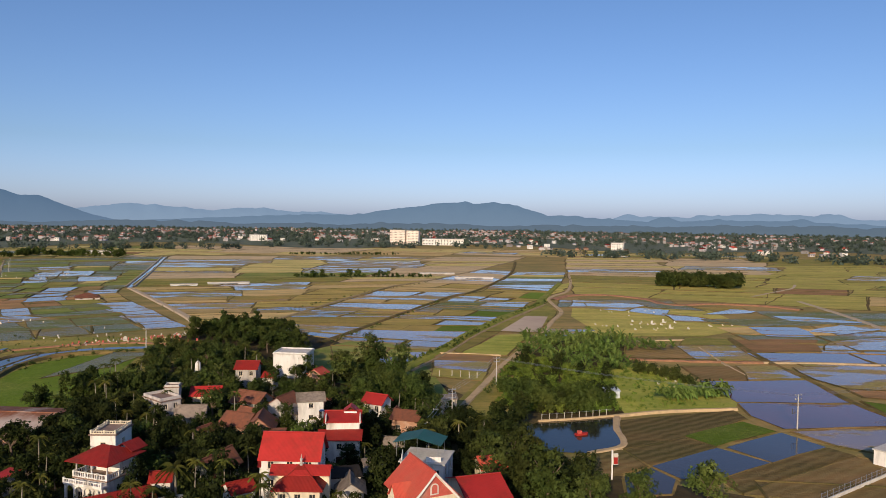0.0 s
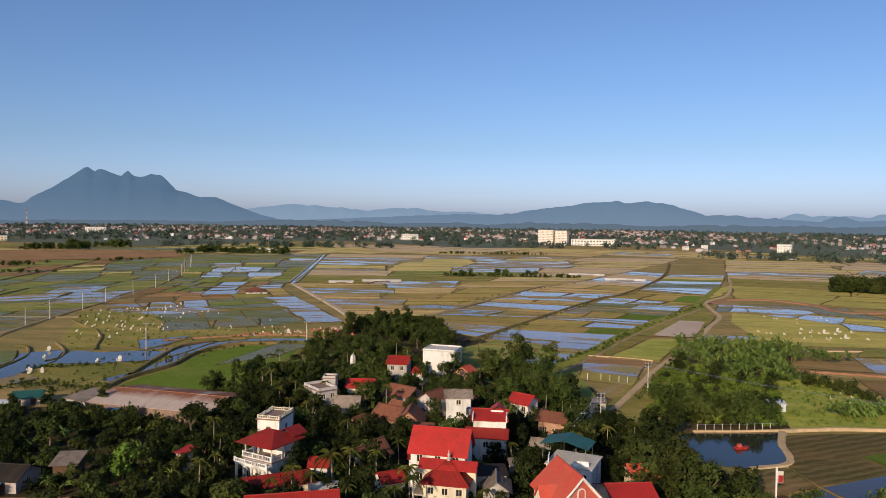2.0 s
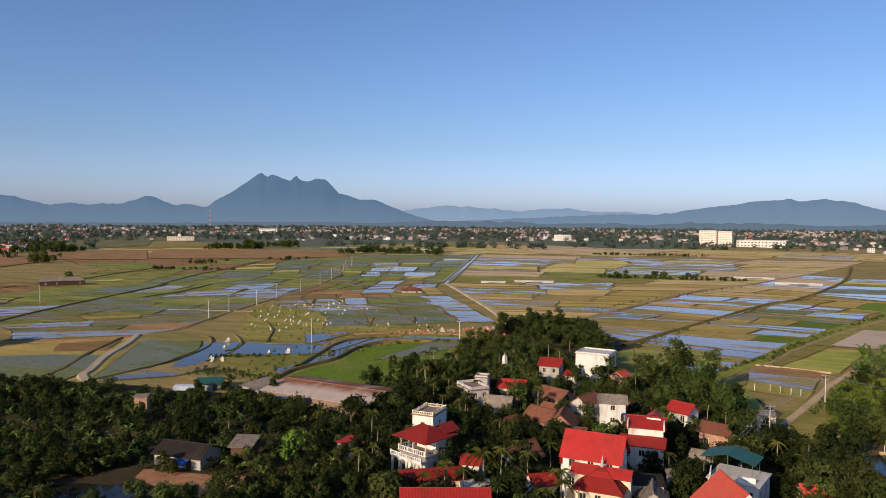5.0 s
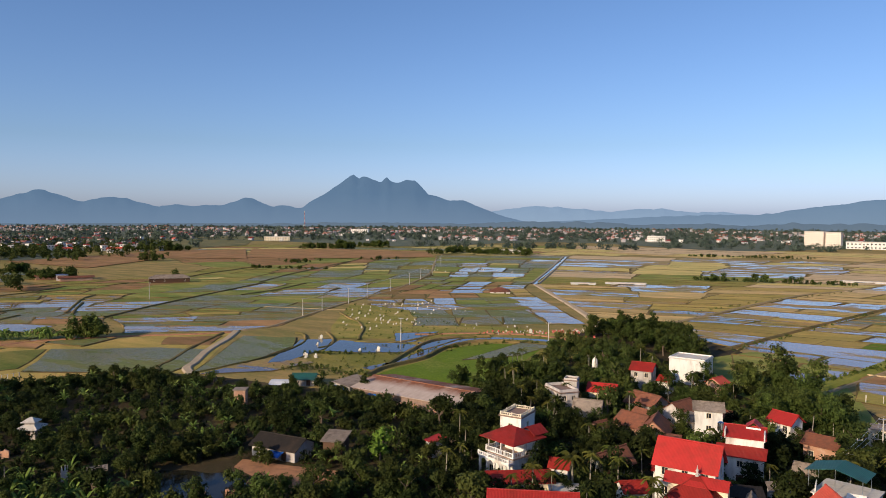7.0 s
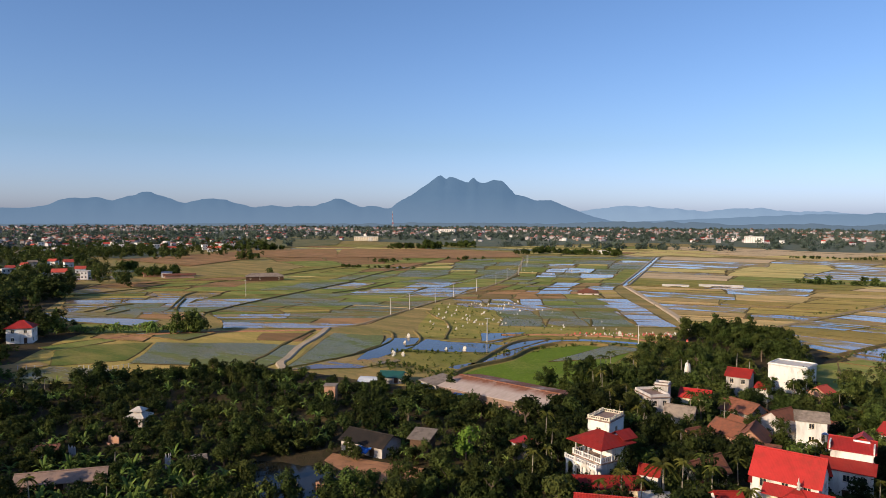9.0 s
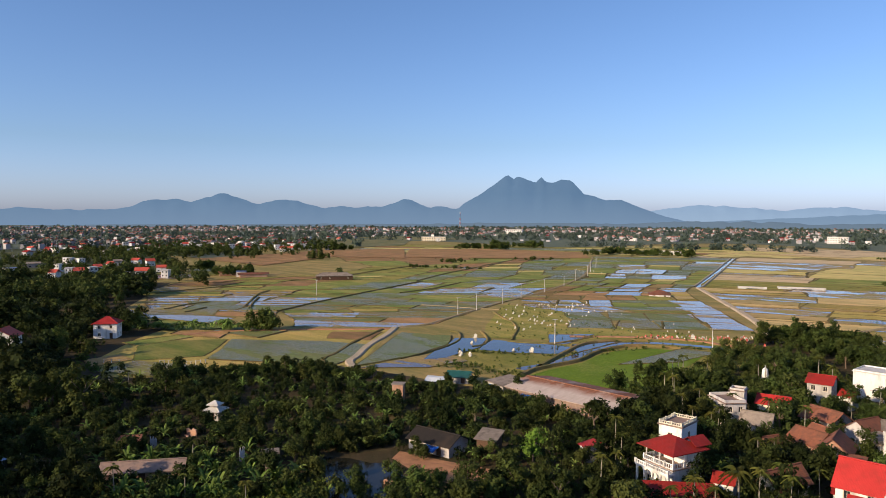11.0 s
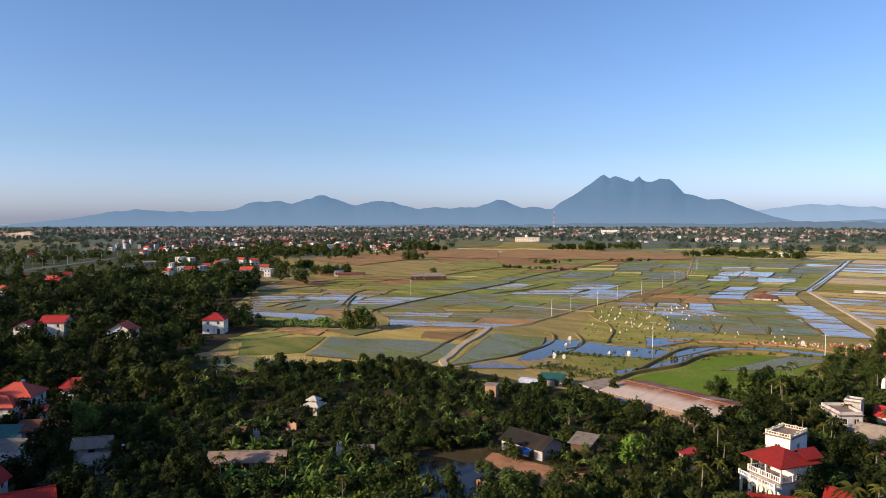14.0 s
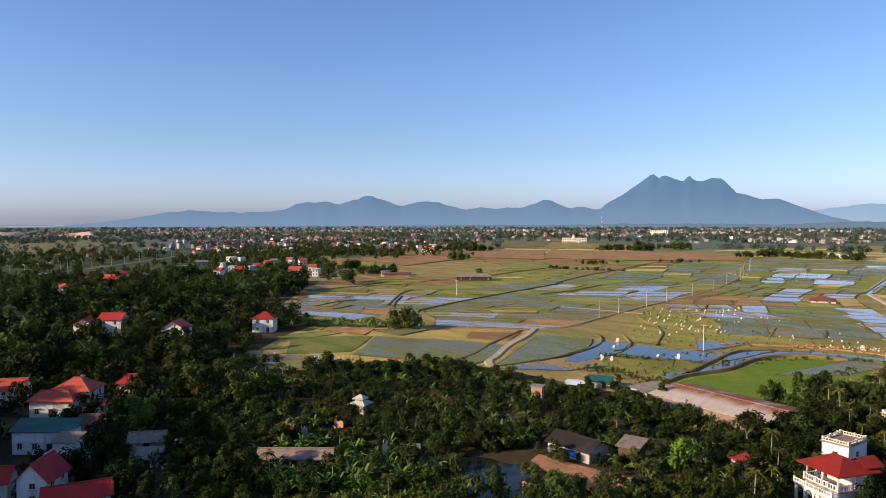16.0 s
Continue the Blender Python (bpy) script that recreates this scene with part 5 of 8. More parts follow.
def thicket(name, zone, count, kinds, material, scale, seed, label, category="trees", near=0.0, n=3):
    """A wood that nobody could count: leaf arrays of a few tree shapes, turned and scaled, in one mesh."""
    rng = np.random.default_rng(seed)
    xs, ys = [p[0] for p in zone], [p[1] for p in zone]
    out, done, tries = [], 0, 0
    while done < count and tries < 40 * count:
        tries += 1
        x, y = rng.uniform(min(xs), max(xs)), rng.uniform(min(ys), max(ys))
        s = rng.uniform(*scale)
        if not inside((x, y), zone) or math.hypot(x, y) < near or not free(x, y, 1.5 * s):
            continue
        v = kinds[rng.integers(len(kinds))]
        a = rng.uniform(0, math.tau)
        m = np.array([[math.cos(a), -math.sin(a), 0], [math.sin(a), math.cos(a), 0], [0, 0, rng.uniform(0.75, 1.35)]])
        out.append(v @ m.T * s + np.array([x, y, 0]))
        done += 1
    return tagged(new(name, leaf_mesh(name, np.concatenate(out), material, n)), label, category, kind="stuff")

# ---------------------------------------------------------------- houses
def panel(bm, o, ux, inward, length, height, holes, gable=0.0):
    """A wall with thickness 0.2 and real openings. o: outer lower left corner; holes: (s0, z0, s1, z1)."""
    o, ux, inw, uz = Vector(o), Vector(ux), Vector(inward) * 0.2, Vector((0, 0, 1))
    ss = sorted({0, length, *(h[0] for h in holes), *(h[2] for h in holes)})
    zs = sorted({0, height, *(h[1] for h in holes), *(h[3] for h in holes)})
    q = lambda s, z, k: bm.verts.new(o + ux * s + uz * z + inw * k)
    for s0, s1 in zip(ss, ss[1:]):
        for z0, z1 in zip(zs, zs[1:]):
            if any(h[0] <= s0 and s1 <= h[2] and h[1] <= z0 and z1 <= h[3] for h in holes):
                continue
            bm.faces.new((q(s0, z0, 0), q(s1, z0, 0), q(s1, z1, 0), q(s0, z1, 0)))
            bm.faces.new((q(s0, z1, 1), q(s1, z1, 1), q(s1, z0, 1), q(s0, z0, 1)))
    for s0, z0, s1, z1 in holes:
        c = ((s0, z0), (s1, z0), (s1, z1), (s0, z1))
        for (a, b), (c2, d) in zip(c, c[1:] + c[:1]):
            bm.faces.new((q(a, b, 0), q(a, b, 1), q(c2, d, 1), q(c2, d, 0)))
    if gable:
        prism(bm, [o + uz * height, o + ux * length + uz * height, o + ux * (length / 2) + uz * (height + gable)], inw)


def window(parent, o, ux, inward, hole, hood=False, door=False):
    """Frame, mullion, pane and a small sill or hood in one opening."""
    o, ux, inw, uz = Vector(o), Vector(ux), Vector(inward), Vector((0, 0, 1))
    s0, z0, s1, z1 = hole

    def slab(bm, a, b, c, d, k0, k1):
        prism(bm, [o + ux * a + uz * b + inw * k0, o + ux * c + uz * b + inw * k0, o + ux * c + uz * d + inw * k0, o + ux * a + uz * d + inw * k0], inw * (k1 - k0))

    bm = bmesh.new()
    f = 0.08
    for r in ((s0, z0, s0 + f, z1), (s1 - f, z0, s1, z1), (s0 + f, z1 - f, s1 - f, z1), (s0 + f, z0, s1 - f, z0 + f), ((s0 + s1) / 2 - 0.03, z0 + f, (s0 + s1) / 2 + 0.03, z1 - f)):
        slab(bm, *r, 0.04, 0.12)
    win = part("door" if door else "window", bm, WOOD_DARK if door else CREAM_WALL, parent)
    bm = bmesh.new()
    slab(bm, s0 + f, z0 + f, s1 - f, z1 - f, 0.09, 0.11)
    part("pane", bm, WOOD_DARK if door else GLASS_DARK, win)
    bm = bmesh.new()
    if hood:
        slab(bm, s0 - 0.2, z1 + 0.12, s1 + 0.2, z1 + 0.22, -0.45, -0.002)
        part("hood", bm, CONCRETE, win)
    elif not door:
        slab(bm, s0 - 0.1, z0 - 0.1, s1 + 0.1, z0 - 0.01, -0.12, -0.002)
        part("sill", bm, CONCRETE, win)
    else:
        bm.free()
    return win


def roof_gable(bm, w, d, z, rise, over=0.5, thick=0.12, along="x"):
    """Two slopes; the ridge runs along x (or y)."""
    if along == "x":
        half, length = d / 2 + over, w / 2 + over
    else:
        half, length = w / 2 + over, d / 2 + over
    zb = z - rise * over / (half - over)
    for sg in (-1, 1):
        pts = [(-length, sg * half, zb), (length, sg * half, zb), (length, 0, z + rise), (-length, 0, z + rise)]
        if along == "y":
            pts = [(p[1], p[0], p[2]) for p in pts]
        prism(bm, pts, (0, 0, thick))


def roof_hip(bm, w, d, z, rise, over=0.6, thick=0.14, ridge=None):
    a, b = w / 2 + over, d / 2 + over
    r = max(0.2, (a - b)) if ridge is None else ridge / 2
    c = [(-a, -b, z - 0.1), (a, -b, z - 0.1), (a, b, z - 0.1), (-a, b, z - 0.1)]
    e = [(-r, 0, z + rise), (r, 0, z + rise)]
    v = [bm.verts.new(p) for p in c + e]
    u = [bm.verts.new((p[0], p[1], p[2] - thick)) for p in c]
    for f in ((0, 1, 5, 4), (2, 3, 4, 5), (1, 2, 5), (3, 0, 4)):
        bm.faces.new([v[i] for i in f])
    for i in range(4):
        bm.faces.new((u[i], u[(i + 1) % 4], v[(i + 1) % 4], v[i]))
    bm.faces.new(u[::-1])


def balustrade(parent, x0, y0, x1, y1, z, material=None, height=0.8, step=0.45):
    """A parapet with posts, a rail and little balusters."""
    material = material or WHITE_WALL
    a, b = Vector((x0, y0, z)), Vector((x1, y1, z))
    n = max(1, int((b - a).length / step))
    dirn = (b - a).normalized()
    side = Vector((-dirn.y, dirn.x, 0)) * 0.08
    bm = bmesh.new()
    for h0, h1 in ((0, 0.15), (height - 0.12, height)):
        prism(bm, [a - side + Vector((0, 0, h0)), b - side + Vector((0, 0, h0)), b + side + Vector((0, 0, h0)), a + side + Vector((0, 0, h0))], (0, 0, h1 - h0))
    rail = part("balustrade", bm, material, parent)
    for k in range(n + 1):
        p = a.lerp(b, k / n)
        bm = bmesh.new()
        big = k % 5 == 0 or k == n
        r = 0.14 if big else 0.06
        box(bm, p.x - r, p.y - r, z + 0.02, p.x + r, p.y + r, z + (height + 0.12 if big else height - 0.12))
        part("post" if big else "baluster", bm, material, rail)


def water_tank(x, y, z, s=1.0):
    root = empty("water_tank", x, y, z)
    bm = bmesh.new()
    for k in range(3):
        a = k * math.tau / 3
        tube(bm, (0.45 * s * math.cos(a), 0.45 * s * math.sin(a), 0), (0.4 * s * math.cos(a), 0.4 * s * math.sin(a), 0.5 * s), 0.05 * s, n=5)
    part("stand", bm, METAL, root)
    bm = bmesh.new()
    tube(bm, (0, 0, 0.5 * s), (0, 0, 1.7 * s), 0.55 * s, n=14)
    tube(bm, (0, 0, 1.7 * s), (0, 0, 1.95 * s), 0.55 * s, 0.2 * s, n=14)
    part("tank", bm, TANK_STEEL, root)
    return tagged(root, "shiny stainless steel water tank on a stand", "water tank", "roof tanks")


def house(A, B, d, h, label, wall=None, roof="gable", rise=1.8, roof_mat=None, storeys=1, wins=2, side_wins=1, over=0.5, name="house", hood=False, along="x", category="house", back=False, base=0.0, parapet=0.0, yard=0.8):
    """A house whose front runs from A to B (front to the camera's side), d deep behind it."""
    wall, roof_mat = wall or WHITE_WALL, roof_mat or RED_TIN
    ax, ay, bx, by = *A, *B
    w, ang = math.hypot(bx - ax, by - ay), math.degrees(math.atan2(by - ay, bx - ax))
    n = Vector((-(by - ay), bx - ax)) / w
    root = empty(name, (ax + bx) / 2 + n.x * d / 2, (ay + by) / 2 + n.y * d / 2, base, ang)
    YARDS.append((root.location.x - n.x * yard, root.location.y - n.y * yard, math.cos(radians(ang)), math.sin(radians(ang)), w / 2 + 0.2, d / 2 + yard))
    tagged(root, label, category)
    x0, y0 = -w / 2, -d / 2
    sides = (((x0, y0, 0), (1, 0, 0), (0, 1, 0), w, "front"), ((-x0, y0, 0), (0, 1, 0), (-1, 0, 0), d, "side"),
             ((-x0, -y0, 0), (-1, 0, 0), (0, -1, 0), w, "back"), ((x0, -y0, 0), (0, -1, 0), (1, 0, 0), d, "side"))
    body = bmesh.new()
    todo = []
    sh = h / storeys
    for o, ux, inw, ln, where in sides:
        holes = []
        cnt = wins if where == "front" else side_wins if where == "side" else 0
        for s in range(storeys):
            for k in range(cnt):
                c = ln * (k + 0.5) / cnt
                if s == 0 and where == "front" and k == cnt // 2:
                    hole = (c - 0.55, 0.12, c + 0.55, min(2.2, sh - 0.3))
                else:
                    hole = (c - 0.5, s * sh + min(1.0, sh * 0.35), c + 0.5, s * sh + min(2.3, sh * 0.78))
                if hole[0] > 0.2 and hole[2] < ln - 0.2:
                    holes.append(hole)
                    todo.append((o, ux, inw, hole))
        g = rise if roof == "gable" and ((along == "x") == (where == "side")) else 0.0
        panel(body, o, ux, inw, ln, h, holes, g)
    part("wall", body, wall, root)
    for o, ux, inw, hole in todo:
        window(root, o, ux, inw, hole, hood, hole[1] < 0.5)
    bm = bmesh.new()
    if roof == "gable":
        roof_gable(bm, w, d, h, rise, over, along=along)
        cap = bmesh.new()
        ln = (w if along == "x" else d) / 2 + over
        c = [(-ln, 0, h + rise + 0.13), (ln, 0, h + rise + 0.13)]
        if along == "y":
            c = [(p[1], p[0], p[2]) for p in c]
        tube(cap, *c, 0.14, n=6)
    elif roof == "hip":
        roof_hip(bm, w, d, h + 0.12, rise, over)
        cap = bmesh.new()
        r = max(0.2, (w / 2 + over) - (d / 2 + over))
        tube(cap, (-r, 0, h + rise + 0.12), (r, 0, h + rise + 0.12), 0.14, n=6)
        for sx, sy in ((-1, -1), (1, -1), (1, 1), (-1, 1)):
            tube(cap, (sx * r, 0, h + rise + 0.12), (sx * (w / 2 + over), sy * (d / 2 + over), h + 0.04), 0.12, n=5)
    elif roof == "shed":
        prism(bm, [(x0 - over, y0 - over, h + 0.02), (-x0 + over, y0 - over, h + 0.02), (-x0 + over, -y0 + over, h + rise), (x0 - over, -y0 + over, h + rise)], (0, 0, 0.1))
        cap = None
    else:
        box(bm, x0 - 0.25, y0 - 0.25, h + 0.002, -x0 + 0.25, -y0 + 0.25, h + 0.2)
        cap = None
        if parapet:
            z0, z1 = h + 0.202, h + 0.202 + parapet
            part("parapet", boxes((x0, y0, z0, -x0, y0 + 0.15, z1), (x0, -y0 - 0.15, z0, -x0, -y0, z1), (x0, y0 + 0.152, z0, x0 + 0.15, -y0 - 0.152, z1), (-x0 - 0.15, y0 + 0.152, z0, -x0, -y0 - 0.152, z1)), wall, root)
    rf = part("roof", bm, roof_mat, root)
    if cap is not None:
        part("ridge_cap", cap, roof_mat, rf)
    return root

# ---------------------------------------------------------------- the village
house((-27.3, 107.6), (-18.6, 107.4), 6.0, 8.6, "tall white house with a bright red sheet roof", rise=2.9, storeys=3, wins=3, side_wins=2)
wing = house((-24.2, 103.2), (-17.6, 103.2), 6.0, 5.2, "lower wing with a red hipped roof and cream walls", CREAM_WALL, "hip", 2.6, DULL_RED, storeys=2, wins=3)
part("rear_wall", boxes((-4.2, 0.3, 0, 4.2, 1.6, 6.9)), CREAM_WALL, wing)
bm = bmesh.new()
roof_gable(bm, 8.4, 2.6, 7.0, 0.85, 0.35, 0.12)
for v in bm.verts:
    v.co.y += 0.2
part("rear_roof", bm, RED_TIN, wing)
bm = bmesh.new()
for r0, r1, z0, z1 in ((0.28, 0.28, 7.9, 8.2), (0.16, 0.16, 8.2, 8.7), (0.26, 0.2, 8.7, 8.9), (0.12, 0.02, 8.9, 9.6)):
    tube(bm, (0, 0, z0), (0, 0, z1), r0, r1, 8)
part("finial", bm, CONCRETE, wing, "weathered ornamental roof finial")
part("balcony", boxes((-5.2, -2.4, 2.9, -3.31, 2.6, 3.1)), CREAM_WALL, wing)
balustrade(wing, -5.1, -2.3, -5.1, 2.5, 3.11, WHITE_WALL, 0.8)
for y in (-2.2, 0.1, 2.4):
    part("column", boxes((-5.2, y - 0.13, 0, -4.94, y + 0.13, 2.89)), CREAM_WALL, wing)
    part("column", boxes((-5.2, y - 0.11, 4.05, -4.98, y + 0.11, 5.9)), WHITE_WALL, wing)
gabled = house((-3.95, 95.15), (2.55, 98.25), 8.3, 6.9, "house with a steep orange tile roof and white trim", CREAM_WALL, "gable", 3.5, ORANGE_TILE, 2, 3, 2, along="y")
bm = bmesh.new()
prism(bm, [(-2.9, -4.18, 7.0), (2.9, -4.18, 7.0), (0, -4.18, 10.1)], (0, 0.02, 0))
gable_face = part("gable_panel", bm, RED_STONE, gabled, "dark red painted gable")
bm = bmesh.new()
for sx in (-1, 1):
    prism(bm, [(sx * 3.9, -4.72, 6.35), (sx * 3.55, -4.72, 6.35), (0, -4.72, 10.25), (0, -4.72, 10.62)], (0, 0.14, 0))
part("barge_board", bm, WHITE_WALL, gabled, "white gable trim")
bm = bmesh.new()
for k in range(9):
    a0, a1 = math.pi * k / 9, math.pi * (k + 1) / 9
    prism(bm, [(0.45 * math.cos(a0), -4.24, 8.3 + 0.45 * math.sin(a0)), (0.62 * math.cos(a0), -4.24, 8.3 + 0.62 * math.sin(a0)), (0.62 * math.cos(a1), -4.24, 8.3 + 0.62 * math.sin(a1)), (0.45 * math.cos(a1), -4.24, 8.3 + 0.45 * math.sin(a1))], (0, 0.05, 0))
box(bm, -0.62, -4.24, 7.5, -0.45, -4.19, 8.3)
box(bm, 0.45, -4.24, 7.5, 0.62, -4.19, 8.3)
box(bm, -0.62, -4.24, 7.35, 0.62, -4.19, 7.5)
part("arched_window", bm, WHITE_WALL, gabled, "white arched gable window surround")
bm = bmesh.new()
prism(bm, [(-4.9, -2.2, 6.6), (-4.9, 0.2, 6.6), (-4.9, -1.0, 8.3)], (2.6, 0, 0))
dormer = part("dormer", bm, CREAM_WALL, gabled)
bm = bmesh.new()
for y0, y1 in ((-2.6, -1.0), (0.6, -1.0)):
    prism(bm, [(-5.1, y0, 6.45), (-2.2, y0, 6.45), (-2.2, y1, 8.45), (-5.1, y1, 8.45)], (0, 0, 0.1))
part("dormer_roof", bm, ORANGE_TILE, dormer)
house((4.4, 101.4), (10.4, 103.3), 10.0, 4.5, "low house with a bright red sheet roof", CREAM_WALL, "gable", 1.8, RED_TIN)
house((7.4, 119.6), (11.4, 120.6), 5.0, 3.0, "small hut with an orange tiled roof", CREAM_WALL, "gable", 1.2, ORANGE_TILE, name="hut", category="hut")
house((-6.4, 113.2), (0.6, 111.6), 7.0, 6.2, "white flat-roofed house under a green sheet canopy", WHITE_WALL, "flat", 0, CONCRETE, 2, 3, 2)
stepped = house((-21.0, 130.0), (-15.0, 130.6), 6.0, 7.8, "white house with stepped red roofs", WHITE_WALL, "gable", 1.1, RED_TIN, 2, 2, 2)
for x in (-3.25, 3.02):
    part("end_parapet", boxes((x, -3.5, 7.4, x + 0.23, 1.0, 8.75)), WHITE_WALL, stepped)
house((-21.8, 126.8), (-14.6, 127.2), 2.8, 5.2, "front porch with a dark red lean-to roof", WHITE_WALL, "shed", 1.0, DULL_RED, 2, 3, 0)
house((-17.0, 154.4), (-12.8, 152.4), 4.2, 5.4, "small white house with a red roof and terrace", WHITE_WALL, "gable", 1.4, RED_TIN, 2, 2, 1)
house((-29.4, 146.0), (-24.4, 147.2), 5.0, 7.4, "tall whitewashed house with a weathered grey roof", WHITE_WALL, "gable", 1.0, GREY_TILE, 3, 1, 2)
house((-34.4, 150.8), (-30.2, 147.6), 4.0, 4.0, "pale limewashed wing beside the tall house", AGED_WALL, "shed", 0.6, GREY_TILE, 1, 3, 1)
house((-38.8, 139.2), (-33.3, 139.8), 7.0, 3.4, "old brick house with weathered brown tiles", BRICK_WALL, "gable", 2.2, BROWN_TILE, 1, 2, 1, along="y")
house((-45.0, 143.5), (-39.4, 141.5), 6.0, 3.2, "low brick house with weathered brown tiles", BRICK_WALL, "gable", 1.8, BROWN_TILE)
house((-38.6, 155.2), (-32.6, 153.0), 6.0, 3.8, "whitewashed house with a brown tiled roof", AGED_WALL, "gable", 2.2, BROWN_TILE, along="y")
house((-47.5, 161.5), (-41.2, 158.8), 5.5, 3.6, "old farmhouse with a grey-brown tiled roof", GREY_WALL, "gable", 1.6, BROWN_TILE)
house((-47.4, 199.8), (-37.9, 199.0), 8.0, 6.9, "large white flat-roofed box of a house", WHITE_WALL, "flat", 0, CONCRETE, 2, 0, 0, parapet=0.3)
house((-53.6, 184.5), (-48.3, 184.8), 6.0, 5.8, "narrow grey house with a red roof", GREY_WALL, "gable", 1.4, DULL_RED, 2, 2, 1)
house((-65.2, 155.0), (-59.6, 150.2), 4.6, 5.6, "weathered white house with a flat roof", AGED_WALL, "flat", 0, TERRACE, 2, 4, 2, parapet=0.6)
house((-47.8, 160.8), (-42.3, 160.2), 4.5, 3.4, "old limewashed house with a brown tiled roof", AGED_WALL, "gable", 1.5, BROWN_TILE, 1, 3, 1)
house((-55.0, 146.6), (-49.6, 147.4), 5.0, 3.6, "house with a grey fibre-cement roof", AGED_WALL, "gable", 1.7, GREY_TILE)
house((-57.4, 162.4), (-51.3, 163.4), 5.0, 4.2, "cream house with an orange-red roof", CREAM_WALL, "gable", 1.3, RED_TIN)
house((-61.6, 157.5), (-58.6, 158.0), 3.0, 7.0, "bare cement box above a terrace", GREY_WALL, "flat", 0, TERRACE, 2, 1, 0, parapet=0.4)
box12 = house((-60.8, 122.4), (-56.4, 122.4), 6.4, 7.0, "white house with a balustraded roof terrace", WHITE_WALL, "flat", 0, TERRACE, 2, 1, 1)
villa = house((-56.8, 109.4), (-50.8, 107.4), 6.4, 4.4, "white villa with arches, an open terrace and a red hipped roof", WHITE_WALL, "flat", 0, TERRACE, 1, 3, 2)
for k in ((-3.2, -3.3, 3.2, -3.3), (-3.2, -3.1, -3.2, 3.2), (3.2, -3.1, 3.2, 3.2)):
    balustrade(villa, *k, 4.61, WHITE_WALL, 0.9)
part("upper_room", boxes((-2.2, 0.2, 4.61, 2.4, 3.2, 7.0)), WHITE_WALL, villa)
for x, y in ((-2.95, -3.0), (0, -3.0), (2.95, -3.0), (-2.95, 0.2), (2.95, 0.2), (2.95, 3.0), (-2.95, 3.0)):
    part("post", boxes((x - 0.09, y - 0.09, 4.61, x + 0.09, y + 0.09, 7.2)), WHITE_WALL, villa)
bm = bmesh.new()
roof_hip(bm, 6.4, 6.6, 7.3, 1.7, 0.9, ridge=1.6)
villa_roof = part("hipped_roof", bm, DULL_RED, villa)
bm = bmesh.new()
roof_gable(bm, 3.2, 3.0, 7.9, 1.0, 0.3, 0.1, "y")
for v in bm.verts:
    v.co.x, v.co.y = v.co.x + 1.8, v.co.y + 3.2
part("rear_gable", bm, DULL_RED, villa_roof)
house((-111.6, 141.2), (-81.0, 139.2), 17.0, 2.3, "long low farm shed with a rust-streaked sheet roof", TERRACE, "gable", 1.35, RUSTED_SHEET, 1, 0, 0, name="farm_shed", category="shed")
house((-119.4, 143.0), (-112.6, 141.0), 7.0, 2.2, "low annex with a sheet roof and blue sheeting", GREY_WALL, "shed", 0.8, GREY_TILE, 1, 1, 0, name="shed", category="shed")
house((-42.0, 81.6), (-31.6, 86.4), 7.0, 6.1, "near house with a long bright red sheet roof", WHITE_WALL, "gable", 2.2, RED_TIN, 2, 3, 1)
house((-51.4, 100.2), (-43.2, 106.2), 3.0, 2.5, "low house with a dull red lean-to roof and pale terrace", CREAM_WALL, "shed", 0.9, DULL_RED, 1, 2, 1)
house((-41.4, 117.6), (-37.8, 116.4), 8.0, 2.5, "old house with a dark tiled gable roof", CREAM_WALL, "gable", 2.2, BROWN_TILE, 1, 1, 1, along="y")
house((-15.6, 107.0), (-11.6, 107.6), 5.0, 3.4, "small hut with a grey tiled gable", GREY_WALL, "gable", 1.4, GREY_TILE, 1, 1, 1, along="y", name="hut", category="hut")
house((0.4, 163.2), (3.8, 163.4), 4.0, 3.8, "small cream roadside hut with a flat roof", CREAM_WALL, "flat", 0, GREY_TILE, 1, 1, 1, name="hut", category="hut")
house((-10.2, 147.8), (-4.8, 146.2), 5.0, 3.6, "old brick shed under creepers", BRICK_WALL, "gable", 1.2, BROWN_TILE, 1, 2, 1, name="shed", category="shed")
house((-99.2, 95.0), (-89.4, 96.0), 6.0, 2.3, "white house with a dark sheet roof and blue tarpaulin", AGED_WALL, "gable", 1.4, DARK_SHEET)
house((-86.4, 100.4), (-83.0, 101.6), 4.0, 3.5, "dark timber house with a grey sheet roof", WOOD_DARK, "shed", 0.9, GREY_TILE, 1, 1, 1)
house((-131.6, 140.4), (-126.6, 143.4), 5.5, 1.9, "shed with a green sheet roof", GREY_WALL, "gable", 0.9, GREEN_TIN, 1, 2, 0, name="shed", category="shed")
house((-144.6, 76.6), (-142.0, 78.2), 2.8, 2.4, "small white shrine with a two-tier curved roof", AGED_WALL, "hip", 0.9, CONCRETE, 1, 1, 0, 0.7, name="shrine", category="shrine")
house((-127.2, 116.2), (-125.0, 117.7), 2.4, 4.4, "small brick pump hut", BRICK_WALL, "flat", 0, GREY_TILE, 1, 1, 0, name="hut", category="hut")
# the shaded hamlet
house((-183.4, 15.7), (-177.9, 23.6), 3.6, 4.0, "pale wing with a dull red hipped roof", WHITE_WALL, "hip", 2.0, ORANGE_TILE, 1, 3, 1, hood=True, yard=6.5)
house((-184.9, 19.9), (-179.7, 27.3), 7.4, 5.3, "pale house with a dull red hipped roof behind its wing", WHITE_WALL, "hip", 2.4, ORANGE_TILE, 2, 3, 2, hood=True, yard=3.4)
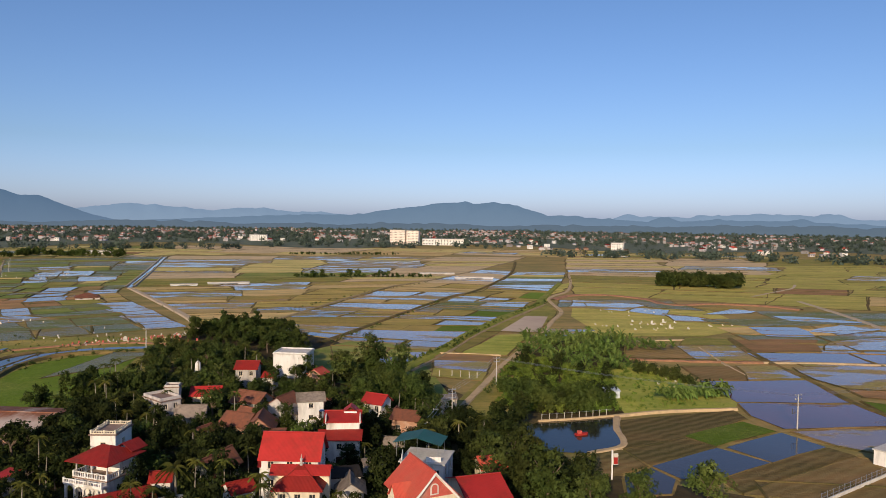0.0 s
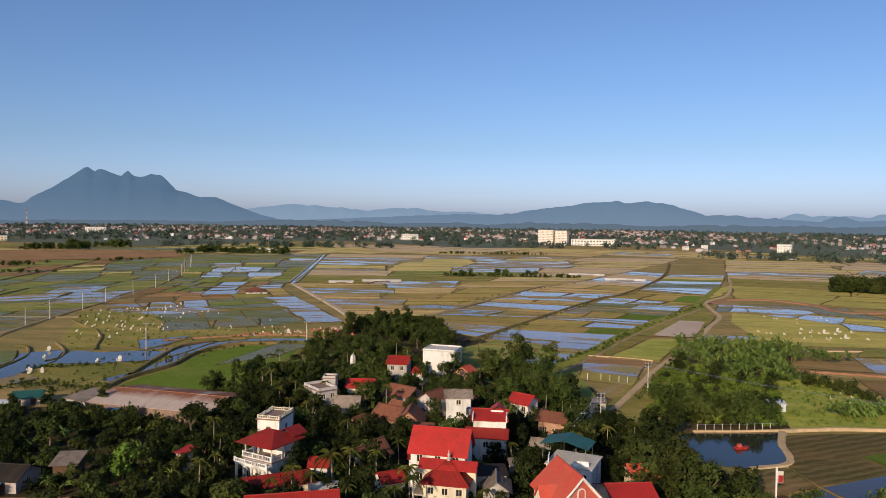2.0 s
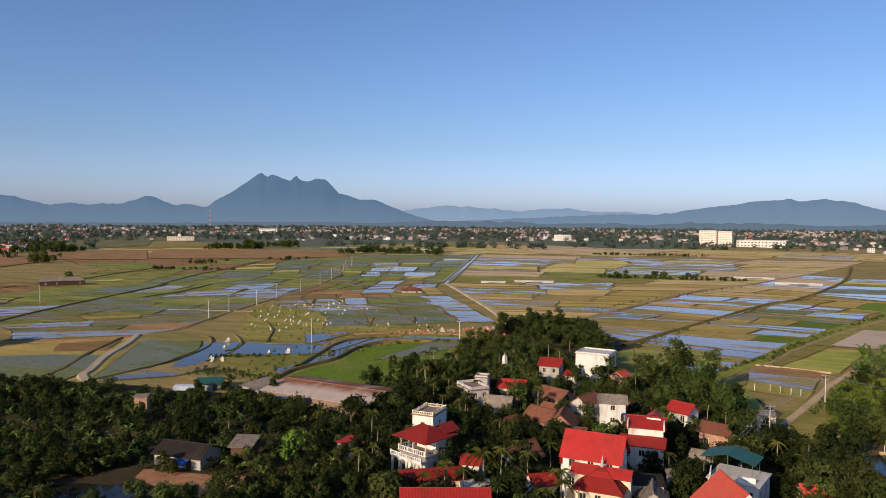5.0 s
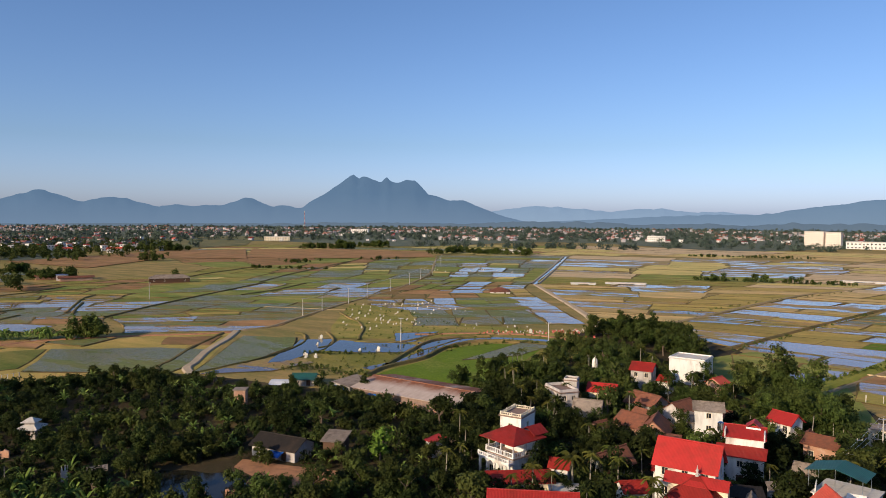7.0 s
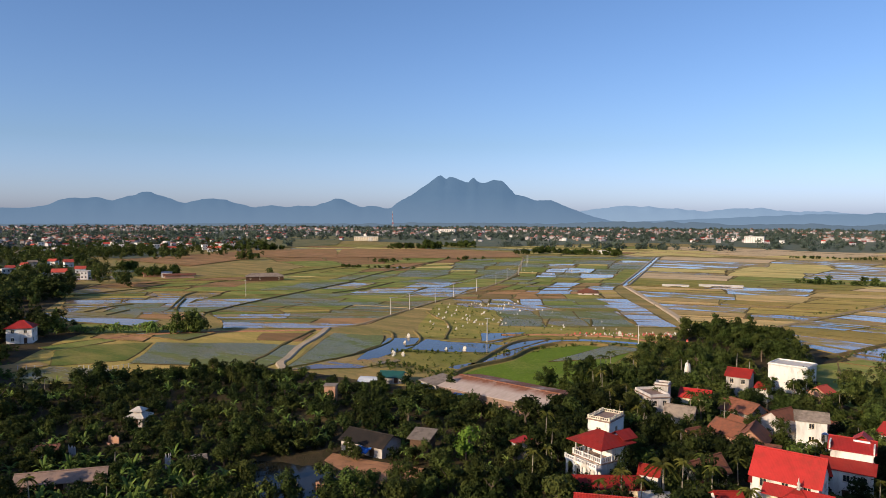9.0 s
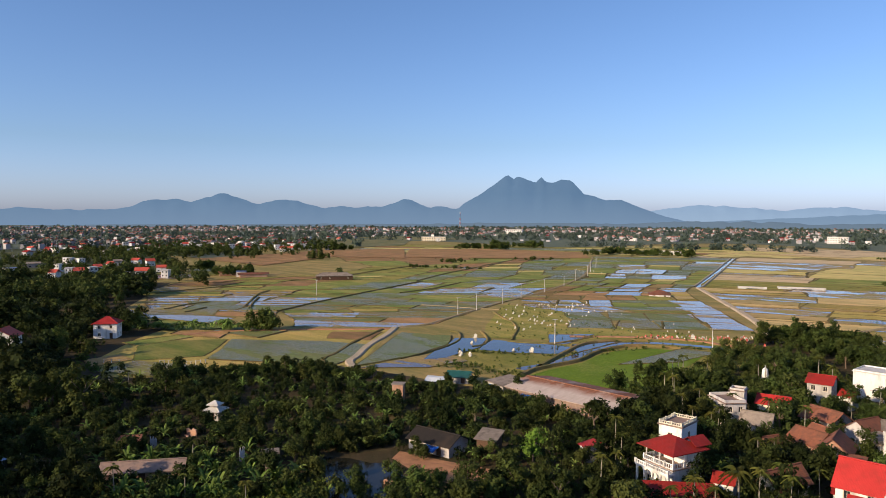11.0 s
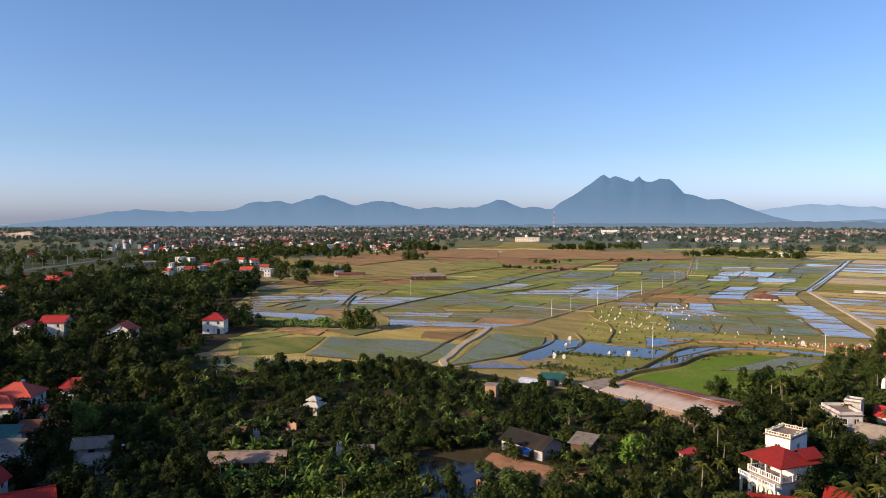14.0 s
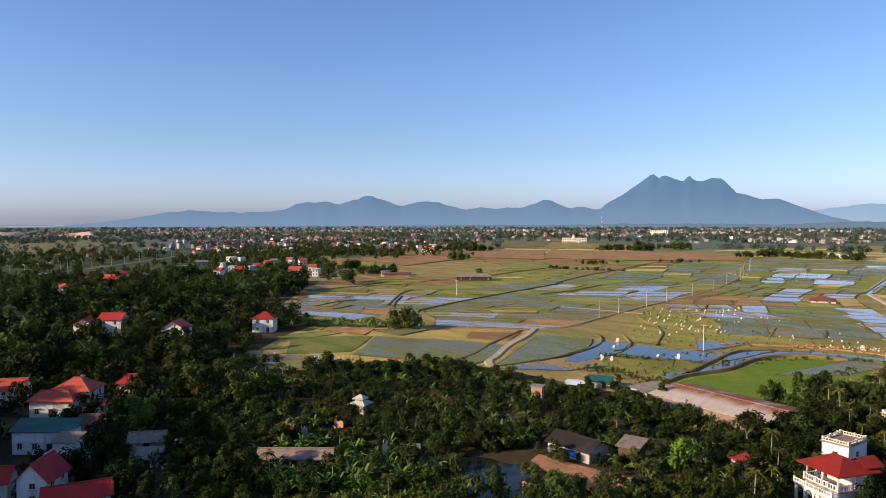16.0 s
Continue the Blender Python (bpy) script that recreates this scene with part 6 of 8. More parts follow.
house((-156.9, 10.4), (-150.4, 19.7), 3.6, 4.5, "long pale house with a dark green sheet roof", WHITE_WALL, "shed", 1.5, GREEN_TIN, 1, 4, 1, hood=True, yard=6.5)
house((-144.9, 14.6), (-141.2, 19.8), 5.0, 2.5, "pale flat-roofed house with a small terrace", WHITE_WALL, "flat", 0, CONCRETE, 1, 3, 1, hood=True, yard=6.5)
house((-146.9, 16.3), (-144.6, 19.5), 3.0, 3.9, "upper room with a pale sheet roof", WHITE_WALL, "shed", 1.0, GREY_TILE, 1, 1, 1, yard=3.4)
house((-126.2, 8.8), (-123.4, 12.7), 6.0, 4.9, "house with a steep red tile roof", WHITE_WALL, "gable", 2.4, RED_TIN, 2, 1, 2, along="y", yard=3.4)
house((-129.5, 2.5), (-127.5, 7.6), 5.0, 4.4, "low wing with a red sheet roof", WHITE_WALL, "gable", 1.6, RED_TIN, 1, 2, 1, yard=3.4)
house((-119.0, 11.6), (-117.6, 20.6), 5.0, 2.9, "low house with a bright red sheet roof", WHITE_WALL, "gable", 1.4, RED_TIN, yard=3.4)
house((-195.6, 35.7), (-191.9, 42.9), 5.0, 2.9, "house with a red hipped roof behind trees", WHITE_WALL, "hip", 1.9, RED_TIN, 1, 2, 1, yard=3.4)
house((-178.4, 25.7), (-176.8, 29.7), 2.6, 2.4, "small annex with a dull red roof", WHITE_WALL, "shed", 0.7, ORANGE_TILE, 1, 1, 0, yard=3.4)
house((-163.0, 22.0), (-160.4, 26.4), 3.4, 2.4, "dark lean-to with a rusty brown roof", GREY_WALL, "shed", 1.3, BROWN_TILE, 1, 1, 0, name="shed", category="shed", yard=3.4)
house((-144.0, 28.6), (-141.5, 34.3), 3.4, 2.6, "dark shed with patched grey sheet roofs", GREY_WALL, "gable", 1.2, GREY_TILE, 1, 1, 0, name="shed", category="shed", yard=3.4)
house((-135.1, 27.9), (-133.5, 31.2), 4.0, 1.9, "low store with a corrugated grey roof", WHITE_WALL, "shed", 0.7, GREY_TILE, 1, 1, 0, name="shed", category="shed", yard=3.4)
house((-198.9, 10.4), (-196.6, 15.4), 6.0, 4.2, "pale house end with a dull red roof", WHITE_WALL, "gable", 2.0, ORANGE_TILE, 2, 2, 1, yard=3.4)
house((-121.5, 45.5), (-114.0, 56.0), 4.0, 2.4, "long low outbuilding with a weathered grey roof", BRICK_WALL, "gable", 1.0, TERRACE, 1, 3, 0, name="outbuilding", category="shed")
house((-272.4, 100.4), (-267.6, 107.0), 7.0, 5.6, "tall white house with a bright red hipped roof", WHITE_WALL, "hip", 2.2, RED_TIN, 2, 2, 2, yard=9.0)
house((-266.5, 64.6), (-261.8, 71.2), 8.0, 5.6, "white gabled house with an orange roof", WHITE_WALL, "gable", 2.4, ORANGE_TILE, 2, 2, 1, along="y", yard=13.0)
house((-303.6, 49.9), (-298.4, 57.2), 8.0, 5.8, "white house with a small red roof", WHITE_WALL, "gable", 2.0, RED_TIN, 2, 2, 1, yard=12.0)
house((-303.4, 41.2), (-298.9, 47.3), 6.0, 4.6, "white house end with a plain gable", WHITE_WALL, "gable", 2.0, RED_TIN, 2, 1, 1, along="y", yard=12.0)
# dark wood walls stand in for the shade inside the barn's openings
house((-415.4, 306.2), (-400.0, 327.0), 8.0, 3.0, "open field barn with a weathered grey-brown roof", WOOD_DARK, "hip", 2.2, GREY_TILE, 1, 4, 0, name="barn", category="barn")
house((-196.5, 380.5), (-186.0, 386.0), 9.0, 1.1, "low field shed with a weathered red-brown roof", AGED_WALL, "hip", 2.0, BROWN_TILE, 1, 2, 0, name="shed", category="shed")
house((-456.0, 52.0), (-451.0, 59.0), 8.0, 6.0, "pale house with an orange hipped roof", WHITE_WALL, "hip", 2.2, ORANGE_TILE, 2, 2, 1)
house((-486.4, 84.9), (-482.5, 90.0), 6.0, 6.5, "small white house with a red roof", WHITE_WALL, "gable", 2.0, RED_TIN, 2, 1, 1)


# roof terraces, balconies and canopies of single houses
for k in ((-2.1, -3.1, 2.1, -3.1), (-2.1, 3.1, 2.1, 3.1), (-2.1, -2.9, -2.1, 2.9), (2.1, -2.9, 2.1, 2.9)):
    balustrade(box12, *k, 7.2, CREAM_WALL, 0.6)
part("balcony", boxes((-2.3, -4.2, 3.6, 2.1, -3.21, 3.8)), CONCRETE, box12)
balustrade(box12, -2.2, -4.1, 2.0, -4.1, 3.81, WHITE_WALL, 0.7)
part("balcony", boxes((-3.7, -4.9, 3.9, 3.7, -3.46, 4.1)), WHITE_WALL, villa)
balustrade(villa, -3.6, -4.8, 3.6, -4.8, 4.11, WHITE_WALL, 0.7)
for k in range(5):
    x = -3.5 + 1.75 * k
    part("column", boxes((x - 0.16, -4.7, 0, x + 0.16, -4.4, 3.89)), WHITE_WALL, villa)
for k in range(4):
    bm = bmesh.new()
    cx = -2.625 + 1.75 * k
    for j in range(8):
        a0, a1 = math.pi * j / 8, math.pi * (j + 1) / 8
        prism(bm, [(cx + 0.7 * math.cos(a0), -4.65, 3.0 + 0.7 * math.sin(a0)), (cx + 0.715 * math.cos(a0), -4.65, 3.88), (cx + 0.715 * math.cos(a1), -4.65, 3.88), (cx + 0.7 * math.cos(a1), -4.65, 3.0 + 0.7 * math.sin(a1))], (0, 0.2, 0))
    part("arch", bm, WHITE_WALL, villa)

canopy = tagged(empty("canopy", -3.2, 116.6, 6.41, -13), "green sheet canopy on steel posts over a roof terrace", "canopy")
bm = bmesh.new()
roof_gable(bm, 7.2, 4.6, 2.5, 0.9, 0.4, 0.06, "y")
part("sheet", bm, GREEN_TIN, canopy)
for x, y in ((-3.5, -2.3), (0, -2.3), (3.5, -2.3), (-3.5, 2.3), (3.5, 2.3)):
    bm = bmesh.new()
    tube(bm, (x, y, 0), (x, y, 2.5 + (0.85 if x == 0 else 0)), 0.05, n=6)
    part("post", bm, METAL, canopy)
terrace_wall = tagged(part("parapet", boxes((-6.2, 113.4, 6.41, -6.05, 116.0, 7.3), (-2.2, 112.7, 6.41, 0.2, 112.85, 7.2)), WHITE_WALL), "low white parapet on a roof terrace", "parapet")
porch = tagged(empty("roof_lantern", -17.0, 134.2, 0, 3), "small white gable raised above a red roof", "gable")
part("wall", boxes((-1.2, -1.6, 8.2, 1.2, -1.4, 9.0)), WHITE_WALL, porch)
bm = bmesh.new()
roof_gable(bm, 2.4, 2.6, 8.9, 0.9, 0.25, 0.1, "y")
part("roof", bm, RED_TIN, porch)
for x, y, z in ((-22.6, 134.4, 6.9), (-13.2, 112.0, 0.1), (-139.0, 36.0, 1.2), (-155.0, 24.0, 0.1), (-187.0, 27.2, 6.0), (-143.0, 22.6, 0.1), (-40.4, 157.0, 0.1), (-124.0, 38.0, 0.1)):
    water_tank(x, y, z, 1.0)
shrine_roof = tagged(empty("shrine_roof", -144.05, 78.6, 3.1, 31.6), "upper tier of a white curved shrine roof", "roof")
part("drum", boxes((-0.9, -0.8, 0, 0.9, 0.8, 0.6)), AGED_WALL, shrine_roof)
bm = bmesh.new()
roof_hip(bm, 2.0, 1.7, 0.7, 0.7, 0.45)
part("roof", bm, CONCRETE, shrine_roof)


def draped(name, label, x, y, z, w, d, yaw, material, seed, sag=0.5):
    """A thrown-over sheet with folds."""
    bm = bmesh.new()
    bmesh.ops.create_grid(bm, x_segments=14, y_segments=10, size=0.5)
    for v in bm.verts:
        r = noise.fractal((v.co.x * 3, v.co.y * 3, seed), 0.8, 2, 3)
        v.co = Vector((v.co.x * w, v.co.y * d, sag * r - 0.8 * max(0.0, -v.co.y) * d * 0.6))
    ob = part(name, bm, material)
    ob.matrix_world = pose(x, y, z, 0, 0, yaw)
    sol = ob.modifiers.new("thick", "SOLIDIFY")
    sol.thickness = 0.03
    return tagged(ob, label, "tarpaulin")


draped("tarpaulin", "bright blue tarpaulin hung under a roof edge", -93.2, 94.6, 1.7, 3.2, 2.0, 4, BLUE_TARP, 1, 0.3)
draped("tarpaulin", "blue sheeting along a shed wall", -116.2, 141.2, 1.5, 6.0, 1.6, -16, BLUE_TARP, 2, 0.25)
draped("tarpaulin", "blue sheeting at the edge of the long shed", -104.5, 139.8, 1.5, 3.0, 1.4, -4, BLUE_TARP, 3, 0.25)
draped("plastic_sheet", "crumpled pale plastic sheet on the ground", -106.0, 35.0, 0.9, 3.4, 2.6, 30, PLASTIC_PALE, 4, 0.7)
draped("sheet_roof", "white sheet roof beside a green shed", -133.6, 138.0, 1.7, 5.4, 3.4, 28, PLASTIC_PALE, 5, 0.1)

# small outbuildings crowding the village
for A, B, d, h, wall, roof, rise, mat, along, label in (
        ((-12.6, 121.0), (-9.0, 122.2), 3.0, 2.4, GREY_WALL, "shed", 0.5, GREY_TILE, "x", "small grey lean-to shed"),
        ((-31.6, 107.0), (-28.6, 109.2), 4.0, 3.0, WHITE_WALL, "gable", 1.0, DULL_RED, "x", "low annex with a dull red roof"),
        ((-42.4, 103.4), (-38.4, 105.4), 3.0, 2.2, CREAM_WALL, "flat", 0, CONCRETE, "x", "low flat-roofed pale outbuilding"),
        ((-45.6, 110.6), (-42.6, 111.2), 3.0, 3.4, WHITE_WALL, "gable", 1.0, DULL_RED, "x", "small house end with a red roof"),
        ((-11.8, 151.6), (-8.2, 151.2), 3.6, 3.0, BRICK_WALL, "gable", 1.2, BROWN_TILE, "y", "small old brick house with brown tiles"),
        ((-17.6, 110.6), (-12.6, 112.0), 3.6, 4.2, GREY_WALL, "shed", 0.5, DARK_SHEET, "x", "dark sheet-roofed outbuilding"),
        ((-10.6, 133.6), (-7.0, 133.2), 3.0, 2.6, GREY_WALL, "gable", 0.9, GREY_TILE, "x", "small grey-roofed garden shed"),
        ((-49.0, 139.0), (-46.0, 137.6), 3.4, 2.8, BRICK_WALL, "gable", 1.0, BROWN_TILE, "y", "small brick kitchen hut"),
        ((-44.0, 152.0), (-40.6, 150.4), 3.4, 3.0, WHITE_WALL, "gable", 1.1, BROWN_TILE, "x", "small whitewashed hut with brown tiles"),
        ((-33.6, 136.4), (-30.6, 136.6), 3.4, 2.8, BRICK_WALL, "shed", 0.6, BROWN_TILE, "x", "brick lean-to behind a farmhouse"),
        ((-36.0, 191.0), (-32.0, 189.6), 4.0, 3.4, BRICK_WALL, "gable", 1.2, ORANGE_TILE, "y", "small brick house with an orange roof"),
        ((-47.0, 186.0), (-44.0, 185.6), 3.6, 3.4, WHITE_WALL, "gable", 1.0, DULL_RED, "x", "small white house with a dull red roof"),
        ((-29.0, 160.0), (-25.4, 159.4), 4.0, 3.0, BRICK_WALL, "gable", 1.0, BROWN_TILE, "x", "brown-tiled hut among trees"),
        ((-71.5, 112.5), (-69.5, 111.8), 3.0, 3.0, GREY_WALL, "shed", 0.5, RED_TIN, "x", "small hut with a red sheet roof"),
        ((-30.5, 119.0), (-26.5, 119.4), 4.0, 3.2, WHITE_WALL, "gable", 1.0, DULL_RED, "x", "low white house with a dull red roof"),
        ((-136.5, 54.5), (-134.5, 57.5), 2.5, 2.2, CREAM_WALL, "shed", 0.4, BROWN_TILE, "x", "tiny garden hut with a cream wall"),
        ((-111.5, 70.0), (-110.0, 72.4), 2.4, 2.0, CREAM_WALL, "flat", 0, GREY_TILE, "x", "low cream garden wall hut")):
    house(A, B, d, h, label + " in the village" if len(label.split()) < 4 else label, wall, roof, rise, mat, 1, 1, 0, 0.35, name="outbuilding", category="shed", along=along)


def ruin(x, y, yaw, w, h, material, seed):
    """A stub of an old garden wall with a broken top and fallen pieces at its foot."""
    rng = random.Random(seed)
    root = tagged(empty("wall_stub", x, y, 0.1, yaw), "broken stub of an old plastered garden wall", "wall", "garden ruins")
    bm = bmesh.new()
    n = 6
    tops = [h * rng.uniform(0.45, 1.0) for _ in range(n + 1)]
    prism(bm, [(-w / 2, -0.12, 0), (w / 2, -0.12, 0)] + [(w / 2 - w * k / n, -0.12, tops[k]) for k in range(n + 1)], (0, 0.24, 0))
    part("wall", bm, material, root)
    for _ in range(4):
        px, py, r = rng.uniform(-w / 2, w / 2), rng.uniform(-1.2, -0.4), rng.uniform(0.12, 0.3)
        part("rubble", boxes((px - r, py - r * 0.7, 0, px + r, py + r * 0.7, r)), BRICK_WALL, root)
    CLEAR.append((x * 0.985, y * 0.985, 2.0))
    return root


for k, (x, y, yaw, w, h, material) in enumerate(((-136.0, 61.0, 50, 1.2, 2.2, AGED_WALL), (-137.2, 69.6, 20, 2.6, 1.8, BRICK_WALL), (-116.0, 68.6, 70, 1.0, 2.8, AGED_WALL), (-108.3, 70.2, 35, 2.2, 2.2, BRICK_WALL), (-87.5, 80.0, 40, 3.0, 0.9, BRICK_WALL),
                                                 (-96.0, 138.6, -4, 5.0, 1.2, BRICK_WALL), (-89.0, 138.2, -4, 5.0, 1.5, BRICK_WALL), (-84.0, 137.6, -8, 3.0, 1.2, BRICK_WALL))):
    ruin(x, y, yaw, w, h, material, 60 + k)
# ---------------------------------------------------------------- woods and single trees
CLEAR += [(-69.4, 202.0, 2.2), (-68.0, 198.0, 2.5), (-256, 96, 7), (-262, 100, 5), (-250, 65, 7), (-257, 66, 5), (-290, 50, 7), (-283, 48, 6), (-292, 42, 6), (-170, 136, 5), (-164, 133, 4), (-90, 90, 6), (-82, 91, 5), (-97, 78, 5), (-102, 82, 4), (-98, 88, 5), (-89, 78, 4), (8, 180, 4), (1, 158, 4), (14, 205, 4), (4, 170, 4), (11, 192, 4), (20, 226, 4), (28, 255, 4)]
rng0 = np.random.default_rng(77)
BUSH = [crown(rng0, h, r, 6, 200, 0.27, 0.12)[0] for h, r in ((2.4, 1.8), (3.1, 1.5), (2.0, 1.9))]
TUFT = [crown(rng0, 2.6, 1.7, 5, 60, 0.5, 0.15)[0] for _ in range(3)]
BANANA_UP = [banana_blades(rng0, 8, 2.6, 0.9, 1.7, 0.8) for _ in range(5)]
BANANA = [banana_blades(rng0, 9, 3.2) for _ in range(5)]
BIG = [crown(rng0, 10.5, 4.6, 20, 2200, 0.30, 0.12)[0] for _ in range(3)]
MIDTREE = [crown(rng0, 9, 4.2, 10, 190, 0.72, 0.12)[0] for _ in range(4)]
LIGHT = [crown(rng0, h, r, n, 800, 0.30, 0.12)[0] for h, r, n in ((7.5, 3.3, 12), (9.0, 2.7, 10), (6.6, 3.6, 14), (8.2, 3.0, 9))]
SPARSE = [crown(rng0, 8, 3.6, 14, 340, 0.55, 0.15)[0] for _ in range(4)]
FARTREE = [crown(rng0, 9, 4.5, 8, 42, 1.8, 0.12)[0] for _ in range(4)]

NEAR_WOOD = [(-172, 130), (-150, 132), (-128, 128), (-104, 132), (-80, 132), (-72, 118), (-62, 104), (-50, 84), (-64, 62), (-96, 38), (-106, 22), (-116, 32), (-150, 30), (-200, 60), (-196, 96), (-182, 116)]
thicket("tall_wood", NEAR_WOOD, 9, BIG, LEAF_MID, (0.45, 0.65), 46, "taller broad trees standing out of the orchard", "trees")
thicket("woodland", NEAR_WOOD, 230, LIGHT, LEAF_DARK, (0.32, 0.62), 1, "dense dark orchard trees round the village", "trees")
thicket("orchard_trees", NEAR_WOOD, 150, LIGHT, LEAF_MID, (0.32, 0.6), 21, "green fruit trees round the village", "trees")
# dark leaves carry the shade of the gaps between the trees
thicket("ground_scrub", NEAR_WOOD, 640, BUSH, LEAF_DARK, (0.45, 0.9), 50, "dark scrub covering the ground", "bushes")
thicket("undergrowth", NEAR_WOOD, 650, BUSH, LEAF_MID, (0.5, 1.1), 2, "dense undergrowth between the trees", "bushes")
thicket("banana_plants", NEAR_WOOD, 230, BANANA_UP, LEAF_BANANA, (0.5, 0.85), 3, "banana plants among the orchard trees", "banana plants", n=4)
VILLAGE_WOOD = [(-94, 150), (-78, 128), (-60, 98), (-46, 82), (-30, 92), (-10, 96), (6, 112), (12, 130), (6, 150), (0, 165), (-8, 184), (-20, 210), (-30, 192), (-60, 222), (-92, 190)]
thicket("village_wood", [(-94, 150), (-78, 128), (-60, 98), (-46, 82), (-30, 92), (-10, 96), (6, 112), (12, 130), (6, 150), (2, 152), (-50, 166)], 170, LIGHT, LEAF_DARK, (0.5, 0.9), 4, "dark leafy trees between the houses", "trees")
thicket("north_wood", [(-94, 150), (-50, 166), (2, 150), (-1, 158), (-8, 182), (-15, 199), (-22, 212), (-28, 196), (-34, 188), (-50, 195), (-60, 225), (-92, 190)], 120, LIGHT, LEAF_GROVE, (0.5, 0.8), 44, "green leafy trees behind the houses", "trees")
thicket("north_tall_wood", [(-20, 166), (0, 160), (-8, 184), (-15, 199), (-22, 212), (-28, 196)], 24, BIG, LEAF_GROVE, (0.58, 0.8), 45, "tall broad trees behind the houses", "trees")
thicket("village_bushes", VILLAGE_WOOD, 480, BUSH, LEAF_MID, (0.6, 1.2), 5, "garden bushes between the houses", "bushes")
GROVE = [(-97, 262), (-92, 288), (-84, 296), (-66, 284), (-54, 258), (-40, 224), (-46, 208), (-56, 236), (-70, 246)]
thicket("grove", GROVE, 130, LIGHT, LEAF_GROVE, (0.55, 0.86), 6, "dense dark grove of tall trees at the village edge", "trees")
SLOPE = [(-78, 152), (-70, 178), (-80, 196), (-92, 214), (-96, 240), (-76, 250), (-56, 222), (-48, 190), (-58, 168)]
thicket("slope_wood", SLOPE, 200, LIGHT, LEAF_MID, (0.38, 0.62), 7, "dark orchard trees at the village edge", "trees")
BANANA_FIELD = [(32, 272), (60, 280), (84, 254), (83, 248), (60, 245), (58, 214), (40, 212), (30, 236), (24, 232)]
thicket("banana_grove", BANANA_FIELD, 480, BANANA_UP, LEAF_BANANA, (0.55, 1.15), 8, "plantation of banana plants beside the road", "banana plants", n=4)
CITRUS = [(20, 218), (30, 236), (40, 214), (52, 216), (48, 196), (44, 184), (42, 168), (26, 164), (14, 172), (16, 196)]
thicket("orchard", CITRUS, 560, BUSH, LEAF_ORCHARD, (0.35, 0.95), 9, "dense sunlit orchard bushes", "bushes")
thicket("orchard_edge", [(15, 186), (18, 172), (27, 164), (42, 167), (40, 176), (26, 178)], 64, LIGHT, LEAF_GROVE, (0.5, 0.8), 22, "darker orchard trees above the pond", "trees")
thicket("hedge", [(52, 216), (60, 222), (70, 206), (77, 188), (74, 186), (66, 203), (56, 214)], 40, BUSH, LEAF_MID, (0.7, 1.2), 23, "scrubby hedge at the meadow's edge", "bushes")
thicket("young_bananas", [(55, 182), (76, 188), (77, 184), (56, 178)], 40, BANANA, LEAF_BANANA, (0.7, 1.0), 24, "row of yellowing banana plants in the meadow", "banana plants", n=4)
thicket("orchard_fruit_trees", CITRUS, 26, LIGHT, LEAF_MID, (0.4, 0.7), 26, "taller fruit trees in the orchard", "trees")
thicket("meadow_tufts", [(57, 226), (70, 206), (74, 182), (70, 174), (46, 168), (46, 190)], 150, TUFT, LEAF_ORCHARD, (0.16, 0.4), 27, "tall grass tufts and weeds in the meadow", "grass")
thicket("shed_hedge", [(-117, 131), (-79, 130), (-79, 137.4), (-117, 139.4)], 150, BUSH, LEAF_MID, (0.6, 1.1), 28, "bushes along the long shed", "bushes")
thicket("shed_trees", [(-117, 128), (-90, 127), (-90, 135), (-117, 136)], 14, LIGHT, LEAF_DARK, (0.35, 0.5), 29, "small trees along the long shed", "trees")
thicket("field_hedge", [(-282, 124), (-246, 158), (-244, 154), (-280, 121)], 60, BANANA, LEAF_BANANA, (0.7, 1.1), 30, "row of banana plants at the paddy edge", "banana plants", n=4)
thicket("bamboo_clump", [(-252, 154), (-244, 162), (-239, 156), (-247, 150)], 9, SPARSE, LEAF_GROVE, (0.8, 1.15), 31, "leafy bamboo clump beside the paddies", "bamboo")
ROADSIDE = [(15, 160), (23, 157), (16, 150), (14, 134), (26, 124), (24, 112), (10, 112), (6, 126), (9, 142)]
thicket("roadside_wood", ROADSIDE, 52, LIGHT, LEAF_MID, (0.55, 0.9), 10, "dark trees beside the road and pond", "trees")
HAMLET_WOOD = [(-200, 66), (-150, 26), (-118, 30), (-104, 20), (-110, -30), (-300, -60), (-600, 20), (-540, 140), (-470, 215), (-410, 185), (-330, 128), (-285, 132), (-262, 108), (-230, 82)]
HAMLET_NEAR = [(-196, 66), (-214, 76), (-236, 84), (-262, 106), (-282, 130), (-330, 126), (-340, 60), (-330, 0), (-250, -10), (-200, 10), (-205, 40)]
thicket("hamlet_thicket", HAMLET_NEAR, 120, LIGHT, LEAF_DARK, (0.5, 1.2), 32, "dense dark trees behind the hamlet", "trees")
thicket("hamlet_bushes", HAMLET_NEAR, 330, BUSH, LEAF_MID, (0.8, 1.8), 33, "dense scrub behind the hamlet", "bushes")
thicket("hamlet_light_trees", [(-200, 62), (-150, 40), (-118, 44), (-98, 34), (-106, 8), (-125, 0), (-190, 0), (-260, 30), (-250, 80)], 40, LIGHT, LEAF_MID, (0.5, 1.2), 34, "green trees round the hamlet, leaves toned as sunlit", "trees")
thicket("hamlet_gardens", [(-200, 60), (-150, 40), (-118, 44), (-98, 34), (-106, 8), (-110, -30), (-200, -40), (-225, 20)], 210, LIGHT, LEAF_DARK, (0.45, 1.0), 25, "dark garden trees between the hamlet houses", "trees")
